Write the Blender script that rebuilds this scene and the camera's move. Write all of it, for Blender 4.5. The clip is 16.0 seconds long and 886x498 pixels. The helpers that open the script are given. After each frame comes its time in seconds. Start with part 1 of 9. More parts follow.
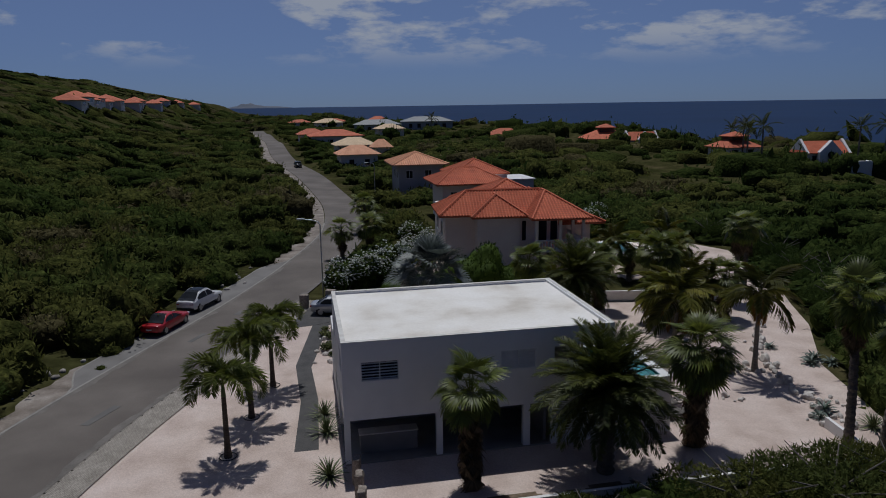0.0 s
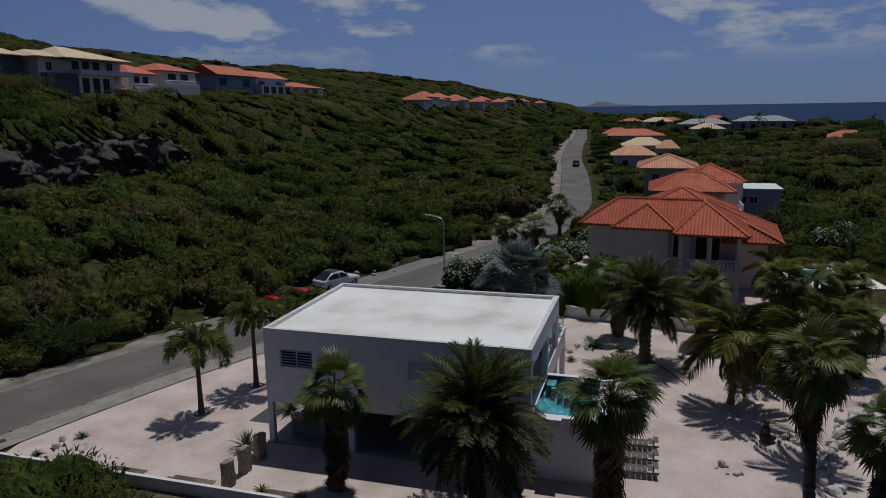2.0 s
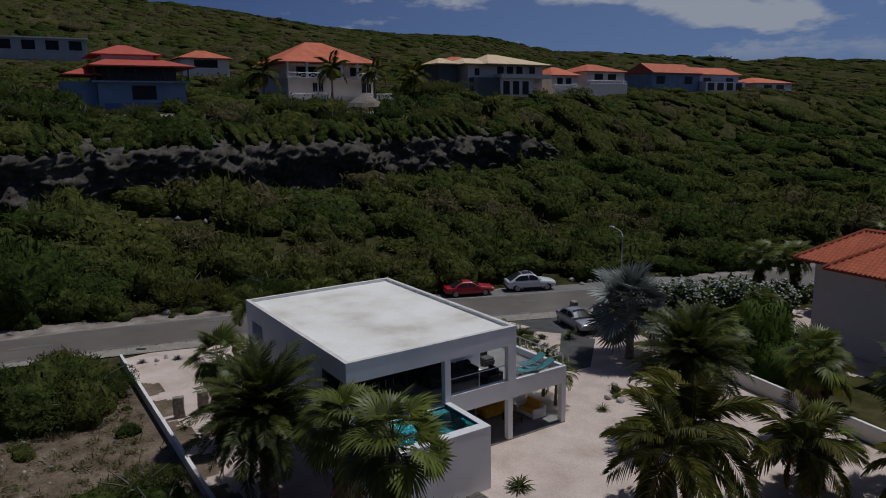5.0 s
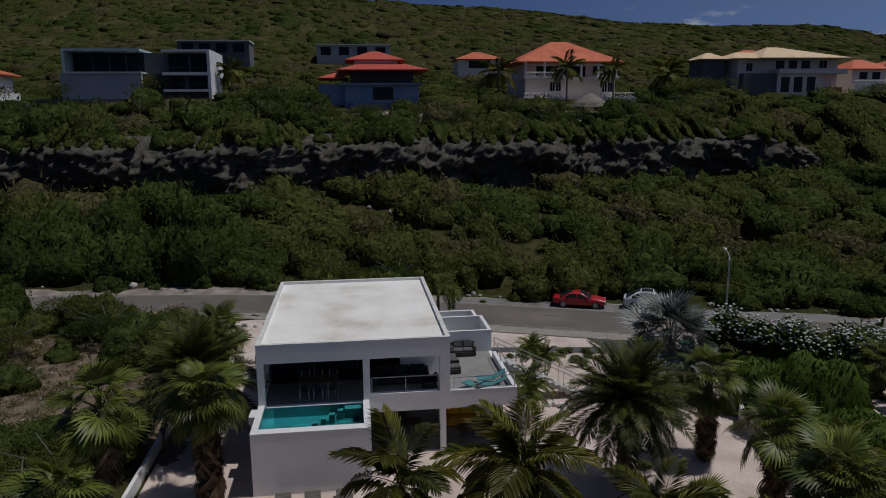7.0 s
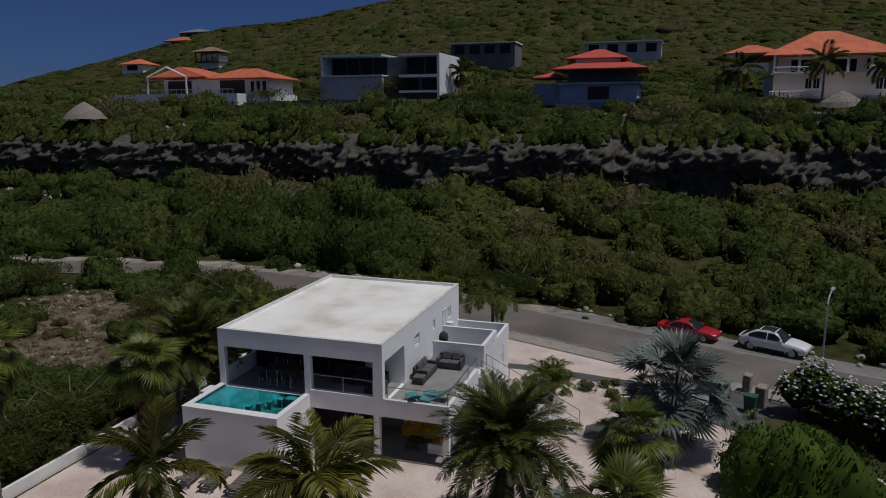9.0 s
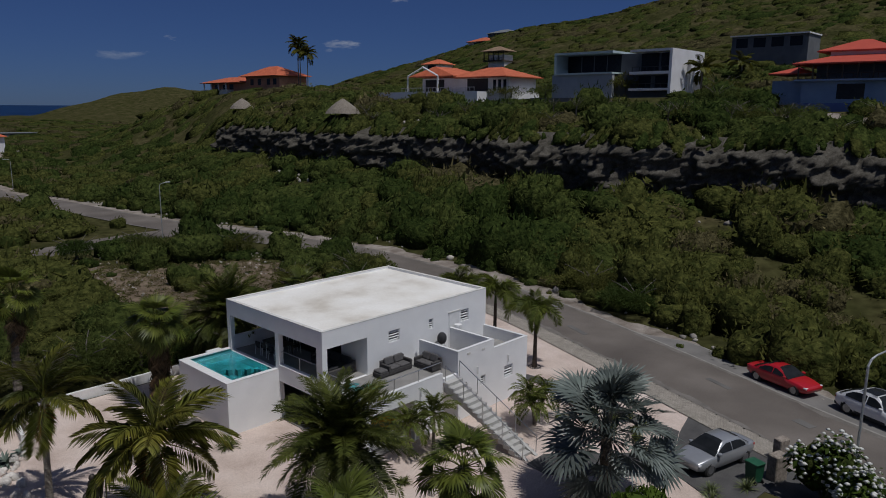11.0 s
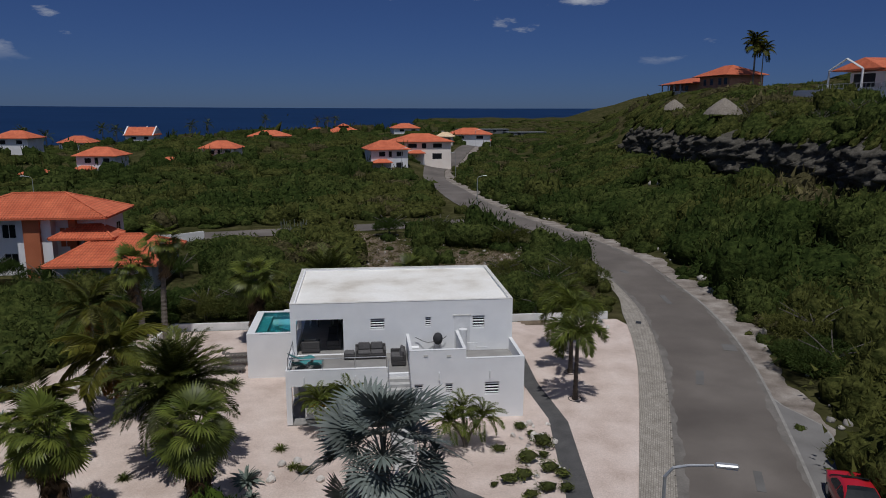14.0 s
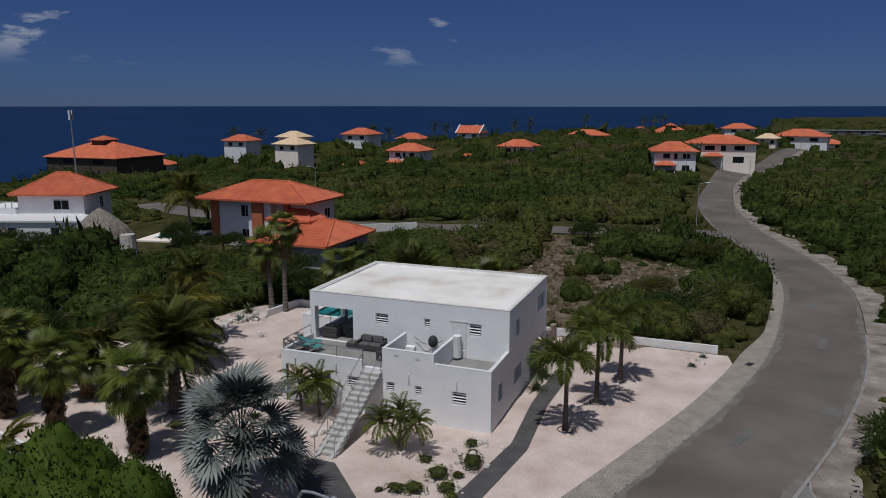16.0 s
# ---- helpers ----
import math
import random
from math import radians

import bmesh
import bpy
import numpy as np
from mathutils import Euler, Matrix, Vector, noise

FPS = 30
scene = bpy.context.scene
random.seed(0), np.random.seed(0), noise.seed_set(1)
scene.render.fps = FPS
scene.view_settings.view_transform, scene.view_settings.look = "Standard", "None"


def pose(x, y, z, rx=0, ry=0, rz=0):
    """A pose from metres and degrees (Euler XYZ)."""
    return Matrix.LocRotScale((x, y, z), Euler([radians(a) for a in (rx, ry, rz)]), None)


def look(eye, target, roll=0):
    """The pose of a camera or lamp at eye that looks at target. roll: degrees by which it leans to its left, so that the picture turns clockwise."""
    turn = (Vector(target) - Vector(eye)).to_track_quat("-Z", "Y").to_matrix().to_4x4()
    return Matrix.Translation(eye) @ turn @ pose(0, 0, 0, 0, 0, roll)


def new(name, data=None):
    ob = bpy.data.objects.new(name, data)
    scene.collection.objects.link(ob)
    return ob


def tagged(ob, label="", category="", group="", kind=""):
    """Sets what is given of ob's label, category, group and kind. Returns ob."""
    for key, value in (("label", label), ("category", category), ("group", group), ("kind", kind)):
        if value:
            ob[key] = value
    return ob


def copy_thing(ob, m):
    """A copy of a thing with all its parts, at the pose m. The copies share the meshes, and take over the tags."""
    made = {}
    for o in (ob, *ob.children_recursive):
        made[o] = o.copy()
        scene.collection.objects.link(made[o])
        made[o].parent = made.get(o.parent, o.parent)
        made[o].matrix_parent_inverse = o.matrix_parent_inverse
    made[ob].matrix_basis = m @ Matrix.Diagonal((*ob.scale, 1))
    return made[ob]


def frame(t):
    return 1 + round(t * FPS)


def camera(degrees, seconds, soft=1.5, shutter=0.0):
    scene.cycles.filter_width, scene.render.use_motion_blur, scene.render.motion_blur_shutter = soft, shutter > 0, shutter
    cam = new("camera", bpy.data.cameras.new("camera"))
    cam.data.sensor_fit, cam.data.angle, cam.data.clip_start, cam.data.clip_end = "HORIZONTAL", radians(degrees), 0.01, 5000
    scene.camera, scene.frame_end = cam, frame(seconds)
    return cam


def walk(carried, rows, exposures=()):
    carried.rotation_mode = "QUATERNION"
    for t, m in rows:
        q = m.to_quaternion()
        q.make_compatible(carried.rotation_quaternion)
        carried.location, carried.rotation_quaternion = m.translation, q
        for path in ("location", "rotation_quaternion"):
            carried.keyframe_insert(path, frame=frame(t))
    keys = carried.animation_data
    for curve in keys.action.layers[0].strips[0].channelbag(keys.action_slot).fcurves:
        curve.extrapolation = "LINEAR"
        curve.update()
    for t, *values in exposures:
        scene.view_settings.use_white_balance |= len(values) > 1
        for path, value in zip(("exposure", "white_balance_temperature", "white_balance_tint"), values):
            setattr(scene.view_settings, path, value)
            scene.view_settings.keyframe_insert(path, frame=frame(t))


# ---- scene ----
cam = camera(64.0, 16.0, soft=1.0)
PATH = [
    (0, (-1.071, -0.733, 16.655), (-0.689, 1.19, 16.26), -0.75),
    (0.5, (3.866, -1.189, 16.577), (4.016, 0.767, 16.183), -1.0),
    (1, (8.946, -1.188, 16.557), (8.847, 0.771, 16.167), -0.9),
    (1.5, (13.827, -0.515, 16.6), (13.503, 1.42, 16.211), -0.8),
    (2, (18.549, 0.701, 16.626), (17.989, 2.581, 16.239), -0.8),
    (2.5, (23.039, 2.483, 16.623), (22.265, 4.287, 16.238), -1.0),
    (3, (27.4, 4.709, 16.605), (26.412, 6.406, 16.224), -0.9),
    (3.5, (31.46, 7.47, 16.66), (30.284, 9.042, 16.279), -0.9),
    (4, (35.032, 10.6, 16.653), (33.678, 12.022, 16.274), -1.0),
    (4.2, (36.198, 12.016, 16.644), (34.779, 13.374, 16.266), -1.0),
    (6.5, (46.337, 30.756, 16.915), (44.428, 31.22, 16.541), -0.6),
    (7, (47.298, 35.371, 17.012), (45.349, 35.618, 16.638), -0.5),
    (7.5, (47.598, 39.946, 17.111), (45.634, 39.984, 16.737), -0.5),
    (8, (47.337, 44.492, 17.203), (45.381, 44.313, 16.827), -0.2),
    (8.5, (46.368, 48.88, 17.281), (44.443, 48.493, 16.902), -0.2),
    (8.7, (45.733, 50.56, 17.293), (43.827, 50.087, 16.914), -0.3),
    (10.8, (36.454, 67.267, 17.576), (34.958, 65.995, 17.197), 1.0),
    (11, (35.313, 68.704, 17.578), (33.878, 67.365, 17.192), 0.5),
    (11.5, (31.765, 71.869, 17.678), (30.488, 70.379, 17.292), 0.8),
    (12, (27.774, 74.734, 17.633), (26.686, 73.102, 17.244), 0.7),
    (12.5, (23.58, 76.982, 17.574), (22.685, 75.236, 17.185), 0.5),
    (13, (18.953, 78.888, 17.482), (18.275, 77.046, 17.094), 0.5),
    (13.5, (14.346, 80.211, 17.431), (13.883, 78.305, 17.044), 0.3),
    (14, (9.376, 81.027, 17.452), (9.15, 79.079, 17.064), 0.2),
    (14.5, (4.512, 81.174, 17.497), (4.512, 79.213, 17.108), 0.1),
    (15, (-0.638, 80.679, 17.515), (-0.391, 78.733, 17.125), 0.1),
    (15.5, (-5.467, 79.637, 17.589), (-4.991, 77.735, 17.196), -0.1),
    (16, (-10.471, 78.132, 17.685), (-9.757, 76.305, 17.293), -0.1),
]
walk(cam, [(t, look(eye, target, roll)) for t, eye, target, roll in PATH], exposures=((0, -1.16, 6200, 10), (4, -1.18, 6200, 10), (7, -1.17, 6400, 10), (8.5, -1.1, 6450, 10), (11, -0.97, 6400, 10), (14, -0.83, 6350, 10), (16, -0.85, 6350, 10)))

# ---- world, sun, exposure ----
SUN_EL, SUN_AZ = radians(69), radians(4)      # height of the sun; its bearing from +y towards +x
world = bpy.data.worlds.new("sky")
scene.world = world
world.use_nodes = True


def sky_nodes():
    nt = world.node_tree
    n, l = nt.nodes, nt.links
    n.clear()
    out = n.new("ShaderNodeOutputWorld")
    bg = n.new("ShaderNodeBackground")
    bg.inputs["Strength"].default_value = 0.05
    sky = n.new("ShaderNodeTexSky")
    sky.sky_type, sky.sun_disc = "NISHITA", False
    sky.sun_elevation, sky.sun_rotation = SUN_EL, SUN_AZ
    sky.air_density, sky.dust_density, sky.ozone_density = 0.8, 0.15, 4.0
    # clear tropical air: deep blue, little glare along the horizon
    tint = n.new("ShaderNodeMixRGB"); tint.blend_type = "MULTIPLY"; tint.inputs[0].default_value = 1.0
    tint.inputs[2].default_value = (0.47, 0.59, 0.98, 1)
    l.new(sky.outputs[0], tint.inputs[1])
    deep = n.new("ShaderNodeMixRGB")
    deep.inputs[1].default_value, deep.inputs[2].default_value = (0.33, 0.50, 1.02, 1), (0.50, 0.64, 1.06, 1)
    l.new(deep.outputs[0], tint.inputs[2])
    # fair-weather clouds, thickest low over the horizon
    tc = n.new("ShaderNodeTexCoord")
    sep = n.new("ShaderNodeSeparateXYZ")
    l.new(tc.outputs["Generated"], sep.inputs[0])
    rise = n.new("ShaderNodeMapRange"); rise.inputs[1].default_value, rise.inputs[2].default_value = 0.0, 0.22
    l.new(sep.outputs["Z"], rise.inputs[0]); l.new(rise.outputs[0], deep.inputs[0])
    up = n.new("ShaderNodeMath"); up.operation = "ADD"; up.inputs[1].default_value = 0.42
    l.new(sep.outputs["Z"], up.inputs[0])
    dv = n.new("ShaderNodeVectorMath"); dv.operation = "DIVIDE"
    cmb = n.new("ShaderNodeCombineXYZ")
    for i in range(3):
        l.new(up.outputs[0], cmb.inputs[i])
    l.new(tc.outputs["Generated"], dv.inputs[0]); l.new(cmb.outputs[0], dv.inputs[1])
    mp = n.new("ShaderNodeMapping")
    mp.inputs["Location"].default_value = CLOUD_AT
    mp.inputs["Scale"].default_value = (1.5, 1.5, 4.6)
    l.new(dv.outputs[0], mp.inputs[0])
    big = n.new("ShaderNodeTexNoise"); big.inputs["Scale"].default_value = 1.5; big.inputs["Detail"].default_value = 1.0
    fine = n.new("ShaderNodeTexNoise"); fine.inputs["Scale"].default_value = 4.2; fine.inputs["Detail"].default_value = 8.0
    fine.inputs["Roughness"].default_value = 0.58
    l.new(mp.outputs[0], big.inputs["Vector"]); l.new(mp.outputs[0], fine.inputs["Vector"])
    mul = n.new("ShaderNodeMath"); mul.operation = "MULTIPLY"
    l.new(big.outputs[0], mul.inputs[0]); l.new(fine.outputs[0], mul.inputs[1])
    ramp = n.new("ShaderNodeValToRGB")
    ramp.color_ramp.elements[0].position, ramp.color_ramp.elements[1].position = 0.335, 0.415
    l.new(mul.outputs[0], ramp.inputs[0])
    # the cloud field lies to the north
    north = n.new("ShaderNodeMapRange"); north.inputs[1].default_value, north.inputs[2].default_value = -0.75, 0.75
    north.inputs[3].default_value, north.inputs[4].default_value = 0.03, -0.082
    l.new(sep.outputs["Y"], north.inputs[0])
    sub = n.new("ShaderNodeMath"); sub.operation = "SUBTRACT"
    l.new(mul.outputs[0], sub.inputs[0]); l.new(north.outputs[0], sub.inputs[1]); l.new(sub.outputs[0], ramp.inputs[0])
    # no cloud close over the horizon
    base = n.new("ShaderNodeMapRange"); base.interpolation_type = "SMOOTHSTEP"
    base.inputs[1].default_value, base.inputs[2].default_value = 0.045, 0.10
    l.new(sep.outputs["Z"], base.inputs[0])
    low = n.new("ShaderNodeMath"); low.operation = "MULTIPLY"
    l.new(ramp.outputs[0], low.inputs[0]); l.new(base.outputs[0], low.inputs[1])
    amount = n.new("ShaderNodeMath"); amount.operation = "MULTIPLY"; amount.inputs[1].default_value = 0.86
    l.new(low.outputs[0], amount.inputs[0])
    mix = n.new("ShaderNodeMixRGB")
    mix.inputs[2].default_value = (12.4, 13.2, 14.8, 1)
    # thin bright haze under the cloud field
    haze = n.new("ShaderNodeMapRange"); haze.interpolation_type = "SMOOTHSTEP"
    haze.inputs[1].default_value, haze.inputs[2].default_value, haze.inputs[4].default_value = -0.2, 1.0, 1.0
    l.new(sep.outputs["Y"], haze.inputs[0])
    veil = n.new("ShaderNodeMixRGB"); veil.blend_type = "ADD"; veil.inputs[2].default_value = (2.95, 3.7, 4.85, 1)
    l.new(haze.outputs[0], veil.inputs[0]); l.new(tint.outputs[0], veil.inputs[1])
    l.new(amount.outputs[0], mix.inputs[0]); l.new(veil.outputs[0], mix.inputs[1])
    l.new(mix.outputs[0], bg.inputs["Color"]); l.new(bg.outputs[0], out.inputs[0])


CLOUD_AT = (3.1, 1.7, 0.0)
sky_nodes()
sun = new("sun", bpy.data.lights.new("sun", "SUN"))
sun.data.energy, sun.data.angle, sun.data.color = 5.0, radians(0.55), (0.985, 0.97, 0.945)
sun.matrix_world = look((0, 0, 80), (-80 * math.sin(SUN_AZ) / math.tan(SUN_EL), -80 * math.cos(SUN_AZ) / math.tan(SUN_EL), 0))

# ---- materials ----
MATS = {}


def mat(name, colors, rough=0.8, scale=3.0, detail=5.0, fine=0.0, fine_scale=60.0, bump=0.0, bump_scale=30.0, metal=0.0,
        island=0.0, obj=0.0, spec=0.5, sub=0.0, stretch=(1, 1, 1), ramp=(0.3, 0.7), courses=0.0, deep=0.05):
    """Noise between two or three colours, a finer grain, relief, and a change of tone from piece to piece."""
    m = bpy.data.materials.new(name)
    m.use_nodes = True
    nt = m.node_tree
    n, l = nt.nodes, nt.links
    b = n["Principled BSDF"]
    tc = n.new("ShaderNodeTexCoord")
    geo = n.new("ShaderNodeNewGeometry")
    mp = n.new("ShaderNodeMapping")
    mp.inputs["Scale"].default_value = stretch
    l.new(geo.outputs["Position"], mp.inputs[0])
    no = n.new("ShaderNodeTexNoise")
    no.inputs["Scale"].default_value, no.inputs["Detail"].default_value = scale, detail
    l.new(mp.outputs[0], no.inputs["Vector"])
    r = n.new("ShaderNodeValToRGB")
    r.color_ramp.elements[0].position, r.color_ramp.elements[1].position = ramp
    r.color_ramp.elements[0].color, r.color_ramp.elements[1].color = (*colors[0], 1), (*colors[-1], 1)
    if len(colors) == 3:
        e = r.color_ramp.elements.new((ramp[0] + ramp[1]) / 2)
        e.color = (*colors[1], 1)
    l.new(no.outputs[0], r.inputs[0])
    col = r.outputs[0]

    def vary(socket, lo, hi, strength):
        mr = n.new("ShaderNodeMapRange")
        mr.inputs[3].default_value, mr.inputs[4].default_value = 1 - strength, 1 + strength
        mr.inputs[1].default_value, mr.inputs[2].default_value = lo, hi
        l.new(socket, mr.inputs[0])
        v = n.new("ShaderNodeVectorMath"); v.operation = "SCALE"
        l.new(col, v.inputs[0]); l.new(mr.outputs[0], v.inputs["Scale"])
        return v.outputs[0]
    if fine:
        fn = n.new("ShaderNodeTexNoise")
        fn.inputs["Scale"].default_value, fn.inputs["Detail"].default_value = fine_scale, 3
        l.new(mp.outputs[0], fn.inputs["Vector"])
        col = vary(fn.outputs[0], 0.25, 0.75, fine)
    if courses:                                          # overlapping tile courses, level along the slope
        xyz = n.new("ShaderNodeSeparateXYZ")
        l.new(geo.outputs["Position"], xyz.inputs[0])
        saw = n.new("ShaderNodeMath"); saw.operation = "MULTIPLY"; saw.inputs[1].default_value = 1 / courses
        fr = n.new("ShaderNodeMath"); fr.operation = "FRACT"
        l.new(xyz.outputs["Z"], saw.inputs[0]); l.new(saw.outputs[0], fr.inputs[0])
        col = vary(fr.outputs[0], 0.0, 0.35, 0.22)
    if island:
        col = vary(geo.outputs["Random Per Island"], 0, 1, island)
    if obj:
        oi = n.new("ShaderNodeObjectInfo")
        col = vary(oi.outputs["Random"], 0, 1, obj)
    l.new(col, b.inputs["Base Color"])
    b.inputs["Roughness"].default_value, b.inputs["Metallic"].default_value = rough, metal
    b.inputs["Specular IOR Level"].default_value = spec
    if bump:
        bn = n.new("ShaderNodeTexNoise")
        bn.inputs["Scale"].default_value, bn.inputs["Detail"].default_value = bump_scale, 6
        l.new(mp.outputs[0], bn.inputs["Vector"])
        bu = n.new("ShaderNodeBump")
        bu.inputs["Strength"].default_value, bu.inputs["Distance"].default_value = bump, deep
        l.new(bn.outputs[0], bu.inputs["Height"]); l.new(bu.outputs[0], b.inputs["Normal"])
    if sub:
        b.inputs["Transmission Weight"].default_value = 0.0
        tr = n.new("ShaderNodeBsdfTranslucent")
        l.new(col, tr.inputs["Color"])
        mx = n.new("ShaderNodeMixShader"); mx.inputs[0].default_value = sub
        l.new(b.outputs[0], mx.inputs[1]); l.new(tr.outputs[0], mx.inputs[2])
        l.new(mx.outputs[0], n["Material Output"].inputs[0])
    MATS[name] = m
    return m


M_STUCCO = mat("white_stucco", [(0.74, 0.74, 0.745), (0.80, 0.80, 0.80)], 0.85, 0.9, 6, 0.03, 40, 0.12, 60)
M_ROOF = mat("roof_membrane", [(0.55, 0.505, 0.44), (0.72, 0.69, 0.635), (0.79, 0.77, 0.73)], 0.75, 0.33, 7, 0.05, 9, 0.1, 20, ramp=(0.32, 0.64))
M_CAP = mat("parapet_cap", [(0.50, 0.48, 0.44), (0.66, 0.65, 0.62)], 0.85, 2.0, 6, 0.06, 30, 0.1, 40)
M_SAND = mat("coral_sand", [(0.43, 0.338, 0.288), (0.535, 0.434, 0.38), (0.605, 0.508, 0.455)], 0.95, 0.5, 8, 0.16, 16, 0.5, 14, ramp=(0.3, 0.72))
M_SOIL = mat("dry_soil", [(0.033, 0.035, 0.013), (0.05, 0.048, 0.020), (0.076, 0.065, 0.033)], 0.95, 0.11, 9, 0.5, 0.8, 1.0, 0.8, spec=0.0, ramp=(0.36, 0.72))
M_BARE = mat("bare_earth", [(0.075, 0.055, 0.034), (0.125, 0.090, 0.058), (0.19, 0.145, 0.10)], 0.95, 0.6, 9, 0.35, 6, 0.8, 7)
M_VERGE = mat("gravel_verge", [(0.115, 0.092, 0.074), (0.215, 0.182, 0.155), (0.33, 0.295, 0.262)], 0.95, 0.6, 9, 0.22, 12, 0.6, 12)
M_ROAD = mat("asphalt", [(0.082, 0.069, 0.060), (0.116, 0.099, 0.086), (0.160, 0.139, 0.122)], 0.9, 0.16, 9, 0.08, 25, 0.15, 60, ramp=(0.3, 0.7))
M_PATCH = mat("asphalt_patch", [(0.10, 0.095, 0.09), (0.135, 0.128, 0.12)], 0.9, 0.7, 6, 0.1, 25)
M_LINE = mat("concrete_edge", [(0.19, 0.178, 0.163), (0.28, 0.265, 0.245)], 0.9, 2.0, 6, 0.1, 20)
M_PATH = mat("dark_gravel_path", [(0.055, 0.053, 0.053), (0.085, 0.082, 0.08)], 0.95, 1.2, 8, 0.2, 18, 0.4, 30)
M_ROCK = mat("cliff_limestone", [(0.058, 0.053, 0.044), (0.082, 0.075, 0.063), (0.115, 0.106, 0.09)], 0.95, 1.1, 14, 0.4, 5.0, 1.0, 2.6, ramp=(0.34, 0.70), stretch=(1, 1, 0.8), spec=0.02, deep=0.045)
M_STONE = mat("white_coral_stone", [(0.42, 0.38, 0.34), (0.62, 0.58, 0.54)], 0.9, 3, 6, 0.1, 20, 0.4, 15, obj=0.15)
M_SEA = mat("sea_water", [(0.006, 0.020, 0.060), (0.009, 0.028, 0.08)], 0.5, 0.004, 6, 0.0, 1, 0.35, 0.25, spec=0.03)
M_RUBBLE = mat("limestone_rubble", [(0.20, 0.18, 0.16), (0.38, 0.35, 0.32)], 0.95, 1.5, 6, 0.15, 10, 0.4, 8, island=0.3)
M_DUST = mat("road_dust", [(0.11, 0.099, 0.088), (0.175, 0.159, 0.143)], 0.95, 0.9, 8, 0.15, 9, 0.1, 30)
M_STEEL = mat("brushed_steel", [(0.42, 0.42, 0.43), (0.52, 0.52, 0.53)], 0.35, 5, 4, metal=1.0)
M_FRAME = mat("dark_aluminium", [(0.03, 0.03, 0.032), (0.05, 0.05, 0.052)], 0.5, 5, 3, metal=0.3)
M_SLAT = mat("white_louvre", [(0.62, 0.62, 0.62), (0.70, 0.70, 0.70)], 0.6, 4, 4)
# black goods, and flat sheets that paint the shade inside wall openings
M_DARK = mat("black_and_room_shade", [(0.018, 0.018, 0.02), (0.03, 0.03, 0.032)], 0.8, 1.5, 4)
M_TILE = mat("grey_floor_tile", [(0.20, 0.19, 0.18), (0.27, 0.26, 0.245)], 0.6, 1.2, 6, 0.05, 20)
# grey holds the shade of the rooms inside the white villa
M_INNER = mat("shade_grey_interior", [(0.16, 0.16, 0.165), (0.21, 0.21, 0.215)], 0.85, 1.0, 5)
M_CONC = mat("white_concrete_step", [(0.36, 0.35, 0.335), (0.46, 0.45, 0.43)], 0.85, 2.0, 6, 0.05, 30)
M_POOL = mat("turquoise_pool_lining", [(0.003, 0.072, 0.086), (0.006, 0.108, 0.122)], 0.5, 0.8, 4)
M_POOLS = mat("pale_pool_step", [(0.012, 0.14, 0.155), (0.022, 0.185, 0.20)], 0.5, 0.8, 4)
M_SOFA = mat("dark_grey_wicker", [(0.035, 0.033, 0.033), (0.065, 0.06, 0.058)], 0.8, 30, 3, 0.2, 120)
M_CUSH = mat("grey_cushion", [(0.07, 0.066, 0.066), (0.10, 0.095, 0.095)], 0.9, 6, 4)
M_YELLOW = mat("yellow_cushion", [(0.55, 0.30, 0.015), (0.65, 0.37, 0.03)], 0.85, 5, 4)
M_TEAL = mat("teal_fabric", [(0.03, 0.16, 0.17), (0.06, 0.24, 0.24)], 0.8, 6, 4)
M_WOODG = mat("weathered_wood", [(0.07, 0.062, 0.054), (0.14, 0.125, 0.11)], 0.85, 3, 6, 0.15, 12, 0.2, 30, stretch=(1, 8, 1))
M_WALLLOW = mat("white_garden_wall", [(0.60, 0.59, 0.57), (0.76, 0.75, 0.74)], 0.9, 0.8, 7, 0.06, 15)


def glass_mat(name, tint, rough=0.03):
    m = bpy.data.materials.new(name)
    m.use_nodes = True
    b = m.node_tree.nodes["Principled BSDF"]
    b.inputs["Base Color"].default_value = (*tint, 1)
    b.inputs["Roughness"].default_value = rough
    b.inputs["Transmission Weight"].default_value = 1.0
    b.inputs["IOR"].default_value = 1.33 if "water" in name else 1.45
    return m


M_PANE = mat("dark_window_pane", [(0.012, 0.014, 0.016), (0.02, 0.022, 0.025)], 0.25, 2, 2, spec=0.15)


def water_mat():
    m = glass_mat("pool_water", (0.55, 0.93, 0.95), 0.02)
    nt = m.node_tree
    no, bu = nt.nodes.new("ShaderNodeTexNoise"), nt.nodes.new("ShaderNodeBump")
    no.inputs["Scale"].default_value = 2.2
    bu.inputs["Strength"].default_value, bu.inputs["Distance"].default_value = 0.15, 0.04
    nt.links.new(no.outputs[0], bu.inputs["Height"])
    nt.links.new(bu.outputs[0], nt.nodes["Principled BSDF"].inputs["Normal"])
    return m


M_WATER = water_mat()


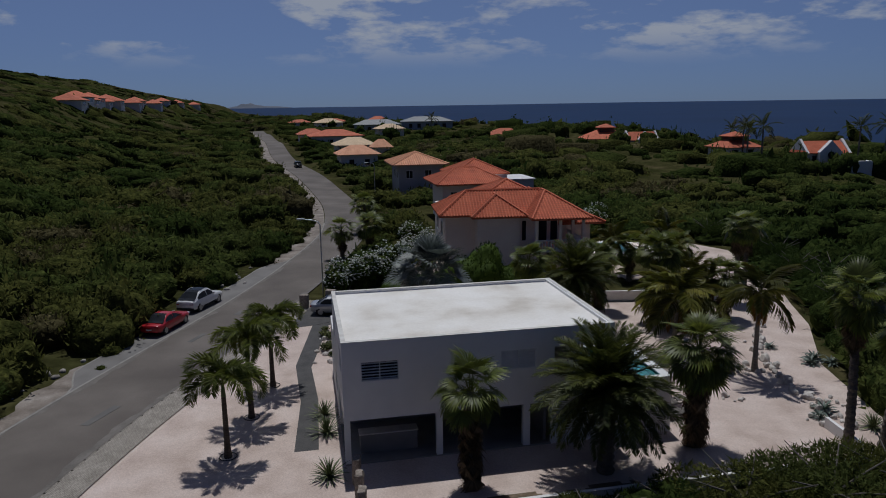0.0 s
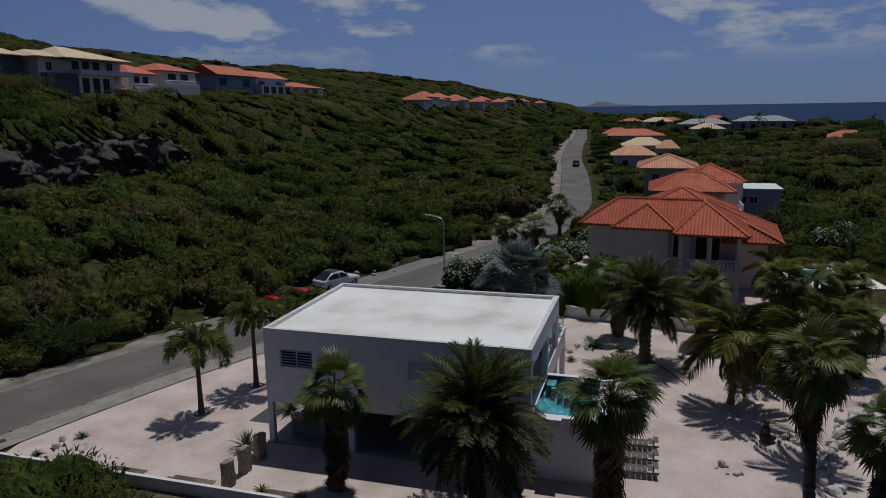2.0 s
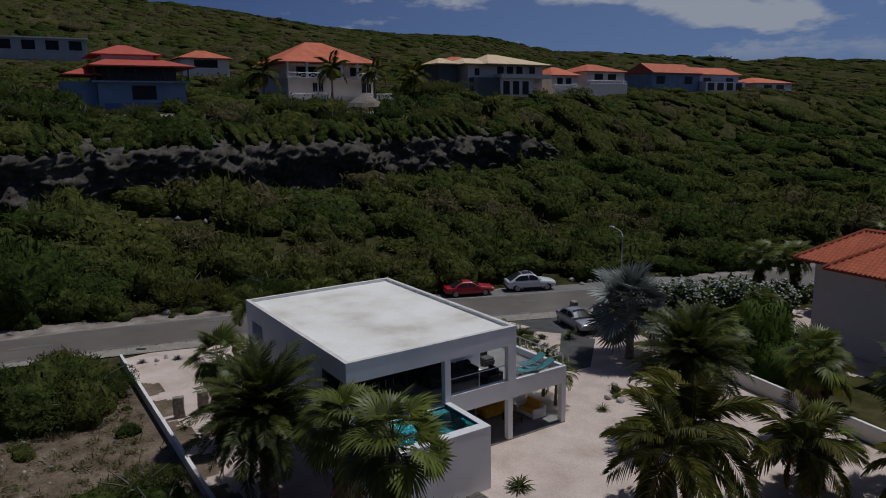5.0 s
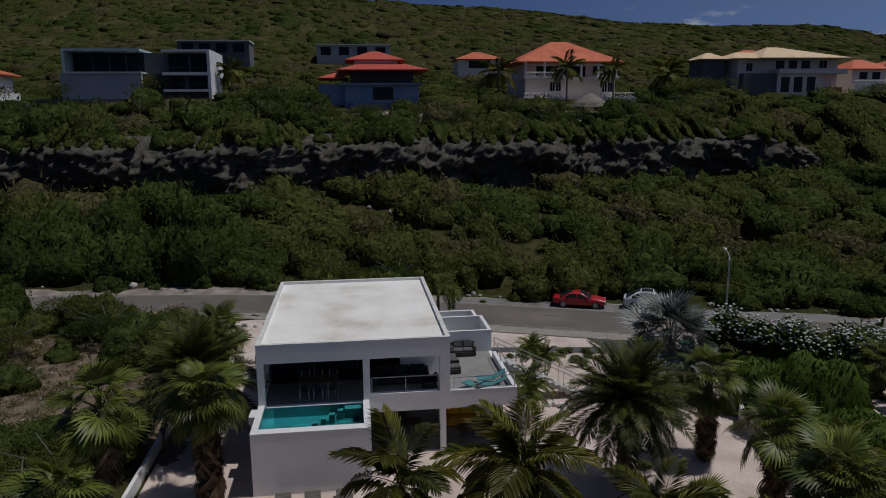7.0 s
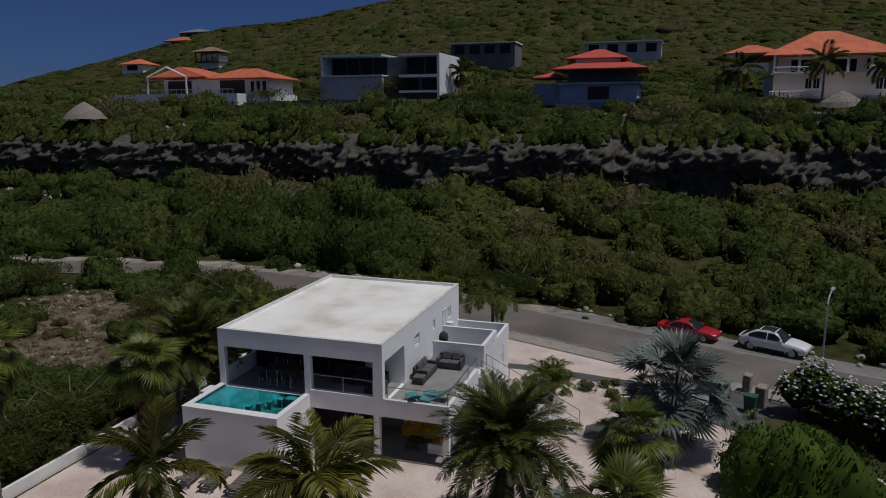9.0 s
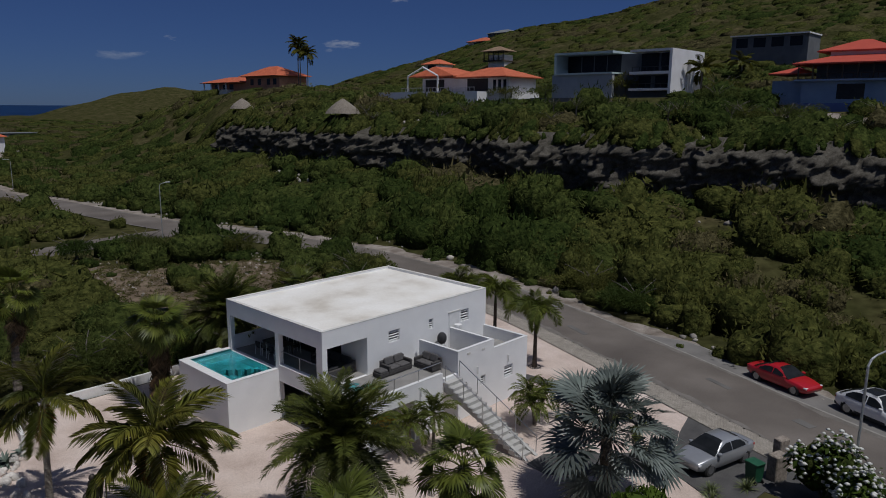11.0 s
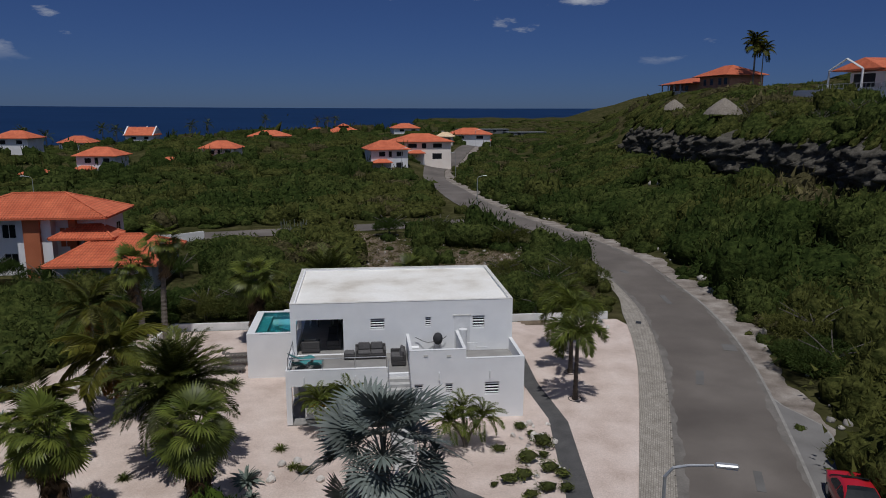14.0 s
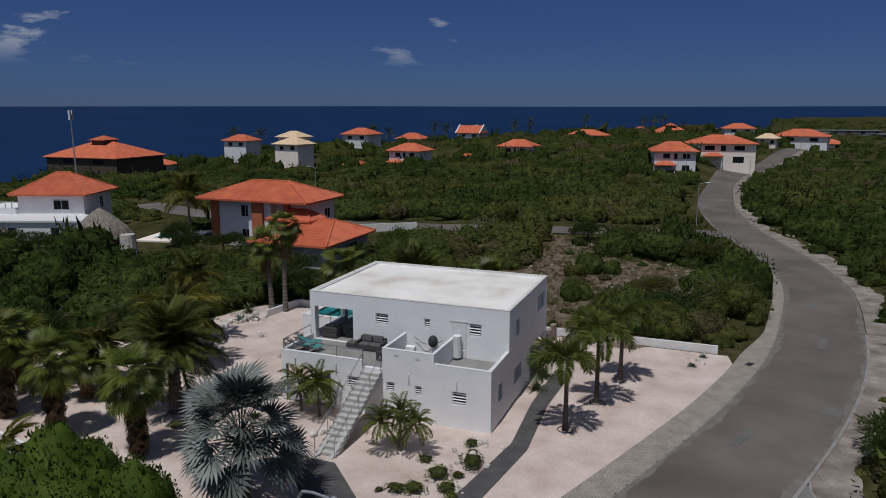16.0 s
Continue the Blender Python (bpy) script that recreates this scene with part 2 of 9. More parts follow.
def paving_mat():
    """Rows of small concrete blocks with dark joints, laid across the strip."""
    m = mat("block_paving", [(0.27, 0.243, 0.21), (0.37, 0.337, 0.295)], 0.9, 1.3, 6, 0.12, 14, 0.15, 20)
    nt = m.node_tree
    n, l = nt.nodes, nt.links
    b = n["Principled BSDF"]
    geo = n.new("ShaderNodeNewGeometry")
    mp = n.new("ShaderNodeMapping"); mp.inputs["Rotation"].default_value = (0, 0, radians(-66))
    br = n.new("ShaderNodeTexBrick")
    br.inputs["Scale"].default_value = 1.0
    br.inputs["Brick Width"].default_value, br.inputs["Row Height"].default_value, br.inputs["Mortar Size"].default_value = 0.22, 0.11, 0.012
    br.inputs["Color1"].default_value, br.inputs["Color2"].default_value, br.inputs["Mortar"].default_value = (1, 1, 1, 1), (0.78, 0.77, 0.75, 1), (0.5, 0.48, 0.45, 1)
    l.new(geo.outputs["Position"], mp.inputs[0]); l.new(mp.outputs[0], br.inputs["Vector"])
    mx = n.new("ShaderNodeMixRGB"); mx.blend_type = "MULTIPLY"; mx.inputs[0].default_value = 1
    old = b.inputs["Base Color"].links[0].from_socket
    l.new(old, mx.inputs[1]); l.new(br.outputs[0], mx.inputs[2]); l.new(mx.outputs[0], b.inputs["Base Color"])
    return m


M_PAVE = paving_mat()
M_PATCH2 = mat("bay_asphalt", [(0.13, 0.122, 0.115), (0.19, 0.18, 0.17)], 0.9, 0.5, 8, 0.12, 20)
M_LEAF_A = mat("scrub_leaf_green", [(0.057, 0.075, 0.02), (0.10, 0.118, 0.033)], 0.75, 0.06, 4, island=0.2, sub=0.45, spec=0.05)
M_LEAF_B = mat("scrub_leaf_olive", [(0.075, 0.084, 0.022), (0.125, 0.128, 0.035)], 0.8, 0.06, 4, island=0.2, sub=0.45, spec=0.05)
M_LEAF_C = mat("scrub_leaf_dry", [(0.085, 0.074, 0.03), (0.135, 0.115, 0.055)], 0.85, 0.06, 4, island=0.3, sub=0.2, spec=0.1)
M_LEAF_D = mat("scrub_leaf_dark", [(0.03, 0.052, 0.013), (0.055, 0.08, 0.02)], 0.75, 0.06, 4, island=0.2, sub=0.45, spec=0.05)
# inner mass of shrubs; its dark tone paints the shade between leaves
M_CORE = mat("scrub_inner_shade", [(0.026, 0.034, 0.010), (0.05, 0.054, 0.018)], 0.95, 1.2, 5, 0.4, 5, 0.6, 5, spec=0.05)
M_HEDGE = mat("hedge_leaf", [(0.032, 0.058, 0.008), (0.066, 0.102, 0.015)], 0.7, 0.8, 4, island=0.4, sub=0.3, spec=0.1)
M_PALM = mat("palm_leaf", [(0.075, 0.102, 0.018), (0.15, 0.172, 0.03)], 0.55, 0.8, 4, island=0.35, obj=0.2, sub=0.35, spec=0.25)
M_PALMD = mat("date_palm_leaf", [(0.048, 0.062, 0.013), (0.105, 0.116, 0.023)], 0.5, 0.8, 4, island=0.3, obj=0.4, sub=0.3, spec=0.22)
M_PALMY = mat("coconut_leaf", [(0.072, 0.090, 0.014), (0.17, 0.155, 0.025)], 0.5, 0.5, 4, island=0.3, obj=0.45, sub=0.3, spec=0.22)
M_PALMO = mat("dry_coconut_leaf", [(0.20, 0.105, 0.025), (0.32, 0.17, 0.05)], 0.8, 0.8, 4, island=0.3, obj=0.2, sub=0.2, spec=0.1)
M_FAN = mat("fan_palm_leaf", [(0.066, 0.090, 0.015), (0.145, 0.165, 0.029)], 0.45, 0.8, 4, island=0.35, obj=0.3, sub=0.35, spec=0.28)
M_SILVER = mat("silver_palm_leaf", [(0.078, 0.098, 0.086), (0.15, 0.172, 0.155)], 0.5, 0.9, 4, island=0.3, obj=0.35, sub=0.15)
M_DEAD = mat("dead_palm_leaf", [(0.075, 0.055, 0.034), (0.17, 0.118, 0.068)], 0.9, 1.2, 5, island=0.4, obj=0.25, spec=0.1)
M_TRUNK = mat("palm_trunk", [(0.08, 0.066, 0.052), (0.17, 0.145, 0.12)], 0.9, 4.0, 6, 0.2, 20, 0.6, 14, stretch=(1, 1, 5))
M_TRUNKR = mat("smooth_palm_trunk", [(0.13, 0.115, 0.095), (0.22, 0.20, 0.17)], 0.85, 3.0, 6, 0.15, 10, 0.3, 14, stretch=(1, 1, 6))
M_TRUNKD = mat("dark_palm_trunk", [(0.06, 0.048, 0.038), (0.12, 0.10, 0.08)], 0.9, 3.0, 6, 0.15, 10, 0.3, 14, stretch=(1, 1, 6), spec=0.2)
M_SHAFT = mat("green_crownshaft", [(0.06, 0.10, 0.03), (0.09, 0.13, 0.04)], 0.5, 3.0, 4)
M_AGAVE = mat("agave_leaf", [(0.085, 0.115, 0.09), (0.15, 0.18, 0.15)], 0.55, 2.0, 4, island=0.25)
M_CACTUS = mat("grey_green_cactus", [(0.075, 0.085, 0.055), (0.13, 0.14, 0.10)], 0.8, 2.0, 4, 0.2, 12)
M_YUCCA = mat("yucca_leaf", [(0.07, 0.095, 0.03), (0.12, 0.14, 0.05)], 0.5, 2.0, 4, island=0.3)
M_FLOWER = mat("white_blossom", [(0.62, 0.62, 0.58), (0.74, 0.74, 0.70)], 0.7, 5.0, 3, sub=0.2)
M_BARK = mat("grey_bark", [(0.07, 0.06, 0.05), (0.13, 0.115, 0.10)], 0.9, 4.0, 5)

# scrub bodies: the darker colour of each paints shade into the leaf gaps
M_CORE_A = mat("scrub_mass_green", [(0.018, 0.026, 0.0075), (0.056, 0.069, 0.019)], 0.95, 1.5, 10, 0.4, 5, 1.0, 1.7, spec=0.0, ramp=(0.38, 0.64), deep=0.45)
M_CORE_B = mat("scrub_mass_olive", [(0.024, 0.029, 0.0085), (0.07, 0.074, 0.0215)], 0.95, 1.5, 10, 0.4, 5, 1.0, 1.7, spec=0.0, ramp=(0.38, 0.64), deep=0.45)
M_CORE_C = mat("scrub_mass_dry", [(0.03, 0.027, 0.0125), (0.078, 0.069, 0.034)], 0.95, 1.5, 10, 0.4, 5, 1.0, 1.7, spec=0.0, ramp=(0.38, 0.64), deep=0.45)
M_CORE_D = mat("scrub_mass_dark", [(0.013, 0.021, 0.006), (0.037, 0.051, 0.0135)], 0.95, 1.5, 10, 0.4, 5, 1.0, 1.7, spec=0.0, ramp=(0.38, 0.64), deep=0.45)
M_TERRA = mat("terracotta_tile", [(0.36, 0.076, 0.031), (0.48, 0.122, 0.054)], 0.8, 0.7, 5, 0.14, 6, 0.2, 8, island=0.12, obj=0.08, courses=0.15)
M_TERRAL = mat("pale_terracotta", [(0.50, 0.23, 0.13), (0.62, 0.32, 0.19)], 0.85, 0.7, 5, 0.12, 6, island=0.1, obj=0.08, courses=0.15)
M_RED = mat("red_roof_sheet", [(0.40, 0.055, 0.03), (0.48, 0.075, 0.04)], 0.6, 0.5, 4, 0.06, 5)
M_CREAM = mat("cream_roof_tile", [(0.50, 0.36, 0.22), (0.60, 0.45, 0.29)], 0.8, 0.6, 5, 0.1, 6, courses=0.15)
M_SHINGLE = mat("brown_shingle", [(0.15, 0.095, 0.06), (0.24, 0.16, 0.105)], 0.9, 0.7, 5, 0.15, 6, courses=0.15)
M_GREYR = mat("grey_roof_sheet", [(0.13, 0.14, 0.15), (0.19, 0.20, 0.21)], 0.6, 0.5, 4, 0.08, 5)
M_WALLW = mat("white_house_wall", [(0.66, 0.65, 0.66), (0.76, 0.75, 0.76)], 0.9, 0.5, 5, 0.04, 10)
M_WALLP = mat("pale_render_wall", [(0.82, 0.72, 0.64), (0.88, 0.79, 0.71)], 0.9, 0.5, 5, 0.05, 10)
M_WALLG = mat("grey_house_wall", [(0.38, 0.39, 0.41), (0.46, 0.47, 0.49)], 0.9, 0.5, 5, 0.05, 10)
M_WALLD = mat("dark_house_wall", [(0.10, 0.105, 0.115), (0.14, 0.145, 0.155)], 0.9, 0.5, 5, 0.05, 10)
M_WALLB = mat("blue_house_wall", [(0.22, 0.30, 0.42), (0.30, 0.38, 0.49)], 0.9, 0.5, 5, 0.05, 10)
M_BLUE = mat("deep_blue_wall", [(0.035, 0.07, 0.22), (0.05, 0.10, 0.28)], 0.8, 0.5, 5, 0.05, 10)
M_ORANGE = mat("burnt_orange_wall", [(0.36, 0.10, 0.04), (0.44, 0.135, 0.06)], 0.9, 0.5, 5, 0.05, 10)
M_SALMON = mat("salmon_house_wall", [(0.46, 0.21, 0.125), (0.56, 0.28, 0.175)], 0.9, 0.5, 5, 0.05, 10)
M_PALETEAL = mat("pale_teal_frame", [(0.42, 0.52, 0.53), (0.52, 0.61, 0.62)], 0.8, 0.5, 5, 0.04, 10)
M_THATCH = mat("dry_thatch", [(0.12, 0.10, 0.08), (0.27, 0.235, 0.195)], 0.95, 1.5, 7, 0.3, 14, 0.6, 12, stretch=(3, 3, 0.6))
M_WOODD = mat("dark_timber", [(0.05, 0.035, 0.025), (0.09, 0.065, 0.045)], 0.8, 2, 5, 0.1, 12)

# the haze of distance is put into this blue-grey
M_ISLAND = mat("distant_land", [(0.07, 0.085, 0.115), (0.10, 0.115, 0.15)], 0.95, 0.01, 4)
def paint(name, c, metal=0.0):
    m = mat(name, [tuple(q * 0.94 for q in c), c], 0.32, 3, 3, metal=metal)
    b = m.node_tree.nodes["Principled BSDF"]
    b.inputs["Coat Weight"].default_value = 0.6
    b.inputs["Coat Roughness"].default_value = 0.08
    return m


M_CARRED = paint("red_car_paint", (0.42, 0.012, 0.02))
M_CARWHITE = paint("white_car_paint", (0.72, 0.72, 0.73))
M_CARSILVER = paint("silver_car_paint", (0.40, 0.41, 0.43), 0.5)
M_CARBLACK = paint("black_car_paint", (0.02, 0.02, 0.022))
M_TYRE = mat("rubber_tyre", [(0.015, 0.015, 0.015), (0.03, 0.03, 0.03)], 0.85, 8, 3)
M_RIM = mat("alloy_rim", [(0.30, 0.30, 0.31), (0.42, 0.42, 0.43)], 0.35, 5, 3, metal=0.9)
M_LAMPG = mat("lamp_glass", [(0.60, 0.60, 0.62), (0.75, 0.75, 0.77)], 0.1, 5, 2, spec=0.8)
M_TAIL = mat("tail_lamp", [(0.35, 0.01, 0.01), (0.45, 0.02, 0.02)], 0.15, 5, 2, spec=0.8)
M_GREENBIN = mat("green_plastic", [(0.01, 0.07, 0.035), (0.02, 0.10, 0.05)], 0.5, 3, 4)
M_GALV = mat("galvanised_steel", [(0.40, 0.41, 0.42), (0.52, 0.53, 0.54)], 0.45, 3, 5, metal=0.6)
M_CORAL = mat("coral_stone_pillar", [(0.16, 0.13, 0.105), (0.36, 0.31, 0.265)], 0.95, 6, 8, 0.25, 30, 0.9, 18)
M_BRONZE = mat("dark_bronze", [(0.03, 0.026, 0.022), (0.06, 0.05, 0.04)], 0.5, 5, 4, metal=0.4)

# ---- helpers for meshes ----
def smooth(t):
    t = np.clip(t, 0, 1)
    return t * t * (3 - 2 * t)


def big_mesh(name, verts, tris, material, slots=None, flat=True):
    """One mesh out of arrays: verts (n, 3), tris (m, 3); slots: the material index of each triangle."""
    me = bpy.data.meshes.new(name)
    verts, tris = np.asarray(verts, np.float32), np.asarray(tris, np.int32)
    me.vertices.add(len(verts))
    me.vertices.foreach_set("co", verts.ravel())
    me.loops.add(tris.size)
    me.loops.foreach_set("vertex_index", tris.ravel())
    me.polygons.add(len(tris))
    me.polygons.foreach_set("loop_start", np.arange(0, tris.size, 3, dtype=np.int32))
    for m in material if isinstance(material, (list, tuple)) else [material]:
        me.materials.append(m)
    if slots is not None:
        me.polygons.foreach_set("material_index", np.asarray(slots, np.int32))
    me.update(calc_edges=True)
    if not flat:
        me.shade_smooth()
    return new(name, me)


def part(name, bm, material, parent=None, label="", smooth_faces=False):
    me = bpy.data.meshes.new(name)
    bmesh.ops.recalc_face_normals(bm, faces=bm.faces)
    bm.to_mesh(me)
    bm.free()
    me.materials.append(material)
    if smooth_faces:
        me.shade_smooth()
    ob = new(name, me)
    if parent:
        ob.parent = parent
    if label:
        ob["label"] = label
    return ob


def thing(name, at=(0, 0, 0), turn=0.0, label="", category="", group="", kind=""):
    e = new(name)
    e.empty_display_size = 0.2
    e.matrix_basis = pose(*at, 0, 0, turn)
    return tagged(e, label, category, group, kind)


def add_box(bm, lo, hi, bevel=0.0, m=None):
    g = bmesh.ops.create_cube(bm, size=1)
    vs = g["verts"]
    for v in vs:
        v.co = Vector([lo[i] + (v.co[i] + 0.5) * (hi[i] - lo[i]) for i in range(3)])
    if bevel:
        es = list({e for v in vs for e in v.link_edges})
        r = bmesh.ops.bevel(bm, geom=es, offset=bevel, segments=1, affect="EDGES")
        vs = list({v for f in r["faces"] for v in f.verts} | {v for v in vs if v.is_valid})
    if m is not None:
        bmesh.ops.transform(bm, matrix=m, verts=[v for v in vs if v.is_valid])
    return vs


def box(name, lo, hi, material, parent=None, label="", bevel=0.0):
    bm = bmesh.new()
    add_box(bm, lo, hi, bevel)
    return part(name, bm, material, parent, label)


def add_tube(bm, pts, r, sides=6, r1=None):
    """A round bar along points."""
    rings = []
    k = len(pts)
    for i, p in enumerate(pts):
        p = Vector(p)
        d = (Vector(pts[min(i + 1, k - 1)]) - Vector(pts[max(i - 1, 0)])).normalized()
        a = d.orthogonal().normalized() if abs(d.z) > 0.95 else d.cross(Vector((0, 0, 1))).normalized()
        b = d.cross(a)
        rr = r if r1 is None else r + (r1 - r) * i / (k - 1)
        rings.append([bm.verts.new(p + (a * math.cos(t) + b * math.sin(t)) * rr) for t in [2 * math.pi * j / sides for j in range(sides)]])
    for q, w in zip(rings, rings[1:]):
        for j in range(sides):
            bm.faces.new((q[j], q[(j + 1) % sides], w[(j + 1) % sides], w[j]))
    bm.faces.new(rings[0][::-1]); bm.faces.new(rings[-1])


def holed(u0, u1, z0, z1, holes, place, thick):
    """A wall panel with holes right through it. place(u, z, d) gives the corner; d runs from 0 to thick."""
    us = sorted({u0, u1, *[h for q in holes for h in q[:2]]})
    zs = sorted({z0, z1, *[h for q in holes for h in q[2:]]})
    us, zs = [u for u in us if u0 <= u <= u1], [z for z in zs if z0 <= z <= z1]

    def solid(i, j):
        if not (0 <= i < len(us) - 1 and 0 <= j < len(zs) - 1):
            return False
        u, z = (us[i] + us[i + 1]) / 2, (zs[j] + zs[j + 1]) / 2
        return not any(a < u < b and c < z < d for a, b, c, d in holes)
    bm = bmesh.new()
    seen = {}

    def v(i, j, d):
        if (i, j, d) not in seen:
            seen[i, j, d] = bm.verts.new(place(us[i], zs[j], d))
        return seen[i, j, d]
    for i in range(len(us) - 1):
        for j in range(len(zs) - 1):
            if not solid(i, j):
                continue
            for d in (0, thick):
                bm.faces.new((v(i, j, d), v(i + 1, j, d), v(i + 1, j + 1, d), v(i, j + 1, d)))
            for (a, b, c, e), n in (((i, j, i + 1, j), (i, j - 1)), ((i, j + 1, i + 1, j + 1), (i, j + 1)), ((i, j, i, j + 1), (i - 1, j)), ((i + 1, j, i + 1, j + 1), (i + 1, j))):
                if not solid(*n):
                    bm.faces.new((v(a, b, 0), v(c, e, 0), v(c, e, thick), v(a, b, thick)))
    return bm


# ---- the land ----
def spline(pts, step):
    pts = [np.array(p, float) for p in pts]
    pts = [2 * pts[0] - pts[1]] + pts + [2 * pts[-1] - pts[-2]]
    out = []
    for a, b, c, d in zip(pts, pts[1:], pts[2:], pts[3:]):
        k = max(2, int(np.linalg.norm(c - b) / step))
        for t in np.arange(k) / k:
            out.append(0.5 * (2 * b + (c - a) * t + (2 * a - 5 * b + 4 * c - d) * t ** 2 + (3 * b - a - 3 * c + d) * t ** 3))
    return np.array(out + [pts[-2]])


# centre line of the road, from the far south to the far north
ROAD = spline([(-76, -303), (-66, -283), (-40, -222), (-24.5, -176), (-15.2, -146), (-11.3, -120), (-10.3, -98), (-10.0, -76), (-10.2, -56), (-11.9, -40), (-15.0, -25), (-18.6, -11), (-20.1, 1), (-19.4, 12), (-17.8, 24),
               (-14.9, 35), (-11.0, 45.6), (-7.4, 54.5), (-4.6, 62), (-0.6, 74.5), (4.2, 95), (5.4, 118), (4.2, 140), (-0.8, 184), (-7, 235), (-14, 330), (-25, 450)], 2.0)
SIDE = spline([(-13, -27), (-4, -26.6), (11, -23.4), (29, -19.3), (45, -16.5), (70, -18), (95, -30)], 2.0)
HALF = 3.05


def near_line(line, x, y):
    """Distance of points from a line of points."""
    d = np.full(np.shape(x), 1e9)
    for a in line[::2]:
        d = np.minimum(d, np.hypot(x - a[0], y - a[1]))
    return d


def cliff_x(y):
    return -52 - 9 * smooth((y - 40) / 60) - 42 * smooth((y - 110) / 500) - 24 * smooth((-45 - y) / 110) + 1.6 * np.sin(y * 0.11) + 1.1 * np.sin(y * 0.31 + 1)


def coast_x(y):
    return 190 - 130 * smooth((y - 350) / 650) - 255 * smooth((-230 - y) / 350) - 75 * smooth((-700 - y) / 900) + 9 * np.sin(y * 0.03)


def rolling(x, y):
    return np.sin(x * 0.045 + 1.3 * np.sin(y * 0.021)) * np.sin(y * 0.037 + 0.9 * np.sin(x * 0.017))


# the height of the hill's crest along y
CREST_Y = [-1300, -1000, -750, -550, -380, -265, -150, -60, 60, 180, 330, 470, 700, 1100, 1450, 2000, 2800]
CREST_Z = [12, 26, 41, 44, 44, 55, 70, 75, 71, 62, 52, 51, 56, 57, 49, 33, 25]


def height(x, y):
    x, y = np.asarray(x, float), np.asarray(y, float)
    low = -4 * smooth((-y - 40) / 250) - 4.5 * smooth((x - 60) / 110) + 2.5 * smooth((y - 120) / 130)
    u = cliff_x(y) - x
    wide = 3.5 + 45 * smooth((y - 95) / 90) + 30 * smooth((-110 - y) / 80)
    crest = np.interp(y, CREST_Y, CREST_Z)
    hill = 5.8 * smooth((u + 29) / 30) + 8.2 * smooth(u / wide) + 6.0 * np.clip((u - 4) / 26, 0, 1)
    ends = smooth((y + 345) / 150)                        # the hill runs out into the southern plain
    hill = (hill + (crest - 20) * smooth((-78 - x) / 252) ** 1.4) * ends
    # a bare headland far to the south
    hill = hill + 76 * smooth((-370 - x) / 270) * np.exp(-((y + 1600) / 430) ** 2) + 3.0 * smooth((-y - 700) / 500)
    hill = hill + 6.5 * np.exp(-((x + 121) / 27) ** 2 - ((y + 172) / 48) ** 2)        # a knoll at the hill's southern shoulder
    hill = hill + 5.5 * smooth((-y - 160) / 50) * smooth((x + 62) / 30)                # the plain rises again under the southern houses
    hill = hill + 5.0 * np.exp(-((x - 1) / 13) ** 2 - ((y + 136) / 17) ** 2) + 3.0 * smooth((x - 88) / 26) * smooth((y - 118) / 26) + 6.0 * np.exp(-((x - 134) / 24) ** 2 - ((y + 166) / 30) ** 2)
    away = smooth((np.hypot(x - 8, y - 42) - 60) / 80)
    h = low + hill + away * (0.8 + 0.01 * np.abs(u)) * rolling(x, y) * 0.8
    sea = smooth((x - coast_x(y)) / 16)
    return h * (1 - sea) - 15 * sea


def grid_sheet(name, xs, ys, material, zfun):
    X, Y = np.meshgrid(xs, ys, indexing="ij")
    V = np.stack([X, Y, zfun(X, Y)], -1).reshape(-1, 3)
    i, j = np.meshgrid(np.arange(len(xs) - 1), np.arange(len(ys) - 1), indexing="ij")
    a = (i * len(ys) + j).ravel()
    b, c, d = a + len(ys), a + len(ys) + 1, a + 1
    return big_mesh(name, V, np.concatenate([np.stack([a, b, c], 1), np.stack([a, c, d], 1)]), material, flat=False)


s = np.linspace(-1, 1, 260)
xs, ys = -10 + 26 * np.sinh(s * 4.75), 30 + 34 * np.sinh(s * 4.4)
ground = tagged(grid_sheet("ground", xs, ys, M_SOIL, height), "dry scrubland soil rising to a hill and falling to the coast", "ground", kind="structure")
# the sea, to the horizon
s = np.linspace(-1, 1, 90)
sx = 40 + 60 * np.sinh(s * 5.0)
sea = tagged(grid_sheet("water", sx, sx, M_SEA, lambda x, y: -9 + 33.0 * (np.minimum(np.hypot(x, y), 5000) / 4800) ** 2),
             "dark blue open sea reaching the horizon", "sea", kind="structure")


def ribbon(name, line, offs, material, lift, label="", category="", zfun=height, kind="structure"):
    """A strip along a line; offs: sideways places of its lengthwise edges."""
    d = np.gradient(line, axis=0)
    d /= np.linalg.norm(d, axis=1)[:, None]
    nrm = np.stack([d[:, 1], -d[:, 0]], 1)
    rows = []
    for o in offs:
        p = line + nrm * (np.asarray(o)[:, None] if np.ndim(o) else o)
        rows.append(np.column_stack([p, zfun(p[:, 0], p[:, 1]) + lift]))
    V = np.concatenate(rows)
    k, f = len(line), []
    for r in range(len(offs) - 1):
        a = np.arange(k - 1) + r * k
        f += [np.stack([a, a + k, a + k + 1], 1), np.stack([a, a + k + 1, a + 1], 1)]
    return tagged(big_mesh(name, V, np.concatenate(f)[:, ::-1], material, flat=False), label, category, kind=kind)


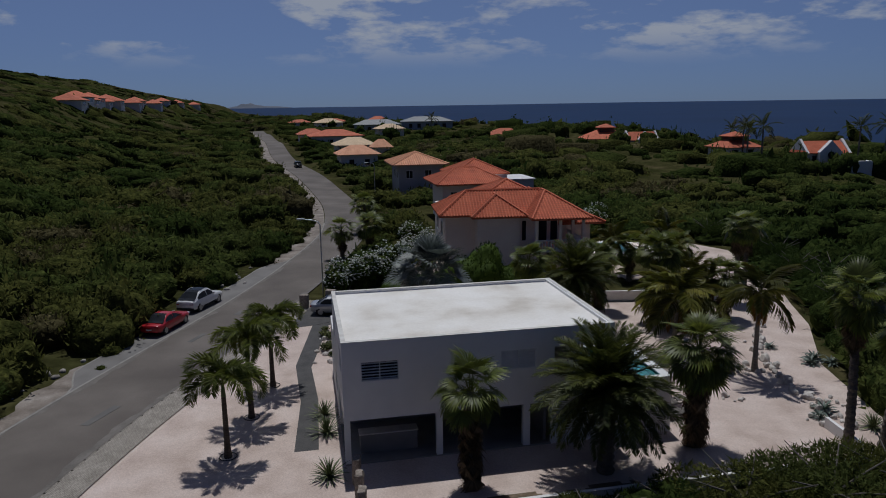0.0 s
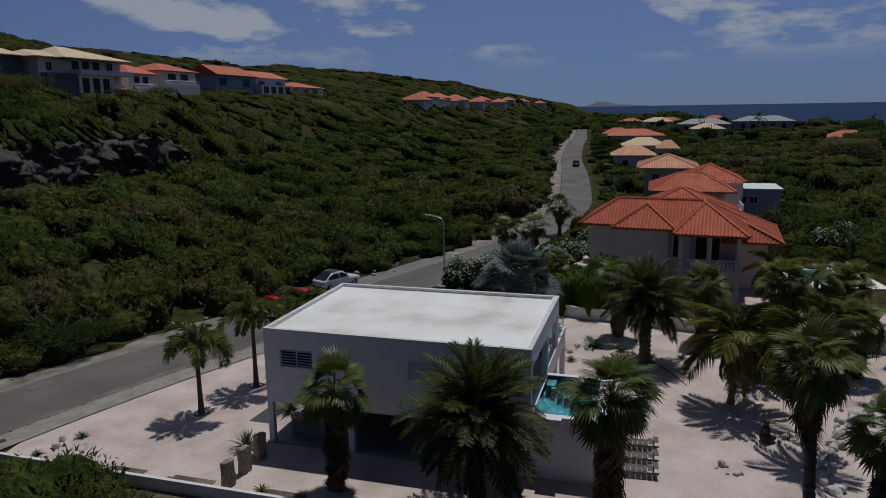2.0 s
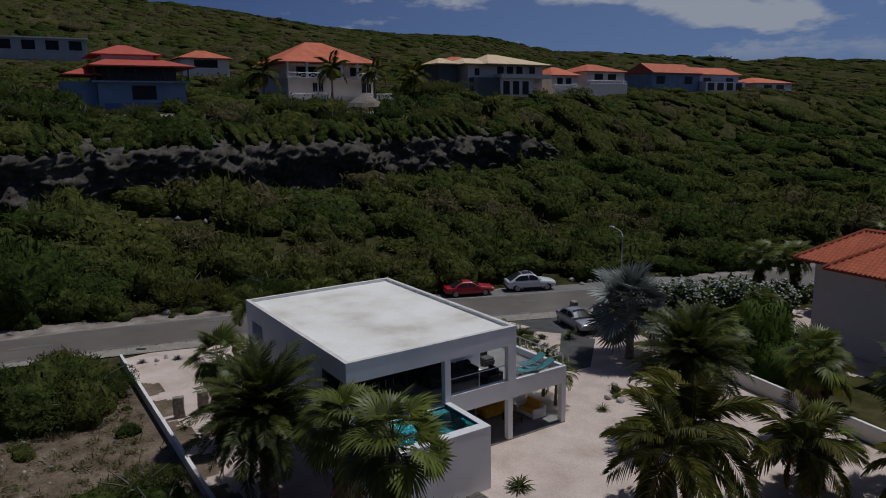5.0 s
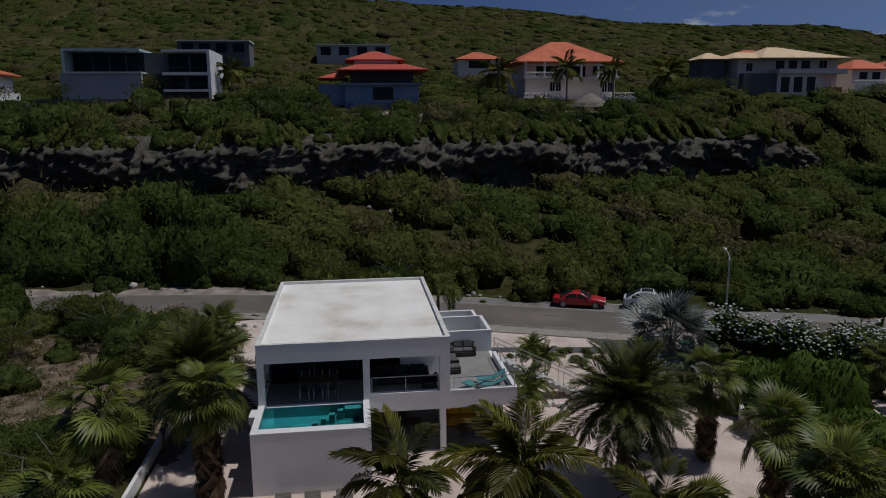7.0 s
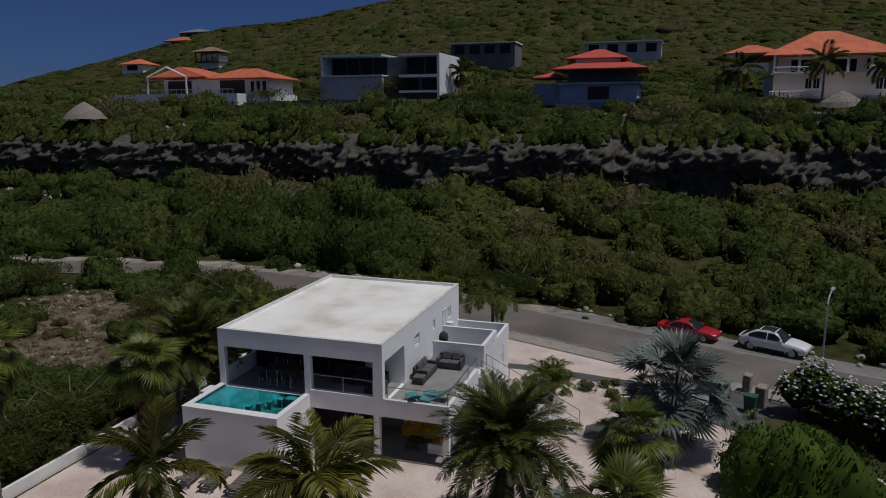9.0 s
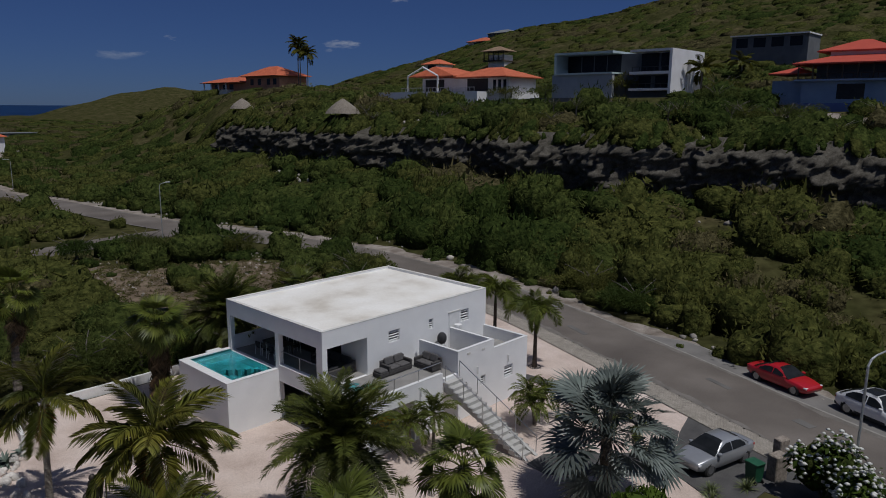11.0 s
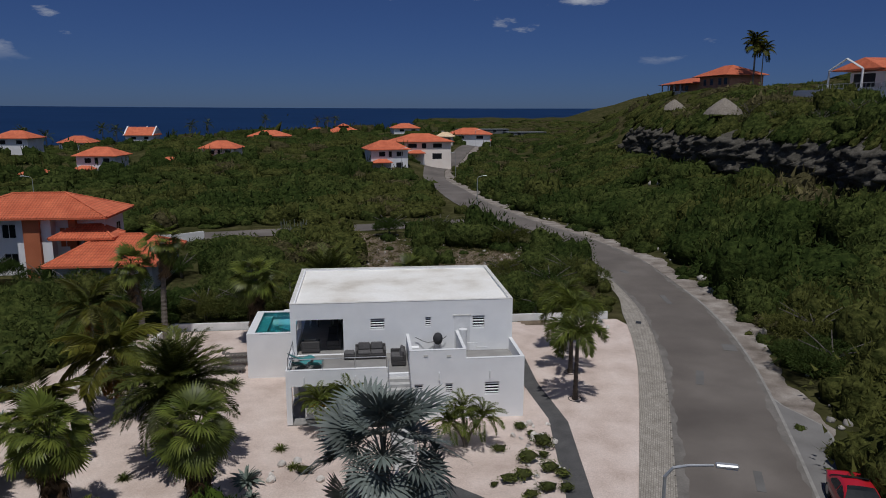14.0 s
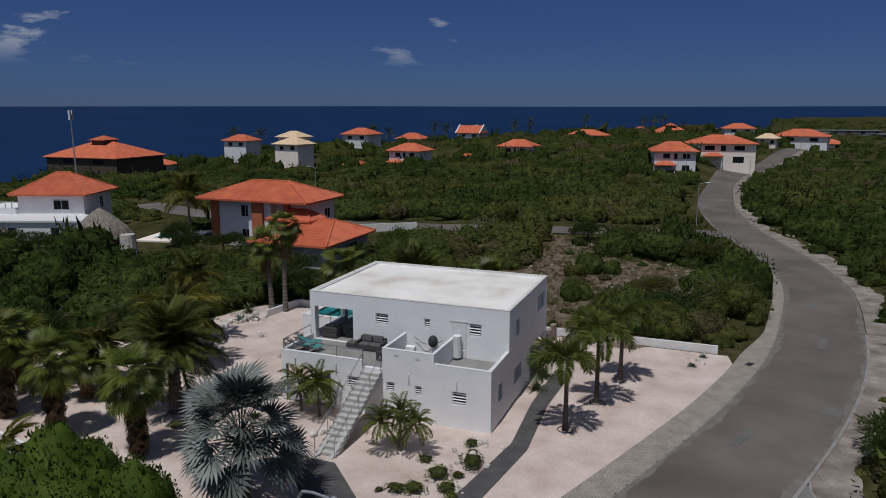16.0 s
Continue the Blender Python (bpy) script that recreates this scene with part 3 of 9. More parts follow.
road = ribbon("road", ROAD, (-HALF, -1, 1, HALF), M_ROAD, 0.10, "worn grey asphalt road with patches and cracks", "road")
side_road = ribbon("side_road", SIDE, (-2.9, 0, 2.9), M_ROAD, 0.085, "grey asphalt side road through the scrub", "road")
FINE_ROAD = spline([tuple(p) for p in ROAD[::3]], 0.6)
k = np.arange(len(FINE_ROAD))
edge = 2.3 + 0.5 * np.sin(k * 0.11) + 0.35 * np.sin(k * 0.29 + 1) + 0.22 * np.sin(k * 0.83) + 0.13 * np.sin(k * 2.1)
verge = ribbon("verge", FINE_ROAD, (-HALF - edge, -HALF - 0.1), M_VERGE, 0.06, "pale gravel verge beside the road", "verge")


def outline_sheet(name, poly, material, lift, label, category, cell=0.35):
    """A patch of ground cover draped over the land within a ragged outline."""
    xs_, ys_ = [p[0] for p in poly], [p[1] for p in poly]
    gx, gy = np.arange(min(xs_), max(xs_), cell), np.arange(min(ys_), max(ys_), cell)
    X, Y = np.meshgrid(gx, gy, indexing="ij")
    inn = np.zeros(X.shape, bool)
    jx, jy = X + 1.1 * np.sin(Y * 1.3) + 0.7 * np.sin(Y * 3.1), Y + 1.1 * np.sin(X * 1.5) + 0.6 * np.sin(X * 3.7)
    for (x0, y0), (x1, y1) in zip(poly, poly[1:] + poly[:1]):
        inn ^= ((y0 > jy) != (y1 > jy)) & (jx < (x1 - x0) * (jy - y0) / (y1 - y0 + 1e-12) + x0)
    V = np.stack([X, Y, height(X, Y) + lift], -1).reshape(-1, 3)
    i, j = np.nonzero(inn[:-1, :-1] & inn[1:, 1:])
    a = i * len(gy) + j
    b, c, d = a + len(gy), a + len(gy) + 1, a + 1
    return tagged(big_mesh(name, V, np.concatenate([np.stack([a, b, c], 1), np.stack([a, c, d], 1)]), material, flat=False), label, category, kind="structure")

# ---- limestone cliff and rubble ----
def cliff_sheet(y0, y1):
    ny, nv = int((y1 - y0) / 0.42), 34
    V = np.zeros((ny + 1, nv + 1, 3))
    for i in range(ny + 1):
        y = y0 + (y1 - y0) * i / ny
        cx = float(cliff_x(y))
        fade = float(smooth((y - y0) / 14) * smooth((y1 - y) / 14))
        zb, zt = float(height(cx + 2.4, y)) - 0.6, float(height(cx - 4.2, y)) + 0.35
        for j in range(nv + 1):
            v = j / nv
            z = zb + (zt - zb) * v
            p = Vector((0, y * 0.16, z * 0.3))
            hol = noise.noise(Vector((3.3, y * 0.085, 1.7)))                       # caves at the foot
            cave = max(0.0, hol - 0.02) * 5.0 * math.exp(-((v - 0.24) / 0.15) ** 2) * fade
            big = noise.fractal(p, 0.8, 2.2, 6) * 2.1
            fine = (abs(noise.fractal(Vector((7, y * 0.5, z * 0.45)), 0.6, 2.4, 7)) - 0.35) * 2.5 + 0.5 * math.floor(3 * noise.noise(Vector((2, y * 0.3, z * 0.5)))) / 3
            lip = 1.3 * math.exp(-((v - 0.62) / 0.25) ** 2)
            lean = 2.6 * (1 - v) ** 2 - 3.0 * max(0, v - 0.8) / 0.2 - 0.2
            V[i, j] = (cx + lean + lip + (big + fine) * (0.35 + 0.65 * math.sin(math.pi * min(1, v + 0.05))) - cave, y + 0.5 * noise.noise(Vector((z, y * 0.5, 9))), z)
    i, j = np.meshgrid(np.arange(ny), np.arange(nv), indexing="ij")
    a = (i * (nv + 1) + j).ravel()
    b, c, d = a + nv + 1, a + nv + 2, a + 1
    return big_mesh("cliff", V.reshape(-1, 3), np.concatenate([np.stack([a, b, c], 1), np.stack([a, c, d], 1)]), M_ROCK)


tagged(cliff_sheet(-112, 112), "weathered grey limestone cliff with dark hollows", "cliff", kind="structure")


def rubble(name, pts, radii, material, label):
    bm = bmesh.new(); bmesh.ops.create_icosphere(bm, subdivisions=1, radius=1)
    base = np.array([v.co for v in bm.verts]); tri = np.array([[v.index for v in f.verts] for f in bm.faces]); bm.free()
    rg = np.random.default_rng(11)
    Vs, Fs = [], []
    for k, (p, r) in enumerate(zip(pts, radii)):
        q = base * rg.uniform(0.55, 1.25, 3) * (1 + rg.normal(0, 0.16, (len(base), 1)))
        t = rg.uniform(0, 6.28)
        q[:, :2] = q[:, :2] @ np.array([[math.cos(t), -math.sin(t)], [math.sin(t), math.cos(t)]])
        Vs.append(q * r + p); Fs.append(tri + k * len(base))
    return tagged(big_mesh(name, np.concatenate(Vs), np.concatenate(Fs), material), label, "rubble", kind="stuff")


rg = np.random.default_rng(21)
pts, rad = [], []
d_ = np.gradient(ROAD, axis=0); d_ /= np.linalg.norm(d_, axis=1)[:, None]
for k in range(900):                                     # stones pushed aside along the road
    i = rg.integers(len(ROAD))
    if not -70 < ROAD[i, 1] < 120:
        continue
    o = -(HALF + 2.2 + abs(rg.normal(0, 1.0)) + (1.2 if -10 < ROAD[i, 1] < 32 else 0))
    x, y = ROAD[i, 0] + d_[i, 1] * o + rg.normal(0, 0.6), ROAD[i, 1] - d_[i, 0] * o + rg.normal(0, 0.9)
    r = rg.uniform(0.08, 0.5) ** 1.4 * (1.3 if -10 < y < 32 else 0.8)
    pts.append((x, y, float(height(x, y)) + r * 0.25)); rad.append(r)
for k in range(600):                                     # stony field behind the garden wall
    x, y = rg.uniform(-12, 12), rg.uniform(-18, 20)
    r = rg.uniform(0.05, 0.30) ** 1.3
    pts.append((x, y, float(height(x, y)) + r * 0.2)); rad.append(r)
for k in range(260):                                     # scree on the cliff top and slope
    y = rg.uniform(-90, 100); x = float(cliff_x(y)) + rg.choice([rg.uniform(-14, -4), rg.uniform(3, 9)])
    r = rg.uniform(0.1, 0.55)
    pts.append((x, y, float(height(x, y)) + r * 0.2)); rad.append(r)
rubble("rubble", pts, rad, M_RUBBLE, "loose pale limestone rubble beside the road and in scrub")
field = outline_sheet("bare_field", [(-5, 26.5), (14.5, 26.5), (11.5, 12), (12.5, -19), (7.5, -19), (2.5, -6), (-9, -4), (-11.5, 5), (-8, 14)], M_BARE, 0.05, "brown bare earth with dry grass between the scrub", "field", 0.22)
court = outline_sheet("cliff_terrace", [(-72, 30), (-72, 52), (-64, 52), (-62, 40), (-64, 31)], M_VERGE, 0.08, "pale gravel terrace at the cliff edge", "terrace")
court2 = outline_sheet("cliff_terrace", [(-76, 66), (-76, 92), (-67, 90), (-66, 70)], M_VERGE, 0.08, "pale gravel terrace at the cliff edge", "terrace")

# ---- the white villa ----
X0, X1, Y0, Y1, YF, ZR, FL = 0.31, 13.71, 30.45, 39.94, 43.40, 6.10, 2.90
villa = thing("villa", (7, 36, 0), label="white cubic two-storey villa with a flat roof and plunge pool", category="house")
villa.matrix_basis = Matrix.Identity(4)
T = 0.2


def on_y(y, s=1):
    return lambda u, z, d: (u, y + s * d, z)


def on_x(x, s=1):
    return lambda u, z, d: (x + s * d, u, z)


def louvre(name, axis, plane, side, u0, u1, z0, z1, parent, leaves=1, n=7, closed=False, slat_mat=None):
    """A louvred window set into its hole: a frame and slats. side: +1 if the outside lies towards plus."""
    w = thing(name)
    w.parent = parent
    bm = bmesh.new()
    t, dep = 0.045, 0.09

    def bar(a0, a1, c0, c1, d0=0.0, d1=dep):
        p0, p1 = sorted((plane - side * (0.03 + d0), plane - side * (0.03 + d1)))
        add_box(bm, (a0, p0, c0) if axis == "y" else (p0, a0, c0), (a1, p1, c1) if axis == "y" else (p1, a1, c1))
    bar(u0, u1, z0, z0 + t); bar(u0, u1, z1 - t, z1)
    edges = np.linspace(u0, u1, leaves + 1)
    bar(u0, u0 + t, z0 + t, z1 - t); bar(u1 - t, u1, z0 + t, z1 - t)
    for e in edges[1:-1]:
        bar(e - t / 2, e + t / 2, z0 + t, z1 - t)
    part("window_frame", bm, M_SLAT, w)
    gap = (z1 - z0 - 2 * t) / n
    for a, b in zip(edges, edges[1:]):
        for k in range(n):
            zc = z0 + t + gap * (k + 0.5)
            bm = bmesh.new()
            h, tilt = gap * (0.46 if closed else 0.21), (0.25 if closed else 0.8)
            q = [(-h * math.sin(tilt), -h * math.cos(tilt)), (h * math.sin(tilt), h * math.cos(tilt))]
            lo, hi = q
            vs = []
            for uu in (a + t * 0.6, b - t * 0.6):
                for (d, zz), o in ((lo, 0), (hi, 0), (hi, 0.012), (lo, 0.012)):
                    pl = plane - side * (0.075 + d + o)
                    vs.append(bm.verts.new((uu, pl, zc + zz) if axis == "y" else (pl, uu, zc + zz)))
            for f in ((0, 1, 2, 3), (7, 6, 5, 4), (0, 4, 5, 1), (1, 5, 6, 2), (2, 6, 7, 3), (3, 7, 4, 0)):
                bm.faces.new([vs[i] for i in f])
            part("slat", bm, slat_mat or M_SLAT, w)
    p0, p1 = sorted((plane - side * 0.155, plane - side * 0.165))
    box("pane", (u0, p0, z0) if axis == "y" else (p0, u0, z0), (u1, p1, z1) if axis == "y" else (p1, u1, z1), M_PANE, w)
    return w


def wall(name, bm, label=""):
    return part(name, bm, M_STUCCO, villa, label)


# upper storey: back, front, road side, pool side
BACK_W = [(1.17, 2.95, 4.17, 5.12), (7.9, 9.7, 4.17, 5.12)]
FRONT_W = [(8.1, 9.0, 4.4, 5.1), (5.3, 5.7, 4.48, 5.1), (2.0, 2.8, 4.32, 5.1)]
SIDE_W = [(37.55, 38.45, 4.1, 5.15), (31.15, 33.05, 4.15, 5.25)]
back = wall("wall", holed(X0, X1, 2.27, ZR, BACK_W + [(10.6, 13.38, 3.75, 5.15)], on_y(Y0), T))
front = wall("wall", holed(X0, X1, FL - 0.6, ZR, FRONT_W + [(10.6, 13.38, FL + 0.004, 5.12)], on_y(Y1, -1), T))
road_side = wall("wall", holed(Y0 + T, Y1 - T, 2.27, ZR, SIDE_W, on_x(X0), T))
pool_side = wall("wall", holed(Y0 + T, Y1 - T, 2.33, ZR, [(Y0 + 0.34, 35.58, FL + 0.004, 5.15), (35.92, 39.42, 3.3, 5.15)], on_x(X1, -1), 0.3))
for q in BACK_W:
    louvre("window", "y", Y0, -1, *q, villa, leaves=2, n=6, closed=q[0] > 5)
for q in FRONT_W:
    louvre("window", "y", Y1, 1, *q, villa, leaves=1, n=4, closed=False)
for q in SIDE_W:
    louvre("window", "x", X0, -1, *q, villa, leaves=2 if q[1] - q[0] > 1.2 else 1, n=8)
# roof deck and parapet cap
roof = box("roof", (X0 + T, Y0 + T, 5.70), (X1 - 0.3, Y1 - T, 5.955), M_ROOF, villa, "stained white roof membrane")
bm = bmesh.new()
for lo, hi in (((X0 - 0.012, Y0 - 0.012, ZR), (X1 + 0.012, Y0 + 0.21, ZR + 0.025)), ((X0 - 0.012, Y1 - 0.21, ZR), (X1 + 0.012, Y1 + 0.012, ZR + 0.025)),
               ((X0 - 0.012, Y0 + 0.21, ZR), (X0 + 0.21, Y1 - 0.21, ZR + 0.025)), ((X1 - 0.21, Y0 + 0.21, ZR), (X1 + 0.012, Y1 - 0.21, ZR + 0.025))):
    box("parapet_cap", lo, hi, M_CAP, villa, "weathered grey parapet cap")
# inner rooms of the upper storey
box("floor_slab", (X0 + T, Y0 + T, 2.36), (X1 - 0.3, Y1 - T, FL), M_TILE, villa, "grey tiled floor")
wall("partition", holed(Y1 - 2.3, Y1 - T, FL, 5.7, [], on_x(10.6, -1), 0.15))
part("inner_wall", holed(Y0 + T, Y1 - T, FL, 5.7, [], on_x(7.2, -1), 0.1), M_INNER, villa, "inner wall with the room's shade put into its grey")
part("ceiling", holed(7.2, X1 - 0.3, Y0 + T, Y1 - T, [], lambda u, z, d: (u, z, 5.6 + d), 0.09), M_SLAT, villa)
# sliding glass doors between porch and living room
for k in range(3):
    y = Y0 + 0.3 + k * 2.3
    g = thing("sliding_door"); g.parent = villa
    bm = bmesh.new()
    for lo, hi in (((10.5, y, FL), (10.56, y + 0.06, 5.2)), ((10.5, y + 2.2, FL), (10.56, y + 2.26, 5.2)), ((10.5, y + 0.06, FL), (10.56, y + 2.2, FL + 0.06)), ((10.5, y + 0.06, 5.14), (10.56, y + 2.2, 5.2))):
        add_box(bm, lo, hi)
    part("door_frame", bm, M_FRAME, g)
    box("pane", (10.525, y + 0.06, FL + 0.06), (10.535, y + 2.2, 5.14), M_PANE, g)
wall("lintel", holed(Y0 + T, Y1 - 2.3, 5.2, 5.6, [], on_x(10.6, -1), 0.15))
# door to the roof of the low wing
d = thing("door"); d.parent = villa
box("door_leaf", (2.95, Y1 + 0.004, FL + 0.03), (3.9, Y1 + 0.03, 5.12), M_SLAT, d, "plain white door")
box("door_frame", (2.86, Y1 + 0.002, 5.12), (3.99, Y1 + 0.05, 5.19), M_CAP, d)

# low front wing: terrace, stair gap, outdoor shower, flat roof
LOW_W = [(6.1, 6.62, 1.6, 2.2), (4.4, 4.85, 1.6, 2.2), (1.72, 2.6, 1.42, 2.2), (8.3, 9.2, 1.5, 2.2)]
wall("wall", holed(X0, 10.3, 0, FL, LOW_W, on_y(YF, -1), T))
for q in LOW_W:
    louvre("window", "y", YF, 1, *q, villa, leaves=1, n=4, closed=False)
wall("wall", holed(10.3, X1, 2.34, FL, [], on_y(YF, -1), T))
wall("wall", holed(Y1, YF - T, 2.33, 3.25, [], on_x(X1, -1), T))
LSIDE_W = [(41.05, 42.0, 1.32, 2.32), (36.8, 38.7, 1.12, 2.1)]
wall("wall", holed(Y1, YF - T, 0, FL, LSIDE_W[:1], on_x(X0), T))
wall("wall", holed(34.9, Y1, 0, 2.27, LSIDE_W[1:], on_x(X0 + 0.004), T))
for q in LSIDE_W:
    louvre("window", "x", X0, -1, *q, villa, leaves=1, n=8)
part("terrace_slab", holed(X0 + T, X1 - T, Y1, YF - T, [], lambda u, z, d: (u, z, FL - 0.3 + d), 0.3), M_TILE, villa, "grey terrace floor")


def parapet(name, lo, hi):
    box(name, lo, hi, M_STUCCO, villa)
    box("coping", (lo[0] - 0.006, lo[1] - 0.006, hi[2]), (hi[0] + 0.006, hi[1] + 0.006, hi[2] + 0.02), M_SLAT, villa)


parapet("parapet", (8.11, YF - T, FL), (X1, YF, 3.25))
parapet("parapet", (X0, YF - T, FL), (3.66, YF, 3.62))
parapet("parapet", (X0, Y1 + 0.004, FL), (X0 + T, YF - T - 0.008, 3.62))
parapet("shower_wall", (3.66, YF - T, FL), (6.87, YF, 4.18))
parapet("shower_wall", (6.70, 40.3, FL), (6.87, YF - T - 0.008, 4.18))
parapet("shower_wall", (3.66, Y1 + 0.008, FL), (3.83, YF - T - 0.008, 4.18))
box("coping", (X1 - T - 0.006, Y1 + 0.006, 3.25), (X1 + 0.006, YF - T - 0.01, 3.27), M_SLAT, villa)
box("bench", (6.1, 40.25, FL), (6.68, 40.6, 3.4), M_STUCCO, villa)
for x, z in ((5.95, 3.87), (4.65, 3.82)):
    box("scupper", (x - 0.13, YF + 0.002, z - 0.06), (x + 0.13, YF + 0.02, z + 0.06), M_CAP, villa)
for x in (12.7, 9.9, 5.2, 2.3):
    bm = bmesh.new()
    add_tube(bm, [(x, YF + 0.005, 2.86), (x, YF + 0.09, 2.86), (x, YF + 0.10, 2.45)], 0.035)
    part("spout", bm, M_SLAT, villa)
# ground floor: columns, back pillars, rooms in shade
for x, y in ((X1 - 0.3, YF - 0.3), (X1 - 0.3, 39.42), (X1 - 0.3, 35.6)):
    box("column", (x, y, 0.1), (x + 0.3, y + 0.3, 2.335), M_STUCCO, villa)
for a, b in ((X0, X0 + 0.28), (4.7, 5.0), (9.05, 9.4)):
    box("pillar", (a, Y0 + 0.004, 0.1), (b, Y0 + 0.3, 2.268), M_STUCCO, villa)
wall("wall", holed(10.5, X1, 0, 2.268, [], on_y(Y0 + 0.004), T))
box("ground_slab", (X0 + 0.01, Y0 + 0.01, -0.2), (X1 - 0.01, YF - 0.01, 0.1), M_TILE, villa, "dark tiled ground floor slab")
part("inner_wall", holed(Y0 + 0.3, Y1 - 0.2, 0.1, 2.3, [], on_x(10.2), 0.12), M_INNER, villa, "inner wall with the room's shade put into its grey")
part("inner_wall", holed(X0 + T, 10.2, 0.1, 2.3, [], on_y(34.9), 0.12), M_INNER, villa, "inner wall with the room's shade put into its grey")
part("inner_wall", holed(Y1 - 0.2, YF - T, 0.1, FL - 0.3, [], on_x(10.1), 0.15), M_STUCCO, villa)
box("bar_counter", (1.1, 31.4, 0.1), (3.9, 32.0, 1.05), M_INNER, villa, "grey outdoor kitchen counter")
box("counter_top", (1.05, 31.35, 1.05), (3.95, 32.05, 1.1), M_CAP, villa)
# plunge pool on its tall box
PX, PY0, PY1, PZ = 16.96, 30.46, 35.84, 3.02
bm = bmesh.new()
for lo, hi in (((PX - 0.5, PY0, 0), (PX, PY1, PZ)), ((X1 + 0.004, PY0, 0), (PX - 0.5, PY0 + 0.3, PZ)), ((X1 + 0.004, PY1 - 0.3, 0), (PX - 0.5, PY1, PZ))):
    box("pool_wall", lo, hi, M_STUCCO, villa, "tall white pool wall")
for lo, hi in (((PX - 0.5, PY0 - 0.01, PZ), (PX + 0.01, PY1 + 0.01, PZ + 0.03)), ((X1 + 0.01, PY0 - 0.01, PZ), (PX - 0.5, PY0 + 0.3, PZ + 0.03)), ((X1 + 0.01, PY1 - 0.3, PZ), (PX - 0.5, PY1 + 0.01, PZ + 0.03))):
    box("pool_rim", lo, hi, M_SLAT, villa)
bm = bmesh.new()
add_box(bm, (X1 + 0.004, PY0 + 0.3, 1.55), (PX - 0.5, PY1 - 0.3, 1.6))
add_box(bm, (PX - 0.51, PY0 + 0.3, 1.6), (PX - 0.502, PY1 - 0.3, PZ - 0.02))
add_box(bm, (X1 + 0.006, PY0 + 0.302, 1.6), (PX - 0.51, PY0 + 0.31, PZ - 0.02))
add_box(bm, (X1 + 0.006, PY1 - 0.31, 1.6), (PX - 0.51, PY1 - 0.302, PZ - 0.02))
add_box(bm, (X1 + 0.006, PY0 + 0.31, 1.6), (X1 + 0.014, PY1 - 0.31, FL - 0.02))
part("pool_lining", bm, M_POOL, villa, "turquoise pool lining")
for k in range(4):
    box("pool_step", (14.1 + k * 0.36, PY1 - 1.55 - 0.40 * k, 1.6), (14.36 + k * 0.36, PY1 - 1.29 - 0.40 * k, 2.74 - 0.08 * k), M_POOLS, villa, "pale stepping block under water")
box("pool_step", (13.8, PY1 - 1.2, 1.6), (14.25, PY1 - 0.33, 2.78), M_POOLS, villa)
box("pool_bench", (PX - 1.1, PY0 + 0.32, 1.6), (PX - 0.515, PY1 - 1.6, 2.3), M_POOLS, villa)
wt = box("pool_water", (X1 + 0.016, PY0 + 0.312, 1.602), (PX - 0.512, PY1 - 0.312, 2.88), M_WATER, villa, "clear turquoise water")
wt.visible_shadow = False
box("spill_box", (14.2, PY0 - 0.3, 2.7), (15.1, PY0 - 0.012, 3.06), M_SLAT, villa)

# outside stair with rails
stair = thing("staircase"); stair.parent = villa
SX0, SX1, SY, NS = 6.88, 8.10, YF, 16
run, rise = 5.75 / NS, FL / NS
for k in range(NS):
    y, z = SY + k * run, FL - k * rise
    box("step", (SX0, y, max(z - 2 * rise - 0.06, 0.0)), (SX1, y + run + 0.02, z - rise), M_CONC, stair)
bm = bmesh.new()
for x in (SX0 + 0.1, SX1 - 0.3):
    vs = []
    for dx in (0, 0.2):
        vs.append([bm.verts.new((x + dx, SY, FL - 0.36)), bm.verts.new((x + dx, SY, FL - 0.75)), bm.verts.new((x + dx, SY + 5.6, 0)), bm.verts.new((x + dx, SY + 5.75, 0.05))])
    for i in range(4):
        bm.faces.new((vs[0][i], vs[0][(i + 1) % 4], vs[1][(i + 1) % 4], vs[1][i]))
    bm.faces.new(vs[0]); bm.faces.new(vs[1][::-1])
part("stringer", bm, M_CONC, stair)


def railing(name, pts, parent, h=0.95, posts=None, r=0.024, mid=()):
    """Steel posts and a top bar over a line of points."""
    t = thing(name); t.parent = parent
    pts = [Vector(p) for p in pts]
    for p in posts or pts:
        p = Vector(p)
        bm = bmesh.new()
        add_tube(bm, [p, p + Vector((0, 0, h))], r)
        part("post", bm, M_STEEL, t)
    for q in (h, *mid):
        bm = bmesh.new()
        add_tube(bm, [p + Vector((0, 0, q)) for p in pts], r)
        part("top_bar", bm, M_STEEL, t)
    return t


for x in (SX0 + 0.03, SX1 - 0.03):
    posts = [(x, SY + 0.15 + k * 1.35, FL - rise * (0.5 + k * 1.35 / run)) for k in range(5)]
    railing("stair_rail", [posts[0], posts[-1]], villa, 0.92, posts)
railing("terrace_rail", [(13.58, Y1 + 0.2, 3.27), (13.58, YF - 0.1, 3.27)], villa, 0.62, mid=())
railing("terrace_rail", [(13.5, YF - 0.1, 3.27), (8.15, YF - 0.1, 3.27)], villa, 0.62, [(x, YF - 0.1, 3.27) for x in (13.5, 11.7, 9.9, 8.15)])
railing("porch_rail", [(13.56, 36.0, 3.3), (13.56, 39.35, 3.3)], villa, 0.8, [(13.56, y, 3.3) for y in (36.0, 37.7, 39.35)])
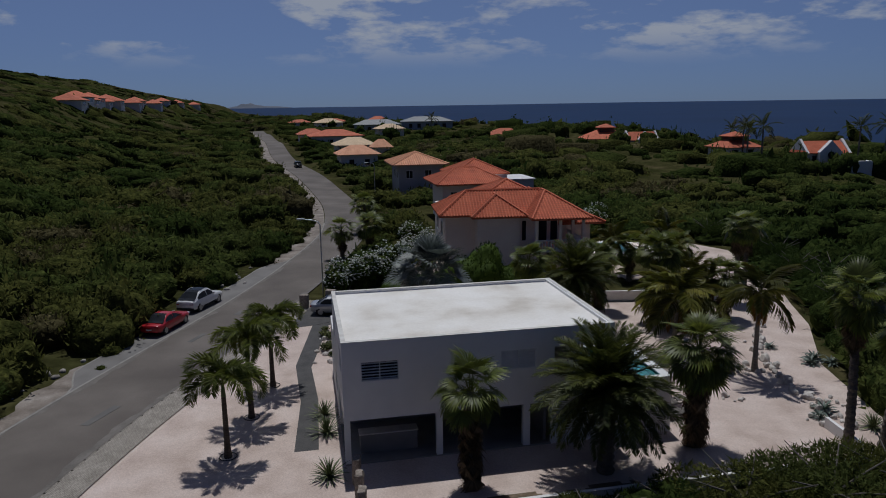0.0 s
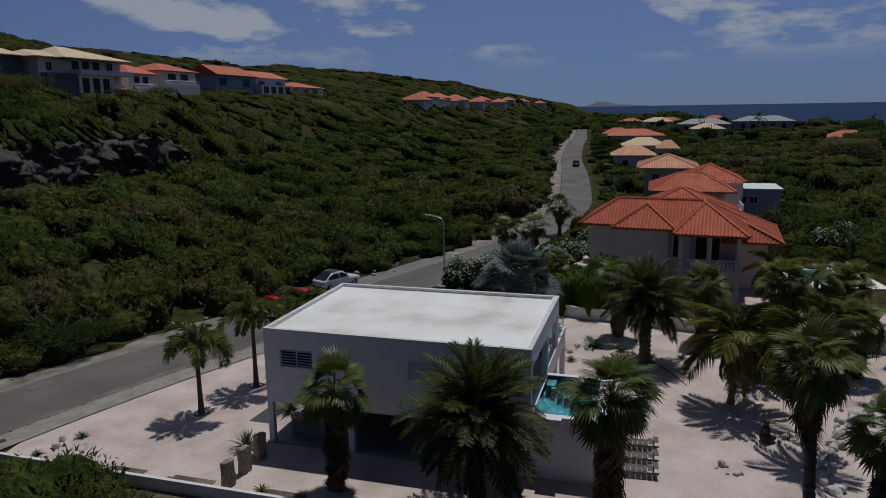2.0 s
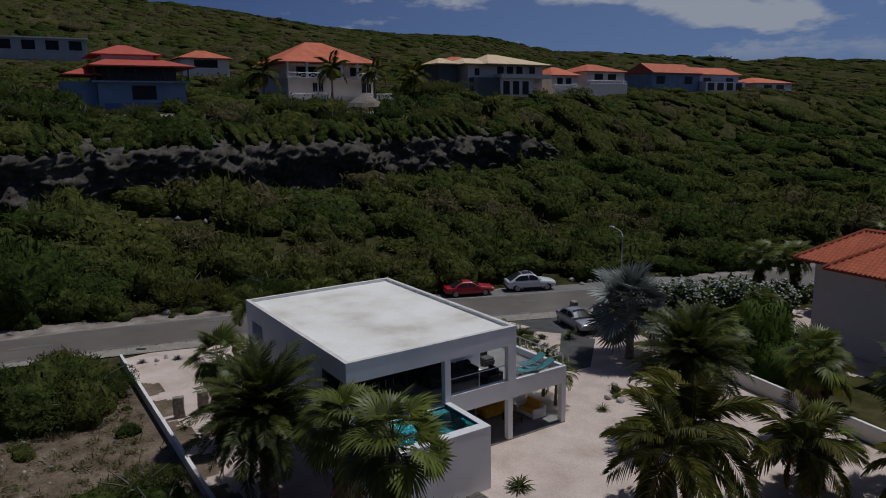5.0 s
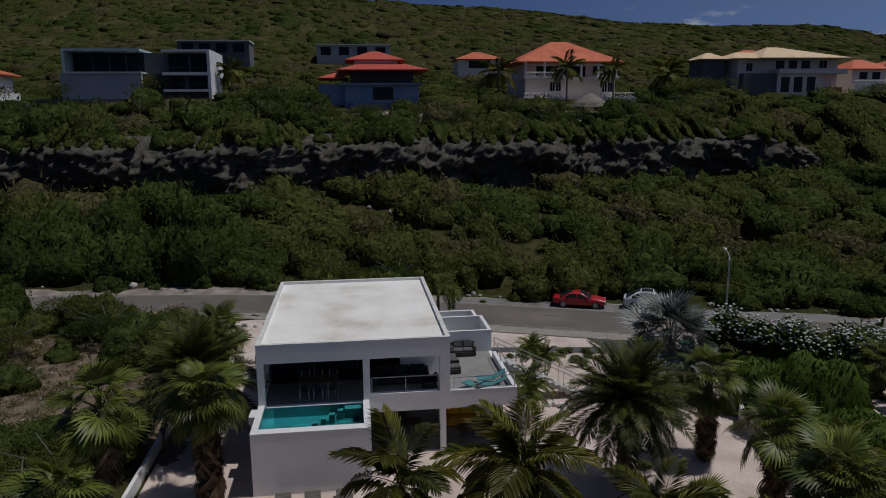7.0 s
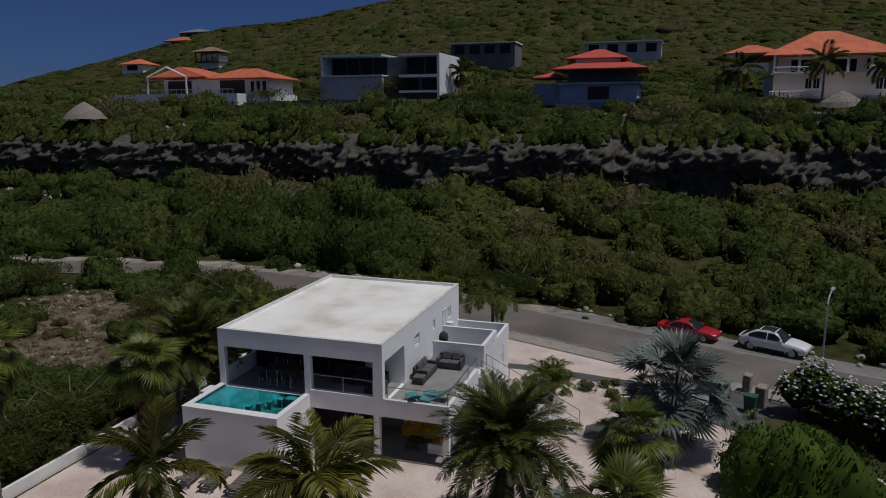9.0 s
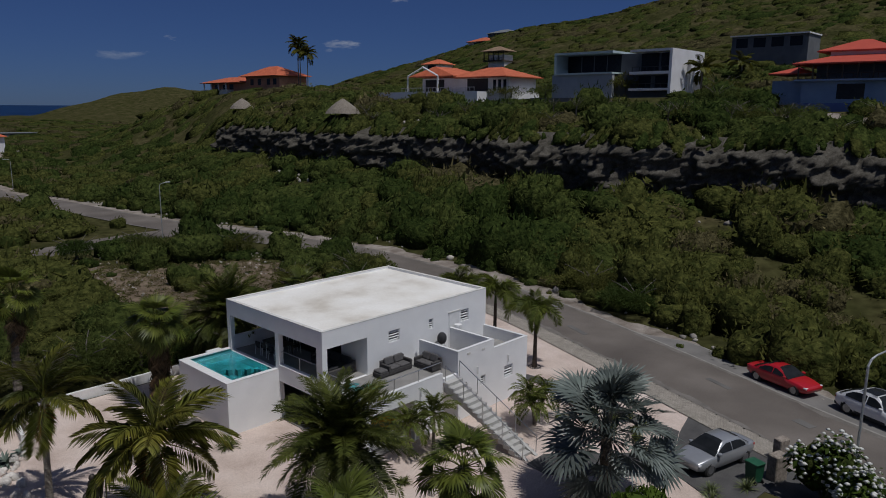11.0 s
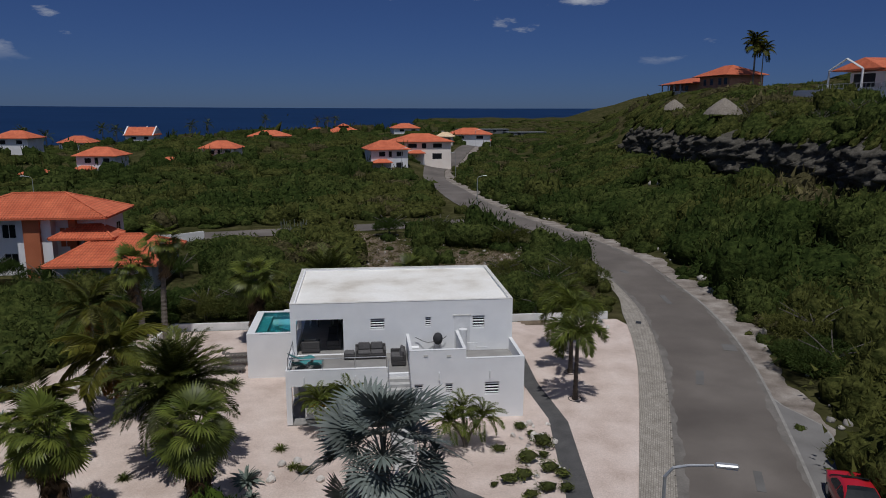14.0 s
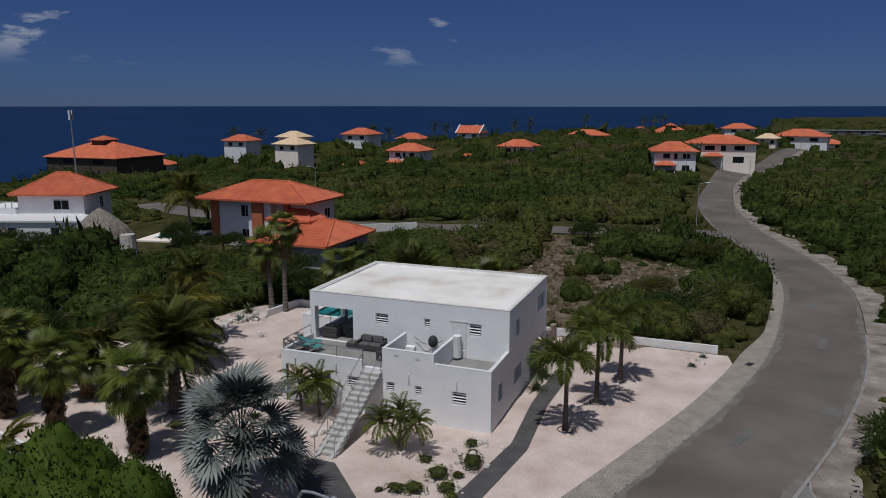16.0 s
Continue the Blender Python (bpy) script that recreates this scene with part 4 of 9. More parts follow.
# water heater and pipes
bm = bmesh.new()
add_tube(bm, [(3.42, 40.3, 3.05), (3.42, 40.3, 4.3), (3.42, 40.3, 4.38)], 0.25, 14)
heater = part("water_heater", bm, M_SLAT, None, smooth_faces=False)
tagged(heater, "upright white water heater tank on the roof terrace", "water heater")
bm = bmesh.new()
add_tube(bm, [(3.15, 40.3, 3.5), (2.6, 40.3, 3.5), (2.6, 40.3, 3.2), (1.9, 40.3, 3.2)], 0.025)
part("pipe", bm, M_SLAT, heater)
for x, y in ((3.25, 40.15), (3.58, 40.15), (3.42, 40.5)):
    box("leg", (x - 0.02, y - 0.02, FL), (x + 0.02, y + 0.02, 3.08), M_FRAME, heater)

# ---- yard ----
def outline(name, pts, z0, z1, material, label="", category="", kind="structure", sub=0):
    """A flat slab with a bevel-free edge over an outline."""
    bm = bmesh.new()
    top = [bm.verts.new((x, y, z1)) for x, y in pts]
    bot = [bm.verts.new((x, y, z0)) for x, y in pts]
    bm.faces.new(top)
    for i in range(len(pts)):
        j = (i + 1) % len(pts)
        bm.faces.new((top[i], bot[i], bot[j], top[j]))
    return tagged(part(name, bm, material), label, category, kind=kind)


# the road's house-side edge, for the yard and the paved strip to follow
d_ = np.gradient(ROAD, axis=0)
d_ /= np.linalg.norm(d_, axis=1)[:, None]
RN = np.stack([d_[:, 1], -d_[:, 0]], 1)


def along(lo, hi, off):
    """Points beside the road between two y values, off metres from its centre line towards the villa."""
    p = ROAD + RN * off
    k = (p[:, 1] >= lo) & (p[:, 1] <= hi)
    return [tuple(q) for q in p[k]]


yard = outline("yard", [(-11.9, 25.3)] + along(25.5, 54.3, HALF + 1.6) + [(-0.6, 53.55), (3.8, 54.9), (5.6, 58.6), (12.6, 56.4), (26, 53.6), (40, 52.5), (38.5, 49.5), (36.2, 44.5), (34, 41.2), (31.2, 37), (29.6, 32.0), (28, 27), (26.8, 25.2)],
               -0.3, 0.03, M_SAND, "pinkish coral sand yard raked round the palms", "sand")
sand_far = outline("sand_court", [(33, 54.5), (39.3, 53.5), (43, 61), (46.5, 71), (44.5, 76), (41.5, 75), (38, 66)], -0.3, 0.035, M_SAND, "sand clearing behind the garden wall", "sand")
driveway = outline("driveway", along(52.6, 58.6, HALF + 1.7) + [(-1.0, 59.3), (5.6, 58.7), (3.8, 55.0), (-0.6, 53.3)], -0.2, 0.05, M_PATH, "dark asphalt driveway", "driveway")
apron = outline("driveway_apron", along(48.0, 61.5, HALF + 1.2) + [(2.5, 61.5), (2.5, 52.0), (-3.0, 49.0)], -0.2, 0.022, M_PATH, "dark asphalt apron between road and driveway", "driveway")
path = outline("garden_path", [(-2.1, 32.4), (-0.9, 32.4), (-0.75, 38.6), (-1.05, 44), (0.45, 53.0), (1.9, 54.0), (6.7, 49.3), (8.2, 49.3), (8.4, 50.6), (4.4, 55.1), (-0.8, 53.2), (-2.05, 44.5), (-1.75, 38.5)],
               -0.2, 0.042, M_PATH, "dark gravel garden path beside the villa", "path")


def low_wall(name, pts, h, label, t=0.18):
    bm = bmesh.new()
    for (x0, y0), (x1, y1) in zip(pts, pts[1:]):
        L = math.hypot(x1 - x0, y1 - y0)
        m = Matrix.Translation((x0, y0, 0)) @ Matrix.Rotation(math.atan2(y1 - y0, x1 - x0), 4, "Z")
        add_box(bm, (0, -t / 2, -0.2), (L, t / 2, h), 0.0, m)
    return tagged(part(name, bm, M_WALLLOW), label, "wall", kind="structure")


low_wall("garden_wall", [(-11.2, 25.0), (24.3, 24.95)], 0.62, "low white plastered garden wall")
low_wall("garden_wall", [(24.4, 25.0), (25.0, 29.0)], 0.62, "low white plastered garden wall")
low_wall("garden_wall", [(6.6, 59.2), (12.9, 56.3), (26, 53.9), (36, 52.4)], 0.95, "white wall between the two gardens")

# ---- street furniture, garden things ----
def street_lamp(x, y, z, hgt, arm, label="galvanised street lamp with a curved arm"):
    t = thing("street_lamp", (x, y, z), 0, label, "street lamp", "street lamps")
    bm = bmesh.new()
    add_tube(bm, [(0, 0, -0.2), (0, 0, hgt * 0.5), (0, 0, hgt - 0.45), (arm[0] * 0.12, arm[1] * 0.12, hgt - 0.15), (arm[0] * 0.35, arm[1] * 0.35, hgt - 0.03), (arm[0] * 0.75, arm[1] * 0.75, hgt + 0.05)], 0.065, 8, 0.04)
    part("pole", bm, M_GALV, t)
    a = math.atan2(arm[1], arm[0])
    bm = bmesh.new()
    m = Matrix.Translation((arm[0], arm[1], hgt + 0.06)) @ Matrix.Rotation(a, 4, "Z")
    add_box(bm, (-0.42, -0.11, -0.06), (0.25, 0.11, 0.07), 0.04, m)
    part("lamp_head", bm, M_GALV, t)
    bm = bmesh.new()
    add_box(bm, (-0.12, -0.085, -0.075), (0.21, 0.085, -0.055), 0, m)
    part("lens", bm, M_LAMPG, t)
    return t


street_lamp(0.35, 62.1, 0, 6.95, (-1.75, 0.55))
for x, y, h_, ax in ((-7.9, -23.6, 7.6, -1.2), (-17.5, -120, 7.0, 1.4), (-2.0, -118, 7.0, -1.4), (12, 128, 7.0, -1.5), (62, -40, 7.0, 1.5), (-36, -200, 7, -1.4)):
    street_lamp(x, y, float(height(x, y)), h_, (ax, 0.2))
# radio mast by the coast
t = thing("radio_mast", (163.5, -75, float(height(163.5, -75))), 0, "thin grey radio mast with antenna boxes", "mast")
bm = bmesh.new(); add_tube(bm, [(0, 0, 0), (0, 0, 21)], 0.22, 6, 0.14); part("pole", bm, M_GALV, t)
for k in range(3):
    a = k * 2.1
    box("antenna", (0.5 * math.cos(a) - 0.2, 0.5 * math.sin(a) - 0.2, 18.6), (0.5 * math.cos(a) + 0.2, 0.5 * math.sin(a) + 0.2, 21.4), M_SLAT, t)

# kerb and paved strip along the villa's side of the road
keep = (ROAD[:, 1] > -8) & (ROAD[:, 1] < 64)
line = spline([tuple(p) for p in ROAD[keep][::3]], 0.5)
wide = HALF + 1.0 + 0.75 * smooth((line[:, 1] - 18) / 8)
pavement = ribbon("pavement", line, (HALF + 0.12, wide), M_PAVE, 0.085, "grey brick-paved strip beside the road", "pavement")
d_k = np.gradient(line, axis=0); d_k /= np.linalg.norm(d_k, axis=1)[:, None]
bm = bmesh.new(); add_box(bm, (-0.46, -0.07, -0.1), (0.46, 0.07, 0.035), 0.012)
kerb = part("kerb_stone", bm, M_PAVE, pavement)
kerb_data = kerb.data
first = True
for i in range(0, len(line), 2):
    p, q = line[i], d_k[i]
    o = (p[0] + q[1] * (HALF + 0.05), p[1] - q[0] * (HALF + 0.05), float(height(*p)) + 0.056)
    ob = kerb if first else new("kerb_stone", kerb_data)
    first = False
    ob.parent = pavement
    ob.matrix_basis = pose(*o, 0, 0, math.degrees(math.atan2(q[1], q[0])) + random.uniform(-1, 1))
# pale dust swept to the edges of the asphalt
dusty = spline([tuple(p) for p in ROAD[(ROAD[:, 1] > -60) & (ROAD[:, 1] < 110)][::3]], 0.5)
k = np.arange(len(dusty))
rag = 0.35 + 0.14 * np.sin(k * 0.21) + 0.1 * np.sin(k * 0.83 + 1) + 0.06 * np.sin(k * 2.3)
ribbon("road_dust", dusty, (HALF - rag, HALF + 0.02), M_DUST, 0.106, "pale dust along the edge of the asphalt", "road edge")
ribbon("road_dust", dusty, (-HALF - 0.02, -HALF + rag[::-1]), M_DUST, 0.106, "pale dust along the edge of the asphalt", "road edge")
far = spline([tuple(p) for p in ROAD[(ROAD[:, 1] > 14) & (ROAD[:, 1] < 104)][::3]], 1.0)
ribbon("road_edge", far, (-HALF - 0.12, -HALF + 0.05), M_LINE, 0.112, "pale worn concrete edge line of the road", "road edge")
bay = spline([tuple(p) for p in ROAD[(ROAD[:, 1] > 41) & (ROAD[:, 1] < 79)][::3]], 1.0)
k = np.arange(len(bay)) / (len(bay) - 1)
out = HALF + 2.15 * smooth(k / 0.1) * smooth((1 - k) / 0.14)
ribbon("parking_bay", bay, (-out, -HALF - 0.1), M_PATCH2, 0.085, "asphalt parking bay beside the road", "parking bay")
ribbon("road_edge", bay, (-out - 0.13, -out), M_LINE, 0.09, "pale worn concrete edge of the parking bay", "road edge")
for x, y, a, w, l in ((-17.6, 33.5, 70, 1.0, 1.5), (-12.6, 39.0, 64, 0.5, 2.6), (-9.2, 52, 66, 0.4, 2.0), (-18.6, 20, 80, 0.5, 3.0), (-6.6, 58, 66, 0.6, 1.2), (-19.0, 8.5, 92, 0.7, 1.6)):
    bm = bmesh.new()
    add_box(bm, (-l / 2, -w / 2, 0.105), (l / 2, w / 2, 0.114), 0, pose(x, y, 0, 0, 0, a))
    tagged(part("road_patch", bm, M_PATCH), "darker rectangular repair patch in the asphalt", "road patch", kind="structure")
bm = bmesh.new(); add_box(bm, (-0.35, -0.22, 0.08), (0.35, 0.22, 0.10), 0, pose(-13.3, 26.7, 0, 0, 0, 65))
tagged(part("drain_grate", bm, M_FRAME), "dark iron drain grate in the paving", "grate")


def stone_mesh(seed, r=1.0):
    rg = np.random.default_rng(seed)
    bm = bmesh.new()
    bmesh.ops.create_icosphere(bm, subdivisions=2, radius=r)
    f = Vector(rg.uniform(0.6, 1.2, 3).tolist())
    for v in bm.verts:
        v.co = Vector(v.co * f) * (1 + 0.28 * noise.noise(v.co * 1.7 + Vector((seed * 3.1, 0, 0))))
    me = bpy.data.meshes.new("stone")
    bm.to_mesh(me); bm.free()
    me.materials.append(M_STONE)
    return me


STONES = [stone_mesh(i) for i in range(6)]


def stone(x, y, r, z=0.03, i=None):
    ob = new("stone", STONES[random.randrange(6)])
    ob.matrix_basis = pose(x, y, z + r * 0.3, random.uniform(0, 40), random.uniform(0, 40), random.uniform(0, 360)) @ Matrix.Scale(r, 4)
    return tagged(ob, "rough white coral stone lying on sand", "stone", "loose garden stones")


random.seed(5)
for k in range(46):                                       # border of stones along the yard's far side
    s = k / 45
    x = 26.2 + 1.2 * s + 5.6 * s ** 3 + random.uniform(-0.4, 0.4)
    stone(x, 28.6 + 16.5 * s + random.uniform(-0.3, 0.3), random.uniform(0.14, 0.34))
for cx, cy, n_, sp in ((26.2, 37.2, 16, 0.8), (22.4, 33.3, 8, 0.45), (0.1, 44.6, 8, 0.5), (0.9, 47.2, 9, 0.7), (0.6, 49.6, 7, 0.8), (27.6, 31.5, 6, 0.6), (13.4, 48.6, 8, 0.8), (-9.6, 27.6, 4, 0.6), (25.0, 29.5, 6, 0.7), (27.5, 42, 8, 0.9), (8.9, 46.9, 5, 0.6)):
    for k in range(n_):
        stone(cx + random.gauss(0, sp), cy + random.gauss(0, sp * 0.7), random.uniform(0.08, 0.24))

for y in (26.1, 27.45, 28.85):                            # coral pillars
    bm = bmesh.new()
    add_box(bm, (-0.3, -0.17, 0), (0.3, 0.17, 1.25), 0.03)
    bmesh.ops.subdivide_edges(bm, edges=bm.edges[:], cuts=4, use_grid_fill=True)
    for v in bm.verts:
        v.co += Vector((noise.noise(v.co * 5 + Vector((y, 0, 0))), noise.noise(v.co * 5 + Vector((0, y, 3))), 0.3 * noise.noise(v.co * 4))) * 0.06
    ob = part("stone_pillar", bm, M_CORAL)
    ob.matrix_basis = pose(0.72, y, 0.02, 0, 0, 78)
    tagged(ob, "rough coral stone pillar standing on sand", "pillar", "stone pillars")
for x, y, w, h_ in ((0.9, 58.95, 0.42, 1.35), (-1.35, 58.4, 0.35, 1.2)):
    bm = bmesh.new(); add_box(bm, (-w, -w * 0.7, 0), (w, w * 0.7, h_), 0.05)
    ob = part("gate_pillar", bm, M_CORAL); ob.matrix_basis = pose(x, y, 0, 0, 0, -20)
    tagged(ob, "stone-clad gate pillar beside the driveway", "pillar")
t = thing("wheelie_bin", (1.95, 58.25, 0.05), -20, "green plastic wheeled bin beside the gate pillar", "bin")
bm = bmesh.new()
v = add_box(bm, (-0.3, -0.33, 0.08), (0.3, 0.33, 0.98), 0.0)
for q in v:
    if q.co.z < 0.5:
        q.co.x *= 0.82; q.co.y *= 0.82
part("tub", bm, M_GREENBIN, t)
box("lid", (-0.33, -0.37, 0.98), (0.33, 0.37, 1.06), M_GREENBIN, t, bevel=0.02)
for s in (-1, 1):
    bm = bmesh.new(); add_tube(bm, [(s * 0.2, 0.3, 0.1), (s * 0.26, 0.3, 0.1)], 0.1, 10); part("wheel", bm, M_TYRE, t)
# seated statue on the sand
bm = bmesh.new()
for (x, y, z, a, b, c_) in ((0, 0, 0.28, 0.34, 0.30, 0.26), (0, 0.02, 0.62, 0.24, 0.2, 0.32), (0, 0.0, 1.0, 0.15, 0.15, 0.17), (0.22, -0.2, 0.22, 0.16, 0.3, 0.15), (-0.22, -0.2, 0.22, 0.16, 0.3, 0.15)):
    bmesh.ops.create_icosphere(bm, subdivisions=2, radius=1, matrix=Matrix.Translation((x, y, z)) @ Matrix.Diagonal((a, b, c_, 1)))
ob = part("statue", bm, M_BRONZE, smooth_faces=True); ob.matrix_basis = pose(24.5, 36.9, 0.03, 0, 0, 140)
tagged(ob, "small dark seated garden statue on sand", "statue")

# ---- furniture ----
def sofa(x, y, z, turn, L, D, frame_mat, cush, label, seats=2, backs=True):
    t = thing("sofa", (x, y, z), turn, label, "sofa")
    box("base", (-L / 2, -D / 2, 0.06), (L / 2, D / 2, 0.3), frame_mat, t, bevel=0.02)
    if backs:
        box("backrest", (-L / 2, -D / 2, 0.3), (L / 2, -D / 2 + 0.16, 0.72), frame_mat, t, bevel=0.03)
        for s in (-1, 1):
            box("armrest", (s * L / 2 - (0.14 if s > 0 else 0), -D / 2 + 0.16, 0.3), (s * L / 2 + (0.14 if s < 0 else 0), D / 2, 0.6), frame_mat, t, bevel=0.03)
    a = L / 2 - (0.15 if backs else 0.02)
    for k in range(seats):
        u0, u1 = -a + 2 * a * k / seats, -a + 2 * a * (k + 1) / seats
        box("seat_cushion", (u0 + 0.01, -D / 2 + (0.17 if backs else 0.02), 0.3), (u1 - 0.01, D / 2 - 0.01, 0.44), cush, t, bevel=0.04)
        if backs:
            bm = bmesh.new()
            add_box(bm, (u0 + 0.03, -0.07, 0), (u1 - 0.03, 0.09, 0.44), 0.05, Matrix.Translation((0, -D / 2 + 0.27, 0.44)) @ Matrix.Rotation(radians(14), 4, "X"))
            part("back_cushion", bm, cush, t)
    for sx in (-1, 1):
        for sy in (-1, 1):
            box("foot", (sx * (L / 2 - 0.08) - 0.03, sy * (D / 2 - 0.08) - 0.03, 0), (sx * (L / 2 - 0.08) + 0.03, sy * (D / 2 - 0.08) + 0.03, 0.06), M_FRAME, t)
    return t


sofa(9.0, 40.55, FL, 0, 1.8, 0.85, M_SOFA, M_CUSH, "dark grey wicker sofa with cushions on the terrace")
sofa(10.25, 40.65, FL, 0, 0.65, 0.65, M_SOFA, M_CUSH, "dark grey wicker footstool beside the sofa", 1, False)
sofa(7.4, 41.55, FL, -90, 1.5, 0.85, M_SOFA, M_CUSH, "dark grey wicker two-seat sofa against the shower wall")
sofa(11.2, 37.6, FL, -90, 3.0, 0.9, M_SOFA, M_DARK, "long black sofa in the shaded porch", 3)
sofa(12.6, 39.1, FL, 180, 1.1, 0.9, M_SOFA, M_DARK, "black armchair in the shaded porch", 1)
sofa(10.7, 40.9, 0.1, -90, 1.9, 0.9, M_YELLOW, M_YELLOW, "yellow sofa under the terrace", 2)
sofa(12.0, 42.4, 0.1, 180, 1.5, 0.9, M_WALLLOW, M_YELLOW, "pale seat with a yellow cushion under the terrace", 1)
t = thing("coffee_table", (12.1, 41.0, 0.1), 0, "low dark wooden coffee table", "table")
box("tabletop", (-0.5, -0.35, 0.34), (0.5, 0.35, 0.40), M_WOODD, t, bevel=0.01)
for a in (-1, 1):
    for b in (-1, 1):
        box("leg", (a * 0.44 - 0.03, b * 0.3 - 0.03, 0), (a * 0.44 + 0.03, b * 0.3 + 0.03, 0.34), M_WOODD, t)


def dining(x, y, z, top_mat, chair_mat, label, n=3):
    t = thing("dining_table", (x, y, z), 0, label, "table")
    box("tabletop", (-0.5, -1.0, 0.71), (0.5, 1.0, 0.75), top_mat, t, bevel=0.01)
    for a in (-1, 1):
        for b in (-1, 1):
            box("leg", (a * 0.42 - 0.03, b * 0.9 - 0.03, 0), (a * 0.42 + 0.03, b * 0.9 + 0.03, 0.71), top_mat, t)
    made = None
    for s in (-1, 1):
        for k in range(n):
            m = pose(x + s * 0.75, y - 0.7 + k * 0.7, z, 0, 0, (90 if s > 0 else -90) + random.uniform(-14, 14))
            if made is None:
                c = thing("dining_chair", (0, 0, 0), 0, "slim pale metal dining chair by the table", "chair", "dining chairs")
                box("seat", (-0.22, -0.22, 0.43), (0.22, 0.22, 0.46), M_DARK, c, bevel=0.01)
                bm = bmesh.new()
                add_box(bm, (-0.21, -0.02, 0), (0.21, 0.02, 0.34), 0.01, Matrix.Translation((0, -0.22, 0.52)) @ Matrix.Rotation(radians(10), 4, "X"))
                part("backrest", bm, M_DARK, c)
                for a in (-1, 1):
                    for b in (-1, 1):
                        bm = bmesh.new(); add_tube(bm, [(a * 0.2, b * 0.2, 0.86 if b < 0 else 0.43), (a * 0.24, b * 0.25, 0)], 0.018, 5); part("leg", bm, chair_mat, c)
                c.matrix_basis = m
                made = c
            else:
                copy_thing(made, m)
    return t


dining(12.0, 33.3, FL, M_WOODD, M_SLAT, "dark dining table in the shaded porch")
dining(11.7, 37.6, 0.1, M_WOODD, M_FRAME, "dark dining table under the upper floor", 2)


def folding_chair(x, y, z, turn, m, label):
    t = thing("lounge_chair", (x, y, z), turn, label, "lounge chair", "terrace lounge chairs")
    prof = [(0.75, 0.32), (0.25, 0.26), (-0.1, 0.34), (-0.75, 0.72)]
    bm = bmesh.new()
    vs = [[bm.verts.new((sx * 0.27, a, b)) for sx in (-1, 1)] for a, b in prof]
    lo = [[bm.verts.new((sx * 0.27, a, b - 0.03)) for sx in (-1, 1)] for a, b in prof]
    for a, b, c, d in zip(vs, vs[1:], lo, lo[1:]):
        bm.faces.new((a[0], a[1], b[1], b[0])); bm.faces.new((c[1], c[0], d[0], d[1]))
        bm.faces.new((a[0], b[0], d[0], c[0])); bm.faces.new((b[1], a[1], c[1], d[1]))
    part("sling", bm, m, t)
    for s in (-1, 1):
        bm = bmesh.new(); add_tube(bm, [(s * 0.3, 0.7, 0.3), (s * 0.3, -0.1, 0.33), (s * 0.3, -0.75, 0.73)], 0.018, 5); part("side_rail", bm, M_STEEL, t)
        bm = bmesh.new(); add_tube(bm, [(s * 0.3, 0.45, 0.3), (s * 0.3, -0.35, 0)], 0.018, 5); part("leg", bm, M_STEEL, t)
        bm = bmesh.new(); add_tube(bm, [(s * 0.3, -0.4, 0.5), (s * 0.3, 0.4, 0)], 0.018, 5); part("leg", bm, M_STEEL, t)
    return t


folding_chair(12.95, 42.2, FL, 160, M_TEAL, "teal sling lounge chair on the terrace")
folding_chair(12.1, 42.35, FL, 172, M_TEAL, "teal sling lounge chair on the terrace")
folding_chair(13.0, 41.3, FL, 120, M_TEAL, "teal sling lounge chair on the terrace")


def sunbed(x, y, turn, label):
    t = thing("sun_lounger", (x, y, 0.03), turn, label, "sun lounger", "sun loungers by the pool wall")
    for s in (-1, 1):
        box("side_rail", (-1.0, s * 0.33 - 0.03, 0.24), (1.0, s * 0.33 + 0.03, 0.32), M_WOODG, t)
    for k in range(8):
        bm = bmesh.new()
        x0 = -0.98 + k * 0.248
        lift = max(0, (x0 - 0.35)) * 0.45
        add_box(bm, (x0, -0.31, 0.32 + lift), (x0 + 0.225, 0.31, 0.345 + lift), 0)
        part("slat", bm, M_WOODG, t)
    for a in (-0.8, 0.8):
        for s in (-1, 1):
            box("leg", (a - 0.04, s * 0.33 - 0.03, 0), (a + 0.04, s * 0.33 + 0.03, 0.24), M_WOODG, t)
    return t


for y in (31.9, 33.2, 34.6):
    sunbed(18.35, y, 4, "weathered grey slatted sun lounger on sand")
# kettle grill behind the shower wall, and its hose
t = thing("kettle_grill", (4.95, 40.35, FL), 0, "black covered kettle grill beside the outdoor shower", "grill")
bm = bmesh.new(); bmesh.ops.create_uvsphere(bm, u_segments=14, v_segments=9, radius=0.3, matrix=Matrix.Translation((0, 0, 0.95)) @ Matrix.Diagonal((1, 1, 1.25, 1))); part("bowl", bm, M_DARK, t, smooth_faces=True)
for k in range(3):
    a = k * 2.09
    bm = bmesh.new(); add_tube(bm, [(0.15 * math.cos(a), 0.15 * math.sin(a), 0.7), (0.32 * math.cos(a), 0.32 * math.sin(a), 0)], 0.02, 5); part("leg", bm, M_STEEL, t)
bm = bmesh.new()
add_tube(bm, [(4.4 + 0.16 * k, 40.12 + 0.05 * math.sin(k), 3.9 - 0.35 * math.sin(math.pi * k / 12)) for k in range(13)], 0.02, 5)
tagged(part("hose", bm, M_FRAME), "dark garden hose looped along the shower wall", "hose")
bm = bmesh.new(); add_tube(bm, [(21.0, 43.6, 0.06), (20.2, 45.4, 0.06), (19.2, 47.0, 0.06), (18.6, 48.2, 0.06)], 0.03, 5)
tagged(part("hose", bm, M_WOODD), "brown irrigation hose lying on sand", "hose")

# ---- palms ----
RNG = np.random.default_rng(7)


